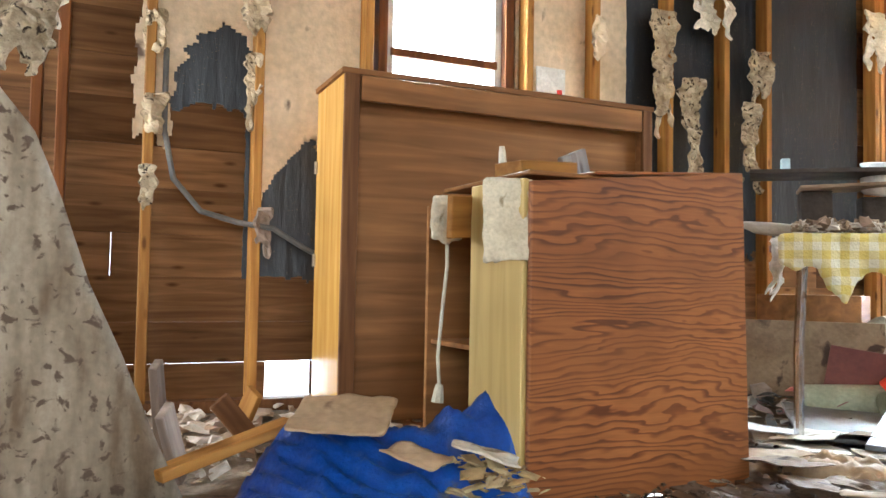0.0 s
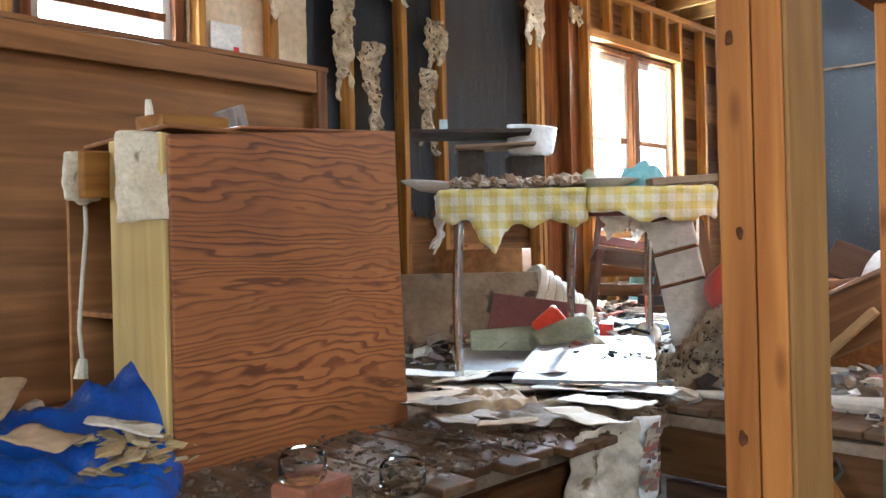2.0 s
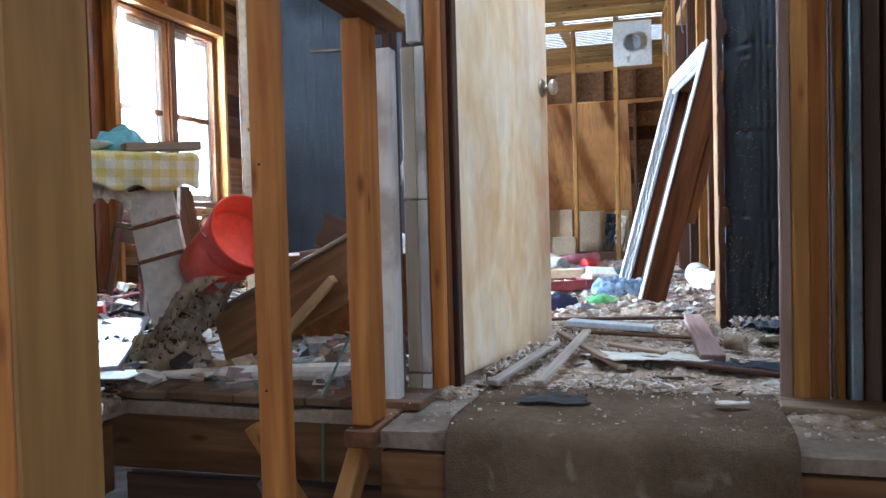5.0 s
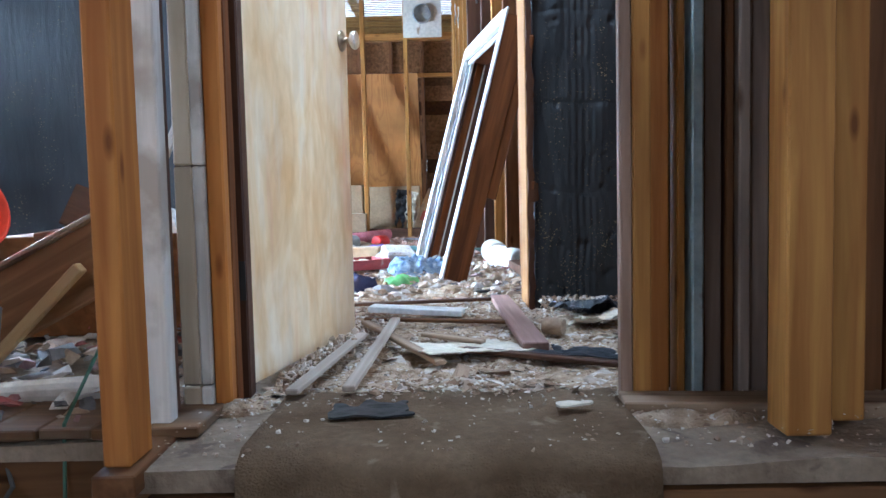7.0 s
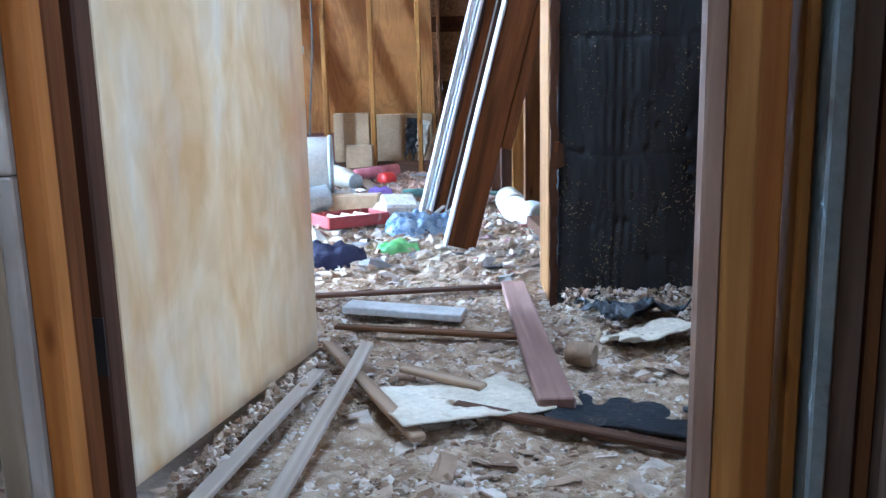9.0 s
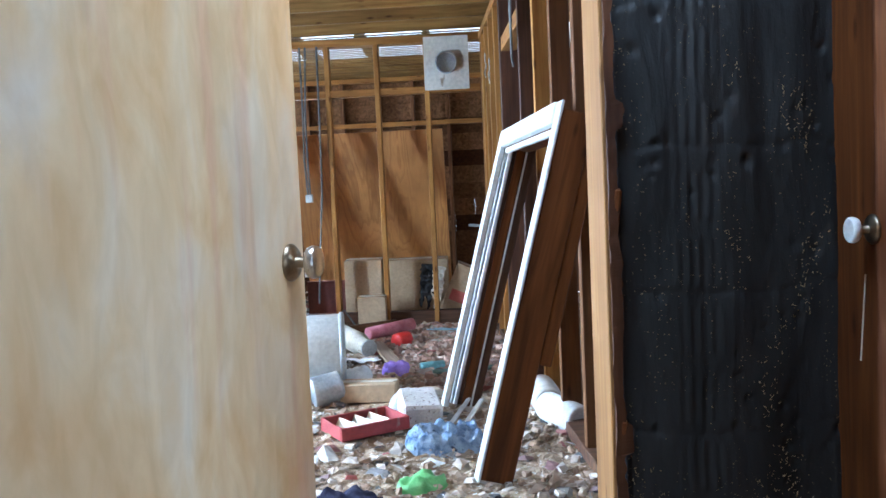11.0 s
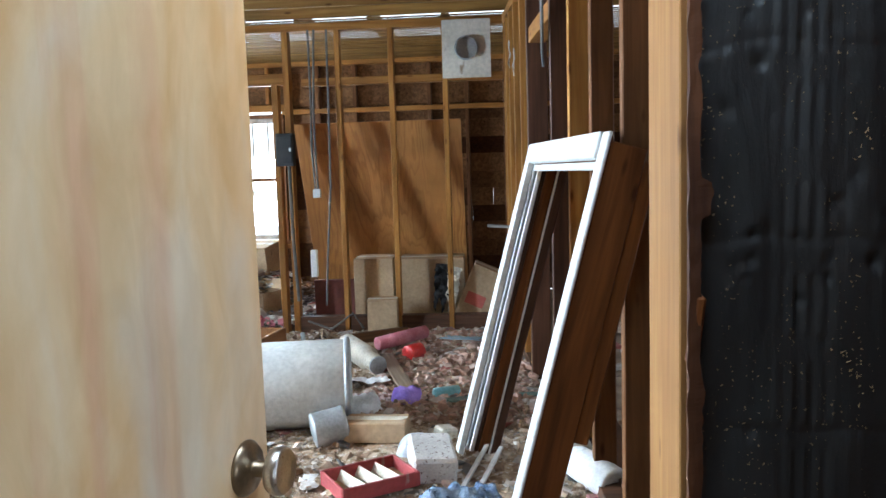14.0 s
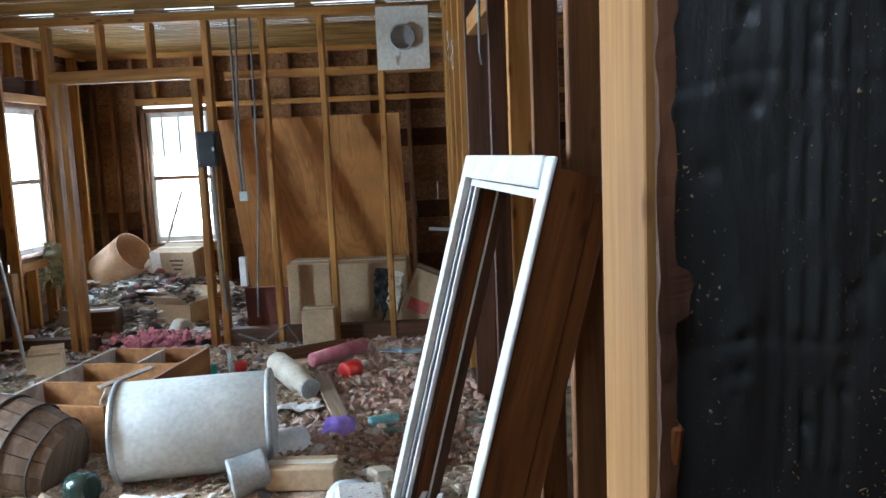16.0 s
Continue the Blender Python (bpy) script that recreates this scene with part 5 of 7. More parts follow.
def on_table(name, at, rot=(0, 0, 0), label="", category=""):
    m = pose(-1.70, 2.18, 0, 0, 0, 50) @ Vector(at)
    return thing(name, tuple(m), (rot[0], rot[1], rot[2] + 50), label, category)


m_tab = pose(-1.70, 2.18, 0, 0, 0, 50)


def cloth_keep(u, v):
    tip = 0.44 + 0.5 * max(0, u - 0.02) * (u < 0.3) + 0.10 * (u >= 0.3)
    tip += 0.46 * max(0, 1 - abs(u - 0.36) * 7)
    return v < tip + 0.05 * math.sin(u * 23)


cl = thing("tablecloth", tuple(m_tab @ Vector((0, 0, 0.735))), (0, 0, 50), "yellow and white gingham tablecloth, torn and hanging", "tablecloth")
part("drop", rag_bm(0.56, 0.24, 71, cell=0.018, crumple=0.025, ragged=0.12, thick=0.003, keep=cloth_keep), GINGHAM, cl, "", pose(0.24, -0.012, 0.005), True)
part("drop", rag_bm(0.50, 0.17, 72, cell=0.018, crumple=0.02, ragged=0.2, thick=0.003, keep=lambda u, v: v < 0.62 + 0.3 * u - 0.3 * abs(u - 0.45) + 0.06 * math.sin(u * 19)), GINGHAM, cl, "", pose(0.76, -0.006, 0.005), True)
bm = rag_bm(1.0, 0.6, 73, cell=0.04, crumple=0.008, ragged=0.0, thick=0.003)
part("top", bm, GINGHAM, cl, "", pose(0.5, 0.02, 0.006, 90, 0, 0), True)
rag("white_cloth", 0.22, 0.30, tuple(m_tab @ Vector((-0.03, 0.18, 0.74))), (0, 0, -40), WHITEP, 74, "white cloth hanging off the table end", "cloth", crumple=0.05, ragged=0.35)
chips("table_rubble", 420, lambda r: tuple(m_tab @ Vector((r.uniform(0.02, 0.52), abs(r.gauss(0.02, 0.08)), 0.745 + r.uniform(0, 0.03)))), (0.008, 0.03), CHIPS, 8, "plaster crumbs lying on the tablecloth", flat=0.7)
tr = on_table("oven_rack", (0.0, 0.0, 0.0), (0, 0, 0), "thin dark rack and boards stacked on the table", "rack")
rack = box("rack", (0.44, 0.24, 0.007), (0.10, 0.09, 0.950), RACK, tr, (0, 1, -6))
box("rim", (0.44, 0.010, 0.016), (0, -0.12, 0.0), RACK, rack)
box("board", (0.30, 0.18, 0.012), (0.19, 0.10, 0.905), GREY_X, tr, (0, -1.5, -4))
box("block", (0.10, 0.10, 0.15), (0.10, 0.15, 0.822), RACK, tr)
box("block", (0.14, 0.10, 0.13), (0.32, 0.18, 0.812), RACK, tr)
box("upright", (0.03, 0.03, 0.06), (0.0, 0.12, 0.985), BLUEGREY, tr)
pot = on_table("enamel_pot", (0.335, 0.15, 0.882), (4, 5, 0), "round white enamel pot with rusty chips", "pot")
part("bowl", lathe_bm([(0.0, 0.0), (0.075, 0.0), (0.088, 0.012), (0.092, 0.05), (0.094, 0.098), (0.099, 0.103), (0.097, 0.107), (0.089, 0.103), (0.084, 0.02), (0.0, 0.01)]), ENAMEL, pot, "", None, True)
pl = on_table("plate", (0.60, 0.12, 0.745), (0, 0, 0), "white plate on the table edge", "plate")
part("dish", lathe_bm([(0.0, 0.0), (0.08, 0.0), (0.14, 0.025), (0.15, 0.03), (0.138, 0.03), (0.08, 0.008), (0.0, 0.008)]), ENAMEL, pl, "", None, True)
pl2 = copy_thing(pl, m_tab @ pose(-0.02, 0.22, 0.75, 0, 6, 0))
pot2 = on_table("pot_lid", (0.12, 0.4, 0.745), (0, 0, 0), "white enamel lid on the table", "lid")
part("dome", lathe_bm([(0.0, 0.05), (0.03, 0.05), (0.09, 0.04), (0.12, 0.015), (0.12, 0.0)]), ENAMEL, pot2, "", None, True)
heap("plastic_bag", 0.20, 0.18, 0.13, tuple(m_tab @ Vector((0.80, 0.20, 0.74))), TEAL, 33, "teal plastic bag on the table", "bag", 20, cell=0.012, rough=0.02, freq=18, fold=0.025)
heap("green_cloth", 0.16, 0.10, 0.08, tuple(m_tab @ Vector((0.62, 0.36, 0.76))), SAGE, 34, "dark green cloth on the table", "cloth")
tagged(box("wood_offcut", (0.26, 0.07, 0.03), tuple(m_tab @ Vector((0.90, 0.06, 0.765))), GREY_X, None, (0, -3, 52)), "grey offcut of board on the table end", "board")
rag("paper_bag", 0.30, 0.17, tuple(m_tab @ Vector((0.72, 0.10, 0.70))), (0, 0, 50), PAPER, 76, "pale sheet hanging below the tabletop", "paper", crumple=0.04)

# under and round the table
sheet = tagged(box("white_sheet", (0.49, 0.88, 0.018), (-1.485, 2.745, 0.085), LIGHTTILE, None, (3.5, 0, 31)), "white laminated sheet tipped on the rubbish", "sheet")
tagged(box("white_sheet", (0.46, 0.60, 0.014), (-1.80, 2.62, 0.05), mottled("greyed_board_sheet", (0.15, 0.145, 0.14), (0.26, 0.25, 0.24), 5, 0.6, 0, 0.1, (0.08, 0.06, 0.045), 0.62, 12), None, (3, 2, 48)), "second greyed sheet half under the first", "sheet")
chips("sheet_crumbs", 60, lambda r: (-1.35 + r.gauss(0, 0.16), 2.85 + r.gauss(0, 0.16), 0.097), (0.006, 0.022), IRON, 12, "dark crumbs on the white sheet", flat=0.5)
tagged(part("drawer_knob_bar", tube_bm([(-1.66, 3.2, 0.13), (-1.6, 3.22, 0.15), (-1.52, 3.24, 0.13)], 0.008), IRON), "black wire handle on the white sheet", "handle")
tagged(box("crate_board", (0.80, 0.02, 0.34), (-2.35, 2.86, 0.24), CARDDARK, None, (-14, 0, 42)), "stained brown cardboard sheet propped under the table", "cardboard")
tagged(box("crate", (0.5, 0.3, 0.5), (-2.75, 3.5, 0.27), CASE, None, (0, 0, 30)), "old brown wooden crate against the wall", "crate")
tagged(box("maroon_board", (0.44, 0.02, 0.22), (-1.98, 3.02, 0.18), MAROON, None, (-25, 8, 36)), "maroon board leaning among the rubbish", "board")


def roll(name, p, q, r, mat, label, category, group=""):
    d = Vector(q) - Vector(p)
    bm = lathe_bm([(0.0, 0.0), (r * 0.85, 0.0), (r, r * 0.12), (r * 1.02, d.length * 0.5), (r, d.length - r * 0.12), (r * 0.85, d.length), (r * 0.6, d.length - 0.01), (0.0, d.length - 0.012)], 20)
    ob = part(name, bm, mat, None, label, Matrix.Translation(p) @ d.to_track_quat('Z', 'Y').to_matrix().to_4x4(), True)
    return tagged(ob, "", category, group)


roll("cloth_roll", (-2.12, 2.72, 0.09), (-1.86, 2.98, 0.11), 0.065, SAGE, "sage green roll of cloth on the floor", "roll")
roll("cloth_roll", (-1.83, 2.82, 0.09), (-1.72, 3.05, 0.17), 0.065, SAGE, "sage green roll tipped on the rubbish", "roll")
roll("orange_pot", (-1.90, 2.95, 0.12), (-1.82, 3.02, 0.21), 0.075, ORANGE, "small orange plastic pot under the table", "pot")
tagged(box("red_carton", (0.06, 0.06, 0.07), (-1.72, 3.20, 0.14), BRIGHTRED, None, (10, 0, 30)), "small bright red carton behind the rolls", "carton")
bk = thing("basket", (-2.05, 3.42, 0.10), (0, -62, 60), "cream ribbed basket lying on its side", "basket")
for k in range(7):
    part("hoop", lathe_bm([(0.15 + 0.008 * k, 0.05 * k), (0.165 + 0.008 * k, 0.05 * k + 0.02), (0.15 + 0.008 * k, 0.05 * k + 0.042)], 22), PAPER, bk, "", None, True)
roll("tin", (-1.62, 3.34, 0.08), (-1.56, 3.30, 0.13), 0.06, BRASS, "round brown tin on its side", "tin")
ch = thing("wooden_chair", (-2.55, 4.55, 0.0), (-12, 10, 40), "dark battered chair tipped below the window", "chair")
for x in (-0.19, 0.19):
    box("leg", (0.04, 0.04, 0.44), (x, -0.18, 0.22), DARK_Z, ch)
    box("back_post", (0.04, 0.04, 0.86), (x, 0.2, 0.43), DARK_Z, ch)
box("seat", (0.44, 0.42, 0.03), (0, 0, 0.45), DARK_X, ch)
for z in (0.6, 0.72, 0.83):
    box("slat", (0.36, 0.02, 0.06), (0, 0.2, z), MAROON, ch)
mc = thing("sewing_machine", (-2.25, 4.75, 0.05), (0, 0, 60), "black iron machine with a wheel among rubbish", "machine")
box("bed", (0.42, 0.2, 0.06), (0, 0, 0.12), IRON, mc)
box("arm", (0.34, 0.08, 0.08), (0, 0, 0.34), IRON, mc)
box("column", (0.09, 0.1, 0.24), (0.15, 0, 0.23), IRON, mc)
part("wheel", lathe_bm([(0.03, 0.0), (0.08, 0.0), (0.085, 0.012), (0.08, 0.024), (0.03, 0.024)], 24), IRON, mc, "", pose(0.2, 0, 0.3, 0, 90, 0), True)
box("base", (0.46, 0.24, 0.1), (0, 0, 0.04), DARK_X, mc)
cr = thing("slatted_crate", (-2.8, 5.2, 0.0), (0, 0, 12), "old slatted wooden crate below the window", "crate")
for z in (0.06, 0.2, 0.34):
    for s in (-1, 1):
        box("slat", (0.46, 0.015, 0.09), (0, s * 0.17, z), JOIST_X, cr)
        box("slat", (0.015, 0.32, 0.09), (s * 0.225, 0, z), JOIST_Y, cr)
box("base", (0.45, 0.32, 0.015), (0, 0, 0.012), JOIST_X, cr)
rag("white_cloth", 0.18, 0.3, (-2.42, 4.62, 0.80), (0, 0, 30), WHITEP, 81, "white rag hung over the tipped chair", "cloth", crumple=0.06)
roll("dark_pot", (-2.74, 5.16, 0.03), (-2.72, 5.18, 0.46), 0.10, TEAL, "tall dark green pot standing in the crate", "pot")
chips("kitchen_litter", 1500, litter_at(-2.9, -0.2, 2.45, 4.15, 0.0, 0.04), (0.01, 0.07), TRASH, 9, "torn paper, plaster and scraps on the kitchen floor", flat=0.35)
chips("pale_papers", 240, litter_at(-2.7, -1.3, 3.15, 4.9, 0.03, 0.07), (0.02, 0.09), WHITEP, 11, "white papers and packets below the windows", "paper", 0.10)
chips("kitchen_litter", 500, litter_at(-2.9, -1.55, 2.6, 5.2, 0.02, 0.10), (0.02, 0.10), TRASH, 10, "heaped litter below the windows", flat=0.3)
for i, (x, y, z, w, d, rz, mt) in enumerate(((-1.2, 2.25, 0.035, 0.30, 0.2, 30, WHITEP), (-1.45, 2.1, 0.03, 0.24, 0.3, 70, PAPER), (-1.05, 2.36, 0.04, 0.24, 0.16, 15, WHITEP), (-1.6, 2.3, 0.04, 0.3, 0.2, 120, PAPER), (-1.9, 3.7, 0.10, 0.36, 0.22, 20, WHITEP), (-1.7, 3.95, 0.10, 0.3, 0.2, 60, WHITEP), (-2.0, 4.1, 0.1, 0.3, 0.24, 0, WHITEP), (-1.75, 2.1, 0.05, 0.2, 0.25, 40, WHITEP))):
    rag("paper_sheet", w, d, (x, y, z + 0.02), (86, 3, rz), mt, 90 + i, "loose sheet of paper lying in the litter", "paper", None, "loose papers", crumple=0.012, ragged=0.2, thick=0.002)
for i, (x, y) in enumerate(((-1.75, 3.78), (-1.95, 3.9))):
    heap("blue_wrapper", 0.16, 0.12, 0.05, (x, y, 0.09), TARP, 35 + i, "scrap of blue plastic in the litter", "wrapper", 30 * i, cell=0.02)
heap("brown_paper", 0.34, 0.26, 0.07, (-1.33, 1.97, 0.0), CARD, 37, "crumpled brown wrapping paper on the floor", "paper", 40, cell=0.012, rough=0.02, freq=18, fold=0.025)
heap("matted_felt", 0.8, 0.30, 0.015, (-1.15, 2.05, 0.0), CARDDARK, 38, "flattened matted felt along the floor edge", "felt", 60, cell=0.012, rough=0.012, freq=22, fold=0.02)
news = rag("newspaper", 0.30, 0.30, (-0.895, 1.97, 0.03), (0, 0, 86), PAPER, 43, "crumpled newspaper hanging over the floor edge", "newspaper", crumple=0.05, ragged=0.2)
rag("magazine", 0.12, 0.26, (-0.885, 2.16, 0.03), (0, 6, 80), WHITEP, 44, "magazine with a coloured picture hanging over the edge", "magazine", crumple=0.02, ragged=0.1)
PRINT = chips_mat("muted_print", [(0, (0.12, 0.16, 0.09)), (0.3, (0.34, 0.10, 0.08)), (0.55, (0.16, 0.14, 0.13)), (0.8, (0.40, 0.34, 0.25))])
bm = bmesh.new()
rr = random.Random(8)
for k in range(60):
    w = rr.uniform(0.006, 0.018)
    x, z = rr.uniform(-0.03, 0.03), -0.03 - rr.random() * 0.18
    y = -0.026 - 0.0005 * k / 60
    bm.faces.new([bm.verts.new(c) for c in ((x - w, y, z), (x + w * rr.uniform(0.5, 1), y, z), (x + w, y, z + w * 1.3), (x - w * 0.6, y, z + w))])
solid(bm, geom=bm.faces[:], thickness=0.001)
tagged(part("picture", bm, PRINT, bpy.data.objects["magazine"]), "faded coloured picture", kind="stuff")
for i, (x, y, w, d, rz, mt) in enumerate(((-1.12, 1.80, 0.24, 0.18, 20, CARDDARK), (-1.00, 1.92, 0.20, 0.14, -15, CARD), (-1.28, 2.20, 0.26, 0.20, 50, CARDDARK), (-1.02, 2.10, 0.26, 0.18, 10, PAPER), (-1.16, 2.34, 0.28, 0.18, 35, CARD),
                                          (-1.42, 1.86, 0.22, 0.18, 70, CARD), (-1.20, 1.62, 0.18, 0.12, -30, CARDDARK), (-1.50, 2.34, 0.30, 0.22, 15, CARDDARK), (-0.98, 1.66, 0.16, 0.10, 40, CARD), (-1.34, 1.70, 0.20, 0.16, 5, CARDDARK))):
    rag("torn_sheet", w, d, (x, y, 0.045 + 0.004 * i), (86, 4 - i, rz), mt, 170 + i, "torn paper or card lying in the dirt at the floor edge", "paper", None, "torn sheets at the floor edge", crumple=0.010, ragged=0.24, thick=0.0015)
jar = thing("glass_jar", (-1.02, 1.075, 0.062), label="clear glass jar on a piece of brick", category="jar")
part("glass", lathe_bm([(0.0, 0.0), (0.045, 0.0), (0.05, 0.012), (0.05, 0.05), (0.04, 0.06), (0.037, 0.06), (0.045, 0.045), (0.045, 0.012), (0.0, 0.008)], 24), JAR, jar, "", None, True)
tagged(box("brick_piece", (0.10, 0.14, 0.050), (-1.01, 1.09, 0.036), wood("red_brick", (0.26, 0.10, 0.06), (0.38, 0.16, 0.09), 'x', 0.9, False), None, (0, 0, 10), 0.006), "broken piece of red brick on the floor edge", "brick")
jar2 = copy_thing(jar, pose(-0.925, 1.262, 0.018))
tagged(jar2, "empty clear glass jar on the floor edge")

# drawers, bucket, overturned chair
PAIL_DULL = mottled("dull_orange_plastic", (0.48, 0.045, 0.02), (0.60, 0.085, 0.045), 4, 0.45, 0, 0.05, (0.5, 0.2, 0.14), 0.66, 9)
dr = thing("drawer_unit", (-1.09, 2.86, 0.12), (-9, -14, 12), "three cream drawers in a leaning unit with brown edges", "drawers")
box("carcass", (0.175, 0.15, 0.52), (0, 0.085, 0.26), BROWN_Z, dr)
for k, (z, h) in enumerate(((0.15, 0.22), (0.325, 0.115), (0.455, 0.115))):
    d = box("drawer_front", (0.17, 0.022, h), (0.004 * k, -0.004 - 0.010 * k, z), PLASTER, dr, (3 * k, 0, 1.5 * k))
    box("drawer_lip", (0.176, 0.036, 0.010), (0, -0.008, h / 2 + 0.006), BROWN_Z, d)
BMOUTH, BAXIS = Vector((-0.735, 2.74, 0.462)), Vector((0.80, -0.42, 0.42)).normalized()
bu = thing("bucket", tuple(BMOUTH - BAXIS * 0.30), tuple(math.degrees(c) for c in BAXIS.to_track_quat('Z', 'Y').to_euler()), "orange-red plastic bucket tipped over, its mouth turned upward", "bucket")
# Duller body, brighter band at the mouth: the sky-lit inside painted as colour.
part("pail", lathe_bm([(0.0, 0.0), (0.094, 0.0), (0.098, 0.004), (0.114, 0.215), (0.108, 0.215), (0.093, 0.008), (0.0, 0.008)], 40), PAIL_DULL, bu, "duller lower body", None, True)
part("rim_band", lathe_bm([(0.115, 0.212), (0.119, 0.214), (0.125, 0.292), (0.129, 0.294), (0.129, 0.302), (0.122, 0.302), (0.113, 0.217), (0.108, 0.213)], 40), ORANGE, bu, "brighter orange-red band, the sky-lit inside put into colour", None, True)
part("handle", tube_bm([(0.127 * math.cos(a), 0.127 * math.sin(a), 0.262 - 0.10 * math.sin(a)) for a in [math.pi * k / 16 for k in range(17)]], 0.003, 6), CHROME, bu, "thin wire bail")

CARDWOOD = wood("old_veneer_board", (0.17, 0.085, 0.035), (0.30, 0.165, 0.075), 'x', 0.7, False)
PALE_BAR = wood("bare_pale_bar", (0.34, 0.22, 0.10), (0.50, 0.35, 0.18), 'x', 0.7, False)
sofa = thing("broken_chair", (-0.72, 2.98, 0.02), (0, 0, -8), "overturned wooden chair back with torn stuffing", "chair")
box("back_panel", (0.60, 0.022, 0.20), (0.06, -0.10, 0.195), CARDWOOD, sofa, (-14, -27, 4))
# Paler strip along the panel's top: light on the edge put into colour.
box("top_edge", (0.60, 0.05, 0.016), (0.04, -0.085, 0.292), GREY_X, sofa, (-10, -26, 4), label="upper edge, light on it set in a paler colour")
box("frame_bar", (0.42, 0.03, 0.028), (0.13, -0.17, 0.14), PALE_BAR, sofa, (0, -44, 4), label="bare pale bar")
box("frame_bar", (0.30, 0.035, 0.022), (0.20, 0.02, 0.375), GREY_X, sofa, (0, -8, 10))
part("tin_corner", rag_bm(0.05, 0.11, 58, cell=0.012, crumple=0.01, ragged=0.0), GREYMETAL, sofa, "bent bright tin corner", pose(-0.06, -0.20, 0.345, -20, 40, 0))
part("stuffing", heap_bm(0.40, 0.13, 0.085, 55, cell=0.011, rough=0.05, freq=26, fold=0.03), FLUFF, sofa, "matted grey stuffing", pose(-0.20, -0.24, 0.19, -30, -44, 6))
part("stuffing", heap_bm(0.34, 0.24, 0.15, 56, cell=0.011, rough=0.06, freq=24, fold=0.03), FLUFF, sofa, "matted grey stuffing", pose(-0.40, -0.20, -0.01, 0, 0, 20))
heap("foam_scrap", 0.34, 0.18, 0.12, (-0.64, 3.66, 0.345), WHITEP, 57, "white crumbling foam on the overturned chair", "foam", 0, rough=0.06, freq=18)
tagged(box("dark_board", (0.20, 0.03, 0.15), (-0.80, 3.62, 0.42), DARK_X, None, (-10, 24, 20)), "dark broken board sticking up behind the chair", "board")
tagged(box("white_strip", (0.03, 0.02, 0.5), (-0.62, 3.72, 0.55), WHITE_Z, None, (0, 24, 0)), "white painted strip of trim leaning on the wall", "trim")
tagged(box("crate", (0.7, 0.4, 0.34), (-0.80, 3.72, 0.18), CASE, None, (0, 0, 6)), "dark wooden crate behind the overturned chair", "crate")
tagged(part("white_pipe", tube_bm([(-0.94, 2.56, 0.03), (-0.72, 2.60, 0.034), (-0.36, 2.66, 0.036)], 0.012, 12, 0.03), PLASTER), "off-white tapered roll lying on the floor edge", "roll")
tagged(part("cable", tube_bm([(-0.62, 2.7, 0.22), (-0.58, 2.6, 0.10), (-0.5, 2.45, 0.02), (-0.44, 2.4, -0.1), (-0.52, 2.38, -0.22), (-0.44, 2.36, -0.34)], 0.005), WIRE), "thin grey wire hanging over the floor edge", "wire")
tagged(part("cable", tube_bm([(-0.35, 2.75, 0.4), (-0.33, 2.65, 0.2), (-0.34, 2.42, 0.02), (-0.33, 2.38, -0.2)], 0.004), mottled("green_wire", (0.04, 0.10, 0.06), (0.06, 0.14, 0.09), 5, 0.5)), "thin green wire hanging by the studs", "wire")

# ---- passage: doors ----
dm = pose(-0.050, 2.732, 0.0, 0, 0, math.degrees(math.atan2(0.732, 0.150)))
door = new("door_1")
door.matrix_basis = dm
tagged(door, "flush birch door standing open, its finish faded and streaked", "door", kind="structure")
box("door_leaf", (0.745, 0.035, 2.02), (0.3725, 0.0, 1.03), DOORSKIN, door, bev=0.002)
ROSE = [(0.0, 0.0), (0.033, 0.0), (0.033, 0.003), (0.028, 0.009), (0.012, 0.012), (0.0095, 0.014), (0.0095, 0.030)]
KNOB = [(0.0095, 0.028), (0.014, 0.030), (0.026, 0.036), (0.029, 0.043), (0.028, 0.050), (0.025, 0.053), (0.0235, 0.0525), (0.0, 0.055)]
for side in (-1, 1):
    m_k = pose(0.690, side * 0.0175, 0.955, -90 * side, 0, 0)
    rose = part("rose_plate", lathe_bm(ROSE, 32), BRASS, door, "tarnished brass rose", m_k, True)
    part("door_knob", lathe_bm(KNOB, 32), NICKEL, rose, "worn bright metal knob", None, True)
box("latch_plate", (0.003, 0.022, 0.06), (0.7455, 0, 0.965), BRASS, door, bev=0)
for z in (0.3, 1.75):
    part("hinge", tube_bm([(0.0, 0.022, z), (0.0, 0.022, z + 0.09)], 0.007), BRASS, door)

d2 = thing("door_2", (1.30, 4.0, 0.0), (0, 0, -90), "dark brown wooden door with a white knob", "door", kind="structure")
box("door_leaf", (0.62, 0.035, 2.02), (0.31, 0.0, 1.03), RED_Z, d2)
part("rose_plate", lathe_bm(ROSE, 24), BRASS, d2, "tarnished rose", pose(0.21, -0.0175, 0.95, 90, 0, 0), True)
part("door_knob", lathe_bm(KNOB, 24), ENAMEL, d2, "white porcelain knob", pose(0.21, -0.0175, 0.95, 90, 0, 0), True)
box("strike_scratch", (0.004, 0.002, 0.2), (0.16, -0.0185, 0.75), PAPER, d2, (0, 8, 0), 0)

# ---- passage floor: laths, boards, plaster ----


def lath(name, p, q, w, h, mat, label, group="laths on the passage floor"):
    a, c = Vector(p), Vector(q)
    d = c - a
    rz, ry = math.degrees(math.atan2(d.y, d.x)), -math.degrees(math.atan2(d.z, math.hypot(d.x, d.y)))
    mid = (a + c) / 2
    return tagged(box(name, (d.length, w, h), tuple(mid), mat, None, (0, ry, rz), 0.003), label, "lath", group)


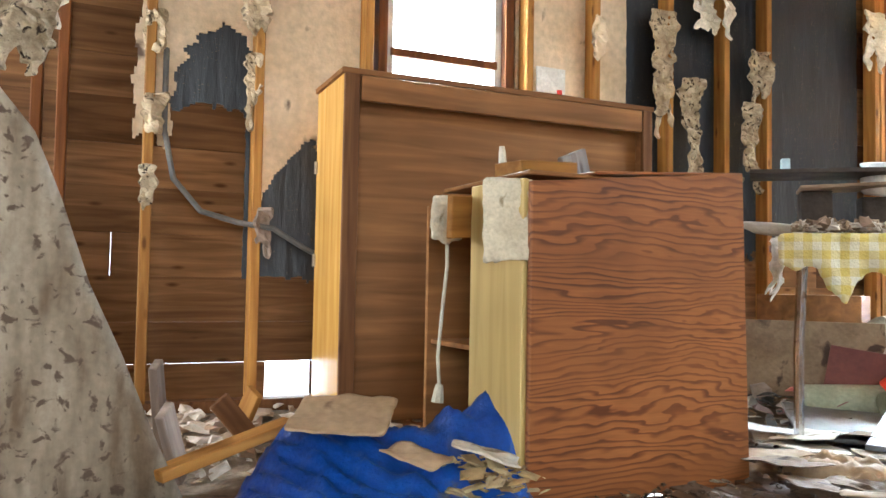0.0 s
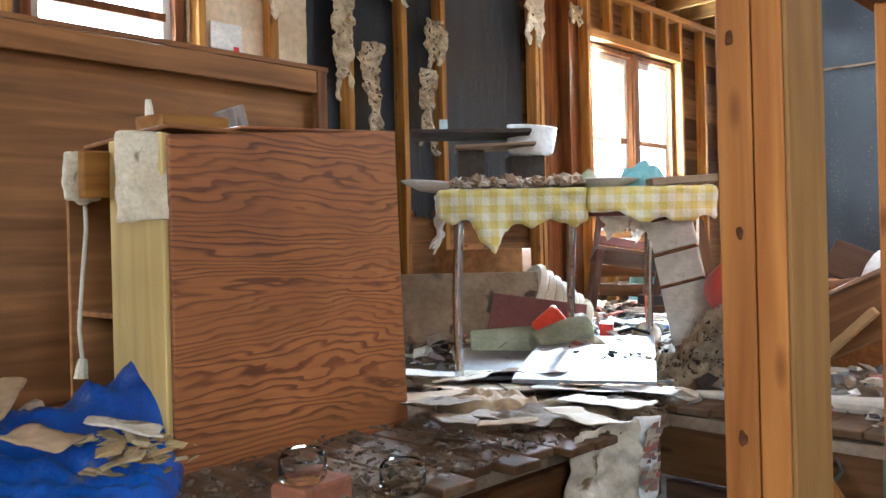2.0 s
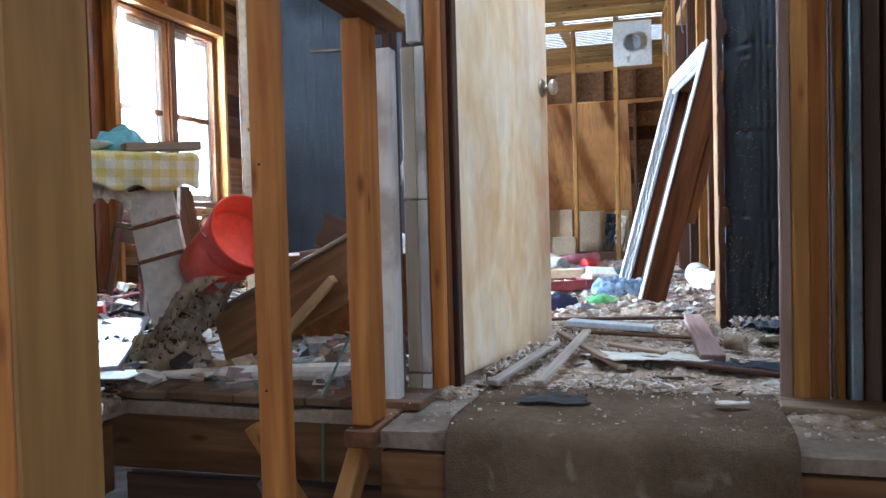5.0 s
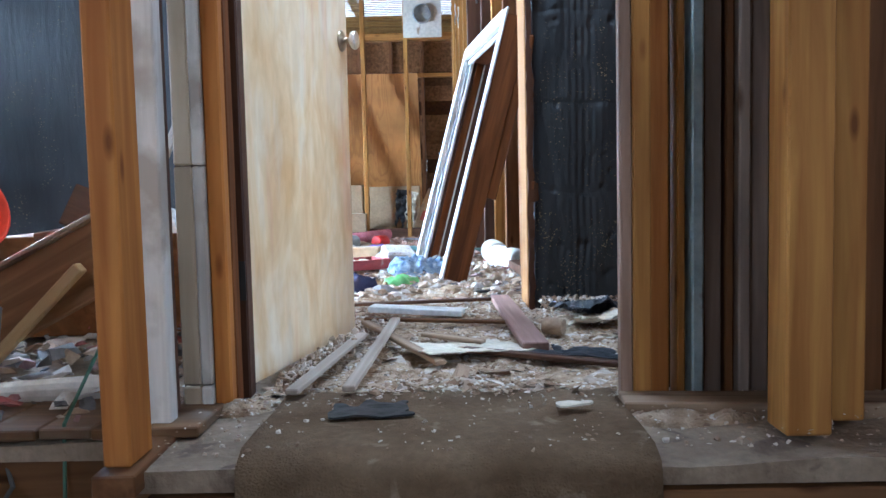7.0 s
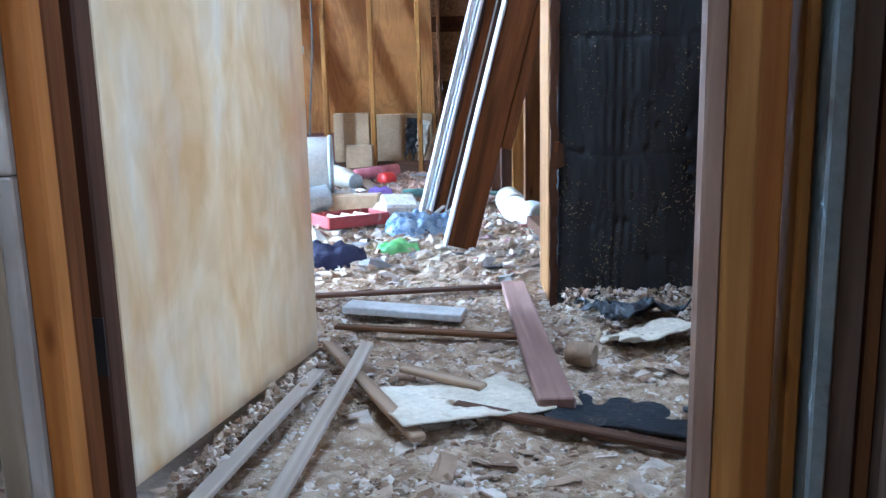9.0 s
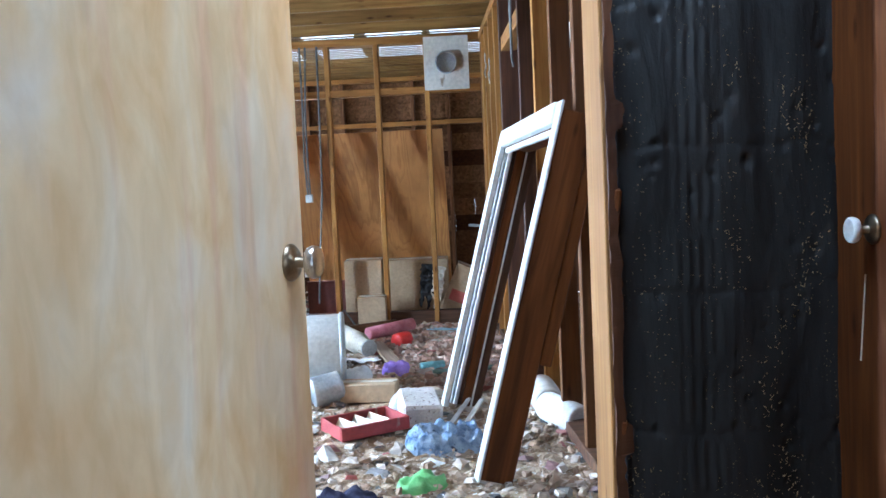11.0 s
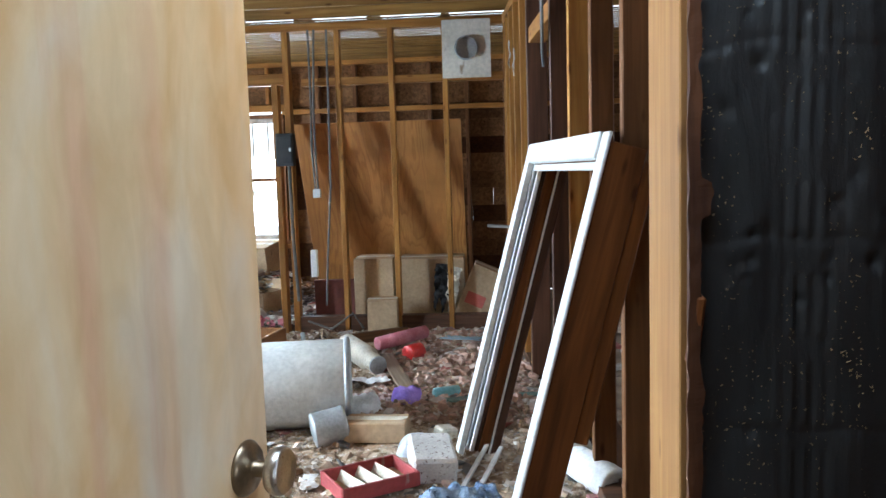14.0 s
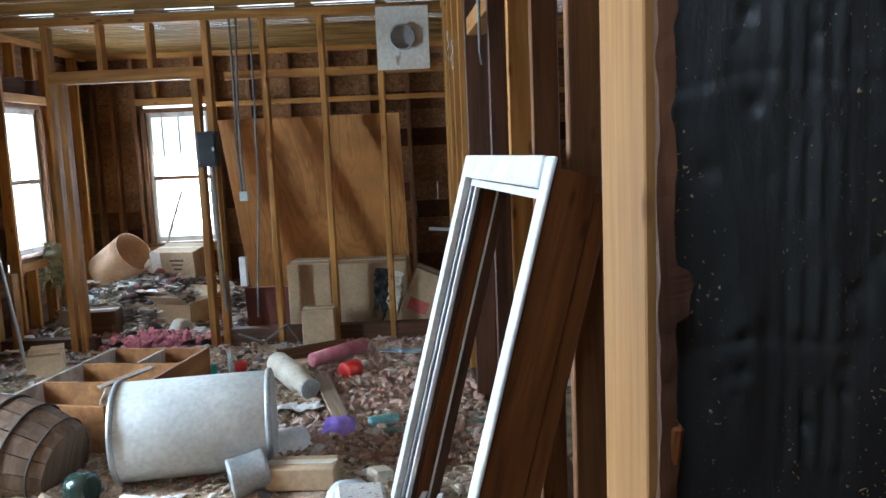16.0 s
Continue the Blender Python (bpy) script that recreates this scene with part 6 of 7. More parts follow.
lath("lath", (0.262, 3.32, 0.075), (0.205, 2.62, 0.03), 0.030, 0.014, PALE_X, "pale sawn lath lying in plaster dust")
lath("lath", (0.16, 3.37, 0.06), (0.41, 2.90, 0.025), 0.030, 0.014, GREY_X, "brown lath crossing another lath")
lath("lath", (0.17, 3.20, 0.05), (0.08, 2.60, 0.03), 0.032, 0.014, PALE_X, "grey lath beside the open door")
lath("board", (0.635, 4.12, 0.03), (0.672, 3.04, 0.035), 0.075, 0.024, wood("rosy_brown_board", (0.20, 0.12, 0.10), (0.36, 0.24, 0.20), 'x', 0.7, False), "rosy brown board lying on the plaster rubble")
lath("lath", (0.47, 3.05, 0.03), (0.88, 2.86, 0.02), 0.03, 0.014, DARK_X, "dark moulding strip on the floor")
lath("lath", (0.13, 3.63, 0.03), (0.64, 3.53, 0.025), 0.03, 0.012, JOIST_X, "brown lath under the white board")
lath("lath", (-0.05, 3.98, 0.03), (0.66, 4.10, 0.03), 0.035, 0.012, DARK_X, "dark lath across the passage")
lath("white_board", (0.135, 3.79, 0.045), (0.48, 3.735, 0.03), 0.085, 0.022, FRAMEWHITE, "short white-painted board on the rubble")
lath("lath", (0.35, 3.25, 0.04), (0.53, 3.15, 0.03), 0.035, 0.012, GREY_X, "grey splinter of wood")
rag("tar_scrap", 0.42, 0.22, (0.82, 2.93, 0.02), (88, 2, -14), TAR, 101, "scrap of black tar paper on the floor", "scrap", crumple=0.012)
rag("plaster_sheet", 0.32, 0.26, (0.53, 2.97, 0.035), (87, 3, 24), PAPER, 102, "torn sheet of pale plaster paper", "paper", crumple=0.012, ragged=0.22, cell=0.008)
rag("tar_scrap", 0.34, 0.30, (1.00, 3.66, 0.06), (78, 5, 30), TAR, 103, "curled black tar paper on the rubble", "scrap", crumple=0.07, ragged=0.5)
rag("paper_scrap", 0.30, 0.28, (0.99, 3.44, 0.045), (82, -3, 14), PAPER, 104, "crumpled yellowed paper on the rubble", "paper", crumple=0.035, ragged=0.32, cell=0.008)
rag("felt_scrap", 0.20, 0.13, (0.28, 2.42, 0.02), (89, 0, 10), IRON, 105, "dark scrap of felt on the carpet", "scrap", crumple=0.008)
rag("paper_scrap", 0.10, 0.05, (0.70, 2.45, 0.03), (88, 0, 30), PAPER, 106, "small torn paper on the carpet", "paper", crumple=0.01)
roll("paper_cup", (0.73, 3.36, 0.04), (0.79, 3.33, 0.038), 0.028, GREY_X, "grey paper cup lying in the rubble", "cup")
heap("navy_cloth", 0.26, 0.2, 0.08, (-0.05, 4.62, 0.01), NAVY, 58, "dark navy cloth on the floor", "cloth", 10, cell=0.012, rough=0.02, freq=18, fold=0.025)


def hall_place(r):
    x, y = r.uniform(-0.05, 1.27), r.uniform(2.62, 4.3)
    line = -0.03 + (y - 2.72) * 0.19
    if y < 3.5 and x < line + 0.02:
        return None
    bare = 0.5 + noise.noise(Vector((x * 3.2, y * 3.2, 4)))
    if r.random() > -0.15 + 1.5 * bare:
        return None
    return x, y, 0.0 + 0.03 * max(0, bare - 0.4) * r.random()


chips("plaster_rubble", 24000, hall_place, (0.003, 0.0125), CHIPS, 14, "broken plaster and lath chips over the passage floor", flat=0.4)
chips("plaster_flakes", 2400, hall_place, (0.012, 0.042), CHIPS, 20, "flat flakes of plaster and torn paper over the passage floor", flat=0.10)
heap("dust_mound", 0.34, 0.16, 0.035, (0.955, 2.515, -0.012), RUBBLE, 91, "mound of plaster dust at the foot of the jamb", "dust", 8, cell=0.012, rough=0.015, freq=26)
heap("dust_mound", 0.52, 0.13, 0.055, (1.02, 3.90, -0.012), RUBBLE, 93, "bank of crumbled plaster below the tar paper", "dust", 2, cell=0.012, rough=0.02, freq=26)
heap("dust_mound", 0.20, 0.12, 0.035, (-0.02, 2.60, -0.012), RUBBLE, 92, "mound of plaster dust below the open door", "dust", 20, cell=0.012, rough=0.015, freq=26)
chips("plaster_rubble", 900, lambda r: ((-0.03 + (t := r.uniform(0, 0.78)) * 0.19) + 0.05 + abs(r.gauss(0, 0.03)), 2.72 + t, r.uniform(0, 0.05)), (0.003, 0.013), CHIPS, 15, "ridge of plaster crumbs along the open door", flat=0.8)
chips("plaster_rubble", 900, lambda r: (r.uniform(0.78, 1.27), 3.97 - abs(r.gauss(0, 0.05)), r.uniform(0, 0.05)), (0.003, 0.015), CHIPS, 16, "ridge of plaster crumbs below the tar paper", flat=0.8)
chips("threshold_dust", 500, lambda r: (r.uniform(-0.1, 1.5), 2.6 + r.gauss(0, 0.05), 0.005), (0.003, 0.010), CHIPS, 17, "dust and crumbs along the threshold", flat=0.6)
chips("step_crumbs", 700, lambda r: ((x := r.uniform(-0.1, 1.7)), 2.6 - 0.38 * r.random() ** (1.8 if 0.05 < x < 0.8 else 0.9), 0.014), (0.002, 0.0075), CHIPS, 18, "crumbs on the carpeted step", flat=0.5)
chips("earth_rubble", 500, litter_at(-0.9, 2.2, -2.0, 2.1, GROUND_Z, 0.03), (0.01, 0.06), TRASH, 19, "scraps of wood and rubbish on the earth", flat=0.4)

# ---- large room ----
fr = thing("window_frame", (0.295, 5.43, 0.03), (0, 0, 9.0), "white window frame with brown wooden backs, leaning", "frame")
lean = math.degrees(math.atan2(0.365, 1.36))
sub = Matrix.Rotation(radians(lean), 4, 'Y')


def frame_part(name, size, at, mat, label=""):
    o = box(name, size, at, mat, fr, (0, 0, 0), 0.004, label)
    o.matrix_basis = sub @ pose(*at)


H, W = 1.42, 1.10
frame_part("stile", (0.012, 0.07, H), (0.0, -W / 2, H / 2), FRAMEWHITE)
frame_part("jamb", (0.125, 0.03, H - 0.03), (0.069, -W / 2 + 0.0, H / 2 - 0.01), RED_Z, "brown wooden jamb")
frame_part("jamb_board", (0.05, 0.028, 0.9), (0.156, -W / 2 + 0.012, H / 2 + 0.20), RED_Z)
frame_part("stile", (0.03, 0.075, H), (0.0, W / 2, H / 2), FRAMEWHITE)
# Stepped far moulding; grey and dark strips put shade in its grooves into colour.
for x, t, y, mt in ((0.024, 0.016, -0.026, GREYMETAL), (0.043, 0.02, -0.034, FRAMEWHITE), (0.064, 0.02, -0.018, DARK_Z), (0.098, 0.046, -0.024, RED_Z), (0.126, 0.008, -0.03, FRAMEWHITE), (0.15, 0.04, -0.018, DARK_Z)):
    frame_part("moulding", (t, 0.03, H - 0.05), (x, W / 2 + y, H / 2), mt)
frame_part("head", (0.03, W - 0.075, 0.085), (0.0, 0, H - 0.042), FRAMEWHITE)
frame_part("head_moulding", (0.02, W - 0.10, 0.026), (0.024, 0, H - 0.10), FRAMEWHITE)
frame_part("head_jamb", (0.12, W - 0.06, 0.03), (0.075, 0, H - 0.07), RED_Z)

dd = thing("fibre_drum", (-1.05, 6.33, 0.23), (0, 90, 10), "pale grey fibre drum lying on its side", "drum")
part("shell", lathe_bm([(0.0, 0.0), (0.218, 0.0), (0.222, 0.012), (0.222, 0.68), (0.218, 0.69), (0.0, 0.69)], 40), DRUM, dd, "", None, True)
for z in (0.012, 0.672):
    part("rim", lathe_bm([(0.222, z - 0.012), (0.232, z - 0.008), (0.232, z + 0.012), (0.222, z + 0.016)], 40), GREYMETAL, dd, "metal rim", None, True)
kg = thing("barrel", (-1.78, 6.40, 0.24), (0, 106, -10), "old grey-brown wooden barrel lying on the rubbish", "barrel")
N_ST = 16
for k in range(N_ST):
    a0, a1 = math.tau * k / N_ST, math.tau * (k + 0.94) / N_ST
    bm = bmesh.new()
    rings = []
    for i in range(9):
        z = 0.52 * i / 8
        r = 0.175 + 0.05 * math.sin(math.pi * i / 8)
        rings.append([bm.verts.new((rr * math.cos(a), rr * math.sin(a), z)) for rr, a in ((r, a0), (r, a1), (r - 0.014, a1), (r - 0.014, a0))])
    for q, w in zip(rings, rings[1:]):
        for j in range(4):
            bm.faces.new((q[j], q[(j + 1) % 4], w[(j + 1) % 4], w[j]))
    bm.faces.new(rings[0][::-1])
    bm.faces.new(rings[-1])
    part("stave", bm, KEG, kg)
for z in (0.06, 0.2, 0.33, 0.46):
    r = 0.178 + 0.05 * math.sin(math.pi * z / 0.52)
    part("hoop", lathe_bm([(r, z - 0.006), (r + 0.003, z - 0.005), (r + 0.003, z + 0.005), (r, z + 0.006)], 32), RACK, kg, "dark iron hoop", None, True)
part("head", lathe_bm([(0.0, 0.49), (0.175, 0.49), (0.175, 0.505), (0.0, 0.505)], 24), KEG, kg)

sh = thing("shelf_carcass", (-1.45, 7.20, 0.02), (0, 0, -8), "brown wooden shelf carcass lying on its back", "shelf")
box("back_board", (0.62, 1.10, 0.012), (0, 0, 0.01), CASE, sh)
for x, mt in ((-0.31, WHITE_Z), (0.31, CASE)):
    box("side_board", (0.02, 1.12, 0.24), (x, 0, 0.13), mt, sh)
for y in (-0.55, -0.17, 0.2, 0.55):
    box("shelf_board", (0.60, 0.02, 0.235), (0, y, 0.13), CASE, sh, (0, 0, 3 * y))
box("divider", (0.02, 0.36, 0.22), (0.02, 0.38, 0.13), WHITE_Z, sh)
box("loose_slat", (0.06, 0.30, 0.012), (0.16, -0.12, 0.26), GREY_Z, sh, (10, 0, -40))
rag("white_cloth", 0.10, 0.26, (-1.32, 6.95, 0.25), (20, 10, 60), WHITEP, 111, "white rag hanging inside the shelf carcass", "cloth", crumple=0.05)

can = thing("paint_can", (-0.50, 6.12, 0.075), (0, 82, 24), "dull grey metal can lying on its side", "can")
part("can_body", lathe_bm([(0.0, 0.0), (0.085, 0.0), (0.088, 0.006), (0.086, 0.02), (0.086, 0.14), (0.089, 0.15), (0.084, 0.16), (0.0, 0.155)], 28), GREYMETAL, can, "", None, True)


def carton(name, size, at, rz, label, mat=CARD, open_top=False, tilt=(0, 0), flaps=0.5, group=""):
    """A cardboard box with walls and, where it is open, bent flaps."""
    t = thing(name, at, (tilt[0], tilt[1], rz), label, "box", group)
    sx, sy, sz = size
    if not open_top:
        box("carton_body", size, (0, 0, sz / 2), mat, t, bev=0.006)
        box("tape", (sx * 1.002, 0.05, 0.002), (0, 0, sz + 0.001), PAPER, t, bev=0)
    else:
        for s in (-1, 1):
            box("carton_side", (0.006, sy, sz), (s * (sx / 2 - 0.003), 0, sz / 2), mat, t, bev=0)
            box("carton_side", (sx - 0.014, 0.006, sz), (0, s * (sy / 2 - 0.003), sz / 2), mat, t, bev=0)
            f = box("flap", (sx * 0.98, sy * 0.45 * flaps, 0.005), (0, s * (sy / 2 + sy * 0.17 * flaps), sz + sy * 0.08 * flaps), mat, t, (s * 35, 0, 0), 0)
        box("carton_base", (sx - 0.014, sy - 0.014, 0.005), (0, 0, 0.004), mat, t, bev=0)
    return t


carton("shoe_box", (0.30, 0.15, 0.10), (-0.20, 6.18, 0.02), -2, "flat pale cardboard box on the litter", CARD)
bag = heap("plastic_jug", 0.22, 0.14, 0.12, (0.02, 6.02, 0.01), mottled("cloudy_plastic", (0.36, 0.38, 0.40), (0.5, 0.52, 0.53), 6, 0.4), 61, "cloudy grey plastic jug lying flat", "jug", 20, rough=0.01)
heap("white_bag", 0.36, 0.22, 0.12, (-0.82, 5.92, 0.0), WHITEP, 62, "white plastic bag with faint print", "bag", 10, cell=0.012, rough=0.02, freq=18, fold=0.025)
roll("jar", (-1.18, 6.12, 0.06), (-1.08, 6.10, 0.07), 0.07, mottled("dark_green_glass", (0.012, 0.022, 0.016), (0.025, 0.045, 0.034), 6, 0.2), "dark green glass jar on its side", "jar")
SPECK = mottled("speckled_box", (0.46, 0.42, 0.38), (0.60, 0.56, 0.51), 9, 0.8, 0, 0.3, (0.16, 0.10, 0.09), 0.60, 60)
tagged(box("speckled_block", (0.19, 0.26, 0.115), (0.10, 5.77, 0.075), SPECK, None, (8, 3, 12), 0.014), "speckled cream box tipped in the litter", "box")
tagged(box("paper_packet", (0.1, 0.08, 0.06), (0.13, 6.2, 0.04), PAPER, None, (5, 10, 40), 0.01), "small pale paper packet", "packet")
rb = thing("divided_box", (-0.14, 5.60, 0.025), (0, 0, 34), "shallow red box with pale dividers, open", "box")
for s in (-1, 1):
    box("box_side", (0.34, 0.012, 0.06), (0, s * 0.115, 0.03), RED, rb)
    box("box_side", (0.012, 0.218, 0.06), (s * 0.164, 0, 0.03), RED, rb)
box("box_base", (0.32, 0.22, 0.008), (0, 0, 0.004), CARD, rb)
for x in (-0.08, 0.0, 0.075):
    box("divider", (0.006, 0.215, 0.045), (x, 0, 0.03), PAPER, rb, (0, 28, 6))
heap("jeans", 0.38, 0.24, 0.06, (0.26, 5.36, 0.01), DENIM, 63, "crumpled faded blue jeans on the floor", "jeans", 10, cell=0.011, rough=0.03, freq=18, fold=0.035)
heap("plastic_sheet", 0.20, 0.14, 0.02, (0.18, 4.9, 0.005), mottled("green_netting", (0.10, 0.30, 0.08), (0.2, 0.45, 0.14), 14, 0.6), 64, "bright green netting scrap on the floor", "netting", 30, cell=0.015, rough=0.03, freq=30, fold=0.02)
roll("paper_roll", (0.70, 6.02, 0.09), (0.72, 5.72, 0.085), 0.075, PLASTER, "off-white paper roll against the wall plate", "roll")
roll("pipe_elbow", (0.71, 5.74, 0.075), (0.84, 5.50, 0.06), 0.07, WHITEP, "torn white tube with a dark inside", "tube")
for i in range(2):
    tagged(box("painted_strip", (0.02, 0.40, 0.012), (0.29 + 0.06 * i, 5.78 - 0.05 * i, 0.045), FRAMEWHITE, None, (6, 0, -14), 0.002), "white painted slat at the frame's foot", "slat", "white slats")
lath("dark_plank", (0.84, 6.6, 0.11), (0.94, 5.3, 0.06), 0.14, 0.03, DARK_X, "dark board lying along the wall plate", "boards along the wall")

tube_t = thing("cardboard_tube", (-0.66, 7.82, 0.12), (0, 0, -58), "cardboard tube with a dented tin end", "tube")
part("tube_body", lathe_bm([(0.0, 0.0), (0.075, 0.0), (0.078, 0.36), (0.06, 0.37), (0.058, 0.52), (0.0, 0.52)], 22), PAPER, tube_t, "", pose(0, 0, 0, 0, 94, 0), True)
part("tin_end", lathe_bm([(0.0, 0.522), (0.055, 0.522), (0.061, 0.535), (0.055, 0.54), (0.0, 0.53)], 22), GREYMETAL, tube_t, "dull tin end", pose(0, 0, 0, 0, 94, 0), True)
roll("pink_roll", (-0.48, 8.0, 0.08), (-0.16, 8.32, 0.10), 0.048, PINK, "rolled pink fabric on the litter", "roll")
roll("red_can", (-0.24, 7.80, 0.05), (-0.16, 7.9, 0.05), 0.06, BRIGHTRED, "bright red can lying in the litter", "can")
rag("poster", 0.55, 0.40, (0.06, 8.38, 0.03), (87, 0, -8), PAPER, 121, "faded printed sheet lying flat", "poster", crumple=0.015, ragged=0.1)
rag("blue_print", 0.36, 0.20, (0.10, 8.26, 0.045), (87, 0, -8), mottled("faded_blue_print", (0.20, 0.30, 0.36), (0.34, 0.44, 0.48), 8, 0.8), 122, "pale blue printed paper on the poster", "paper", crumple=0.01)
lath("grey_board", (-0.38, 7.75, 0.06), (-0.12, 6.88, 0.04), 0.09, 0.016, GREY_X, "grey board lying on the litter", "boards in the litter")
heap("purple_cloth", 0.18, 0.13, 0.06, (-0.13, 6.82, 0.03), PURPLE, 65, "small purple cloth on a board", "cloth", 20, cell=0.012, rough=0.02, freq=18, fold=0.025)
heap("white_cloth", 0.28, 0.22, 0.09, (-0.38, 6.66, 0.01), WHITEP, 66, "crumpled white cloth in the litter", "cloth", 20, cell=0.012, rough=0.02, freq=18, fold=0.025)
heap("green_paper", 0.16, 0.14, 0.05, (-0.52, 6.78, 0.01), mottled("pale_green_paper", (0.42, 0.52, 0.42), (0.56, 0.64, 0.55), 8, 0.8), 67, "pale green crumpled paper", "paper", 0, cell=0.018)
rag("paper_sheet", 0.34, 0.2, (-0.42, 7.1, 0.03), (86, 0, 20), WHITEP, 123, "white paper sheet in the litter", "paper", crumple=0.03)
roll("green_bottle", (0.02, 6.86, 0.04), (0.16, 6.92, 0.04), 0.034, TEAL, "green glass bottle in the litter", "bottle")
tagged(part("green_hose", tube_bm([(0.05, 6.74, 0.035), (0.30, 6.78, 0.04), (0.56, 6.83, 0.04), (0.70, 6.86, 0.035)], 0.016), mottled("dull_green_hose", (0.10, 0.16, 0.13), (0.16, 0.24, 0.20), 8, 0.5)), "length of dull green hose on the floor", "hose")
lath("angle_bracket", (-1.02, 8.0, 0.16), (-0.86, 7.5, 0.03), 0.03, 0.03, GREYMETAL, "grey metal angle bar in the litter", "boards in the litter")
lath("box_board", (-0.75, 8.2, 0.06), (-0.30, 8.38, 0.08), 0.03, 0.10, JOIST_X, "brown plank standing on its edge", "boards in the litter")
lath("box_board", (-0.80, 8.05, 0.04), (-0.45, 8.12, 0.05), 0.12, 0.02, CARD, "brown cardboard strip in the litter", "boards in the litter")
roll("teal_cup", (-1.16, 7.88, 0.06), (-1.08, 7.9, 0.06), 0.05, mottled("bright_teal", (0.02, 0.36, 0.38), (0.05, 0.48, 0.48), 5, 0.4), "bright teal plastic cup", "cup")
roll("red_tin", (-0.95, 8.0, 0.03), (-0.95, 8.0, 0.09), 0.04, BRIGHTRED, "small red tin standing in the litter", "tin")
heap("dark_bag", 0.26, 0.18, 0.09, (-0.86, 7.78, 0.01), IRON, 68, "dark plastic bag in the litter", "bag", 0, cell=0.012, rough=0.02, freq=18, fold=0.025)
chips("pink_insulation", 420, lambda r: (r.gauss(-1.80, 0.15), r.gauss(8.78, 0.09), 0.02 + r.uniform(0, 0.10)), (0.01, 0.035), PINK, 22, "heap of shredded pink insulation", "insulation", 0.8)
carton("small_box", (0.22, 0.2, 0.15), (-2.35, 8.2, 0.01), 20, "small open cardboard box", CARD, True)
carton("wooden_box", (0.34, 0.26, 0.26), (-2.42, 9.18, 0.0), 10, "brown box in the doorway", JOIST_X)
carton("open_carton", (0.34, 0.34, 0.26), (-1.80, 9.50, 0.0), -20, "open cardboard carton with bent flaps", CARD, True, (0, 0), 1.0)
roll("glass_jar_big", (-1.78, 9.18, 0.08), (-1.68, 9.12, 0.08), 0.08, PLASTER, "pale round jar lying by the carton", "jar")
carton("printed_carton", (0.44, 0.34, 0.28), (-2.02, 10.15, 0.36), -12, "cardboard carton with faint print, set on the heap", CARD, False, (8, 0))
for k in range(3):
    box("print_line", (0.14 - 0.03 * k, 0.002, 0.018), (0.05, -0.172, 0.20 - 0.04 * k), wood("ink%d" % k, (0.10, 0.07, 0.05), (0.14, 0.10, 0.07), 'x', 0.8, False), bpy.data.objects["printed_carton"], bev=0)
box("white_end", (0.10, 0.002, 0.27), (-0.16, -0.1725, 0.14), WHITEP, bpy.data.objects["printed_carton"], bev=0)
heap("debris_mound", 1.7, 1.5, 0.42, (-2.25, 10.05, 0.0), mottled("mixed_pale_rubbish", (0.10, 0.09, 0.085), (0.56, 0.54, 0.50), 16, 0.9, 0, 0.6, (0.12, 0.16, 0.24), 0.66, 12), 69, "heap of household rubbish below the windows", "rubbish", 0, cell=0.05, rough=0.08, freq=7)
ks = thing("keg", (-2.72, 10.1, 0.42), (0, 58, -20), "tan fibre keg lying on the rubbish", "keg")
part("shell", lathe_bm([(0.0, 0.0), (0.19, 0.0), (0.195, 0.01), (0.195, 0.40), (0.185, 0.40), (0.18, 0.02), (0.0, 0.02)], 32), mottled("orange_tan_fibre", (0.46, 0.27, 0.14), (0.60, 0.38, 0.22), 4, 0.7), ks, "", None, True)
rag("sage_sheet", 0.4, 0.6, (-2.95, 9.85, 0.75), (20, 10, 50), SAGE, 131, "pale green sheet slumped in the corner", "sheet", crumple=0.08)
jug = thing("plastic_jug_white", (-2.28, 10.12, 0.28), (0, 6, 20), "white plastic jug with a yellow label", "jug")
part("jug_body", lathe_bm([(0.0, 0.0), (0.10, 0.0), (0.11, 0.02), (0.11, 0.20), (0.08, 0.25), (0.03, 0.27), (0.03, 0.30), (0.0, 0.30)], 20), WHITEP, jug, "", None, True)
box("label", (0.005, 0.1, 0.14), (0.108, 0, 0.11), YELLOW, jug, bev=0)
tagged(part("broom_handle", tube_bm([(-2.35, 10.3, 0.30), (-2.18, 10.75, 1.15)], 0.014), WHITE_Z), "pale broom handle leaning in the window", "handle")
tagged(part("pole", tube_bm([(-2.55, 8.3, 0.05), (-3.02, 8.9, 0.85)], 0.012), GREYMETAL), "grey metal pole leaning on the wall", "pole")
carton("flat_box", (0.42, 0.3, 0.16), (-2.62, 9.5, 0.03), -12, "open shallow cardboard box", CARD, True, (0, 6), 0.6)
carton("flat_box", (0.30, 0.25, 0.12), (-2.35, 9.75, 0.12), 25, "small cardboard tray on the heap", CARD, True, (5, 0), 0.4)
def heap_place(r):
    x, y = r.uniform(-3.05, -1.3), r.uniform(8.95, 10.7)
    q = ((x + 2.25) / 0.85) ** 2 + ((y - 10.05) / 0.75) ** 2
    return x, y, 0.02 + (0.36 * (1 - q) ** 0.7 if q < 1 else 0) + 0.06 * r.random()


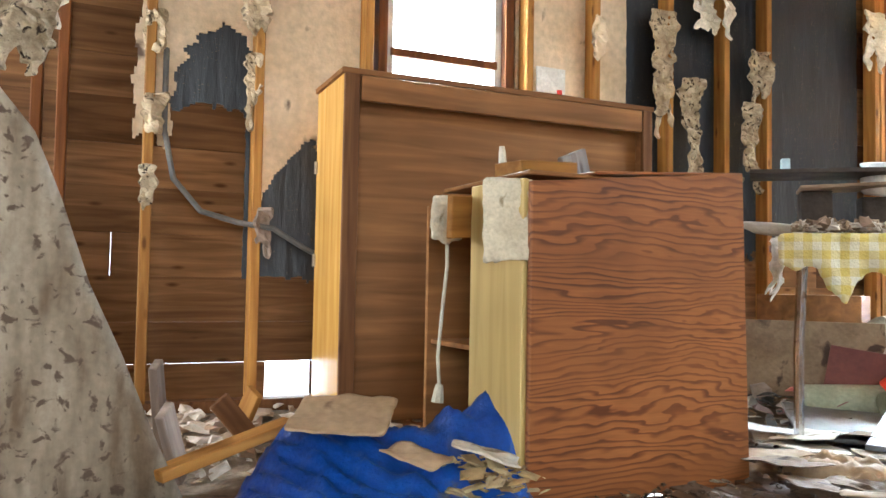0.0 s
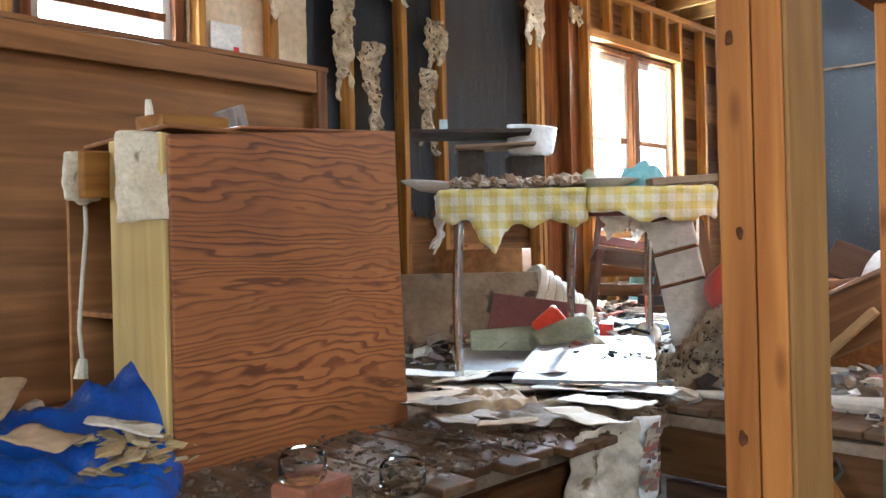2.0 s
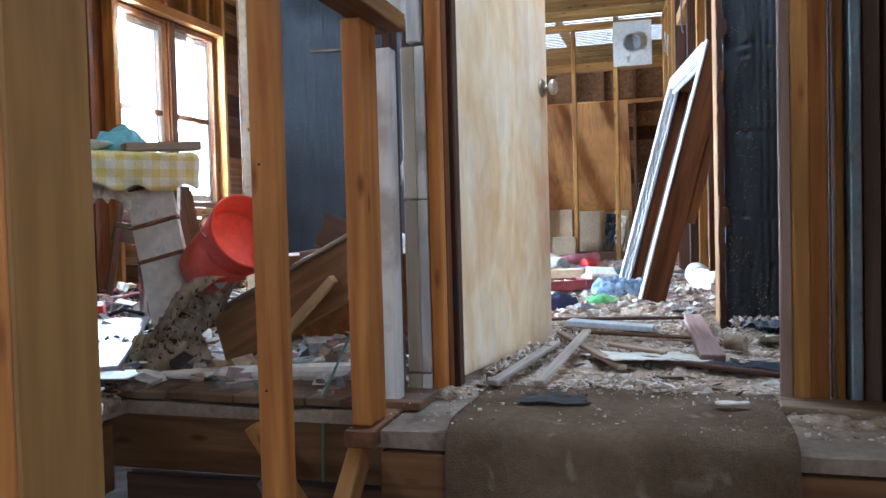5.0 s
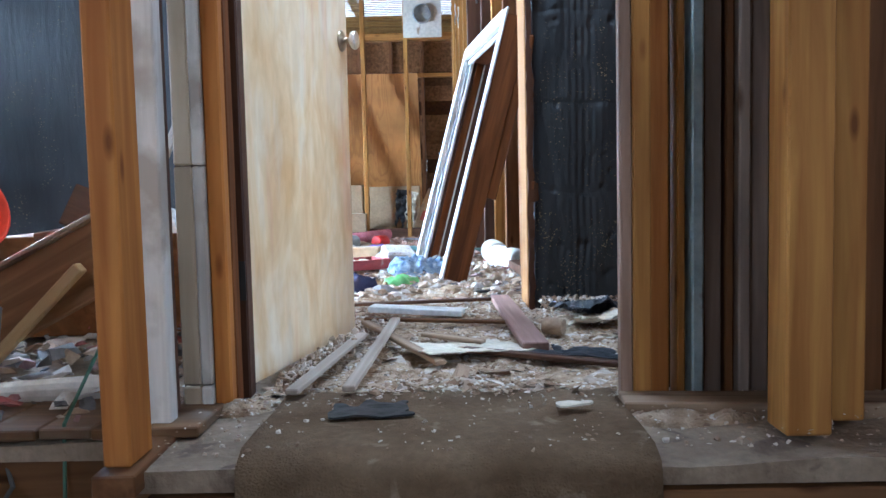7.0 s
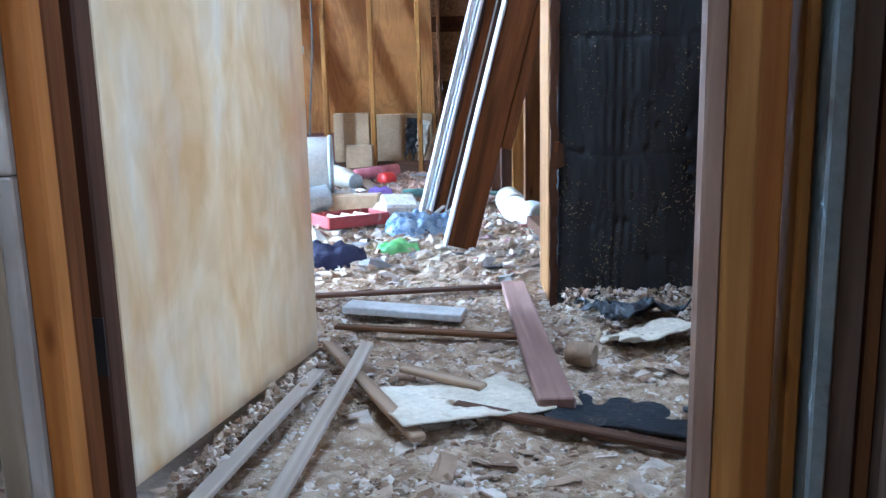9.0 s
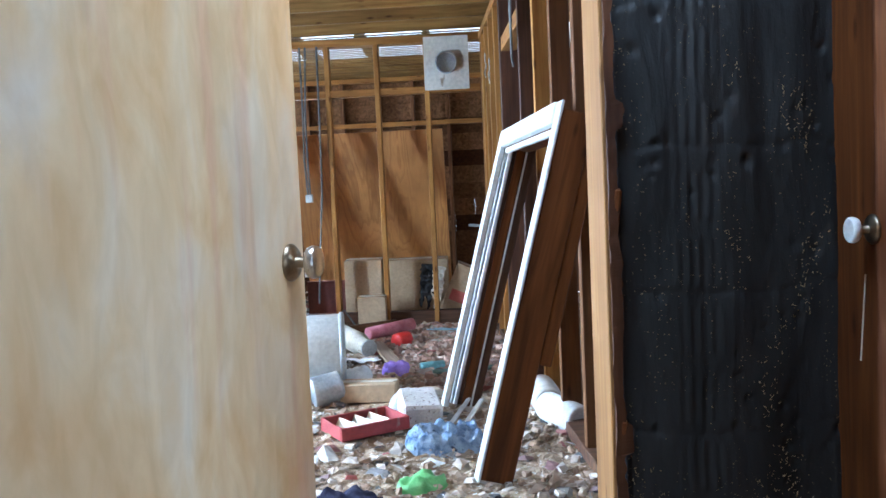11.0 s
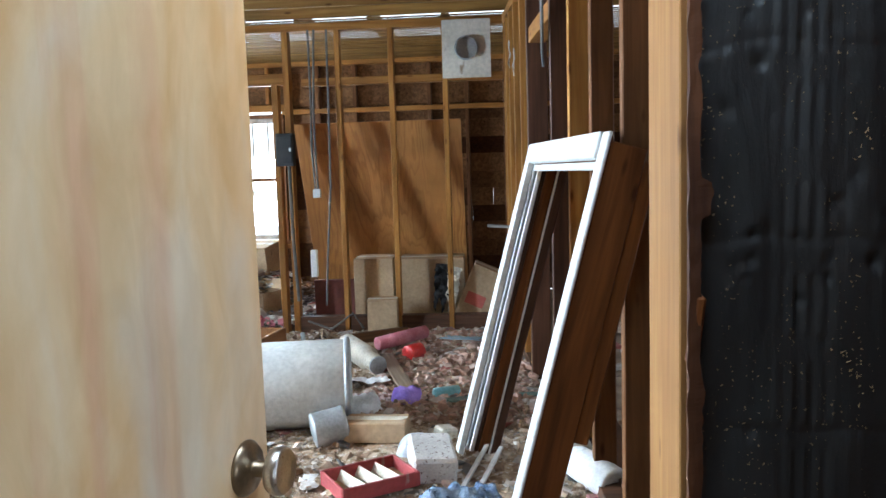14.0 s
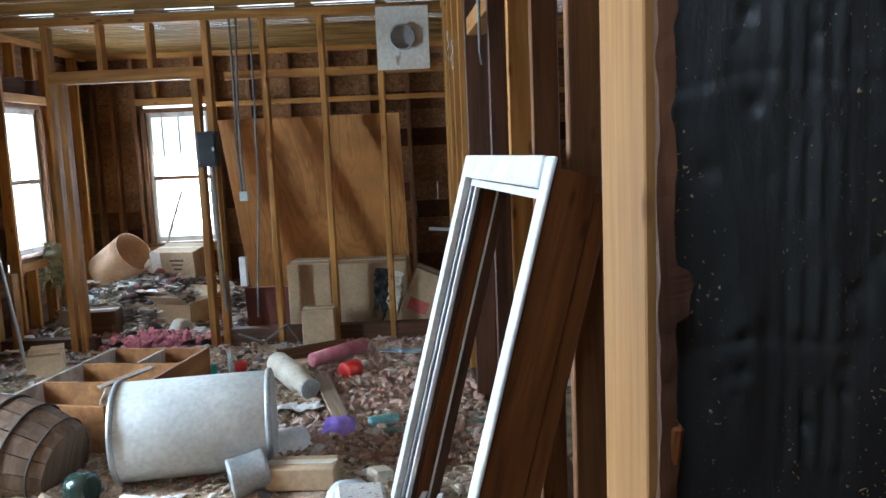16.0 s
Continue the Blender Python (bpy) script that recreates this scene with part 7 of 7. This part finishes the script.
chips("paper_litter", 2200, heap_place, (0.015, 0.08), TRASH, 23, "bottles, papers and packets strewn below the window", "litter", 0.3)
for i, (x, y, z, w, d, rz, mt) in enumerate(((-2.0, 9.6, 0.22, 0.3, 0.2, 20, WHITEP), (-2.5, 9.4, 0.18, 0.3, 0.24, 60, WHITEP), (-2.1, 9.2, 0.08, 0.24, 0.2, 100, WHITEP), (-2.7, 9.9, 0.4, 0.3, 0.2, 30, WHITEP), (-1.6, 9.0, 0.05, 0.2, 0.16, 10, PAPER), (-1.9, 10.0, 0.34, 0.3, 0.2, 45, DENIM), (-2.9, 8.5, 0.1, 0.4, 0.3, 10, PAPER), (-2.6, 7.9, 0.08, 0.3, 0.3, 30, WHITEP), (-2.3, 7.5, 0.08, 0.3, 0.2, 80, WHITEP), (-1.95, 7.9, 0.08, 0.26, 0.2, 40, PAPER))):
    rag("paper_sheet", w, d, (x, y, z), (76, 6, rz), mt, 140 + i, "crumpled paper thrown on the litter", "paper", None, "papers in the far room", crumple=0.05, ragged=0.3, thick=0.002)


def rubble_bed(name, x0, x1, y0, y1, cell, depth, keep, label):
    """A thin uneven bed of crumbled plaster with bare patches."""
    nx, ny = int((x1 - x0) / cell), int((y1 - y0) / cell)
    bm = bmesh.new()
    g = {}

    def vert(i, j):
        if (i, j) not in g:
            x, y = x0 + i * cell, y0 + j * cell
            p = Vector((x, y, 0))
            z = 0.5 * noise.noise(p * 3.2 + Vector((0, 0, 4))) + 0.1
            z += 0.45 * noise.noise(p * 13) + 0.5 * abs(noise.noise(p * 37)) + 0.35 * abs(noise.noise(p * 71))
            g[i, j] = bm.verts.new((x + cell * 0.3 * noise.noise(p * 90), y, depth * z - 0.003))
        return g[i, j]

    for i in range(nx):
        for j in range(ny):
            if keep(x0 + i * cell, y0 + j * cell):
                bm.faces.new((vert(i, j), vert(i + 1, j), vert(i + 1, j + 1), vert(i, j + 1)))
    return tagged(part(name, bm, RUBBLE), label, "debris", "", "stuff")


rubble_bed("plaster_bed", -0.04, 1.28, 2.66, 4.3, 0.011, 0.026, lambda x, y: x > -0.01 + (y - 2.72) * 0.19 or y > 3.5, "crumbled plaster bed over the passage floor")
rubble_bed("litter_bed", -2.9, 0.84, 4.25, 8.8, 0.022, 0.032, lambda x, y: x < ex(y) - 0.03, "crumbled plaster bed over the large floor")


def main_place(r):
    x, y = r.uniform(-2.9, 0.85), r.uniform(4.25, 8.85)
    if x > ex(y) - 0.03:
        return None
    return x, y, 0.03 * r.random() * (0.5 + noise.noise(Vector((x * 2.5, y * 2.5, 9))))


chips("plaster_litter", 14000, main_place, (0.005, 0.034), CHIPS, 24, "plaster, lath and paper litter over the large floor", flat=0.5)
chips("mixed_litter", 1400, main_place, (0.02, 0.075), TRASH, 25, "papers and packets among the plaster", flat=0.25)
chips("rosy_litter", 2200, lambda r: (r.uniform(-0.4, 0.62), r.uniform(6.4, 8.7), 0.03 * r.random()), (0.008, 0.045), chips_mat("rosy_plaster", [(0, (0.48, 0.30, 0.22)), (0.4, (0.34, 0.20, 0.14)), (0.7, (0.56, 0.42, 0.34)), (1, (0.26, 0.14, 0.09))]), 26, "reddish plaster rubble by the partition", flat=0.5)
chips("mixed_litter", 500, litter_at(0.95, 3.5, 4.3, 10.5), (0.02, 0.08), TRASH, 27, "litter on the east room floor", flat=0.3)

# far room: leaning plywood, cartons behind the partition
pw = tagged(box("plywood_sheet", (1.42, 0.014, 1.82), (-0.60, 9.40, 0.93), PLYWALL, None, (24, 0, 0), 0.002), "tall plywood sheets leaning behind the partition", "plywood")
pw.matrix_basis = Matrix.Translation((-0.60, 9.92, 0.03)) @ Matrix.Rotation(radians(24.5), 4, 'X') @ Matrix.Translation((0, 0, 0.96))
carton("carton", (0.34, 0.36, 0.56), (-0.66, 9.24, 0.02), 0, "tall cardboard carton behind the partition", CARD)
carton("carton", (0.56, 0.40, 0.54), (-0.18, 9.34, 0.02), 2, "wide cardboard carton behind the partition", CARD)
c3 = carton("carton", (0.34, 0.30, 0.44), (0.18, 9.12, 0.06), 0, "tilted carton with a red printed panel", CARD, False, (0, 24))
box("print", (0.16, 0.002, 0.10), (-0.05, -0.152, 0.16), mottled("red_print", (0.40, 0.09, 0.07), (0.52, 0.14, 0.10), 12, 0.8), c3, bev=0, label="faded red print")
carton("small_carton", (0.24, 0.2, 0.27), (-0.54, 8.74, 0.02), 4, "small closed cardboard box before the partition", CARD)
rag("black_plastic", 0.16, 0.44, (-0.06, 9.05, 0.52), (0, 6, 0), IRON, 151, "torn black plastic hanging on the cartons", "plastic", crumple=0.07)
rag("paper_scrap", 0.12, 0.4, (0.04, 9.03, 0.5), (0, 10, 0), PAPER, 152, "torn paper hanging on the cartons", "paper", crumple=0.06)
tagged(box("maroon_sheet", (0.42, 0.03, 0.36), (-0.98, 9.15, 0.22), MAROON, None, (6, 0, 0)), "dark maroon panel standing behind the studs", "panel")

eb = thing("breaker_box", (-1.285, 8.765, 1.375), label="black electrical box screwed to a stud", category="breaker box")
box("cabinet", (0.14, 0.08, 0.26), (0, 0, 0.13), IRON, eb)
box("door", (0.12, 0.012, 0.22), (0.0, -0.046, 0.13), IRON, eb)
box("latch", (0.02, 0.01, 0.03), (0.05, -0.055, 0.13), GREYMETAL, eb)
part("conduit", tube_bm([(0.02, 0.0, 0.0), (0.025, 0.0, -0.25), (0.03, -0.01, -0.6), (0.05, 0.0, -1.1)], 0.014), WIRE, eb)
for i, pts in enumerate(([(-1.07, 8.78, 2.44), (-1.06, 8.75, 1.9), (-1.07, 8.75, 1.5), (-1.05, 8.74, 1.16)], [(-1.02, 8.78, 2.44), (-1.04, 8.74, 1.8), (-1.04, 8.75, 1.4), (-1.03, 8.74, 1.18)], [(-0.92, 8.78, 2.44), (-0.92, 8.75, 1.8), (-0.93, 8.75, 1.2), (-0.98, 8.75, 0.6), (-1.0, 8.74, 0.24)], [(-1.15, 8.7, 0.12), (-0.95, 8.66, 0.06), (-0.78, 8.7, 0.18), (-0.7, 8.72, 0.05)])):
    tagged(part("hanging_cable", tube_bm(pts, 0.009), WIRE), "loose grey electric cable hanging at the studs", "cable", "hanging cables")
tagged(box("junction", (0.06, 0.04, 0.07), (-1.04, 8.74, 1.15), GREYMETAL, None), "small grey cable end box", "box")
tagged(box("white_outlet", (0.05, 0.05, 0.22), (-1.10, 8.80, 0.58), WHITEP, None), "white outlet box on a stud", "outlet")
# stove-pipe plate with its round hole
bm = bmesh.new()
outer, inner = [], []
SEG = 160
for k in range(SEG):
    a = math.tau * k / SEG
    c, s = math.cos(a), math.sin(a)
    q = 1 / max(abs(c) / 0.19, abs(s) / 0.225)
    outer.append(bm.verts.new((c * q, 0, s * q)))
    inner.append(bm.verts.new((0.085 * c - 0.0, 0, 0.085 * s)))
for k in range(SEG):
    bm.faces.new((outer[k], outer[(k + 1) % SEG], inner[(k + 1) % SEG], inner[k]))
solid(bm, geom=bm.faces[:], thickness=0.006)
sp = tagged(part("flue_plate", bm, PLASTER, None, "pale plate with a round flue hole in the wall", pose(0.185, 8.79, 2.25)), "", "plate")
part("flue_ring", lathe_bm([(0.083, -0.02), (0.092, -0.02), (0.092, 0.05), (0.083, 0.05)], 32), GREYMETAL, sp, "", pose(0, 0, 0, 90, 0, 0), True)
tagged(box("bracket_shelf", (0.20, 0.06, 0.02), (0.42, 8.6, 0.86), GREYMETAL, None, (0, 4, 0)), "small grey shelf bracket on the wall", "bracket")
for i, (y, z) in enumerate(((8.2, 2.2), (7.9, 2.1))):
    rag("wall_scrap", 0.1, 0.24, (ex(y) - 0.06, y, z), (0, 0, 88), PLASTER, 160 + i, "remaining scrap of wallboard on a stud", "scrap", None, "scraps on the wall", crumple=0.02)
for i in range(3):
    tagged(part("stud_cable", tube_bm([(ex(6.5) - 0.08, 6.45 - 0.02 * i, 2.42), (ex(6.5) - 0.09, 6.40 + 0.03 * i, 2.1), (ex(6.5) - 0.09, 6.44, 1.85), (ex(6.5) - 0.08, 6.5, 1.8)], 0.007), WIRE), "dark cable looped on the door post", "cable", "hanging cables")

chips("paper_scraps", 620, heap_place, (0.025, 0.085), WHITEP, 28, "white paper scraps strewn below the windows", "paper", 0.12)
chips("paper_scraps", 170, main_place, (0.02, 0.07), WHITEP, 29, "white paper scraps among the plaster", "paper", 0.12)
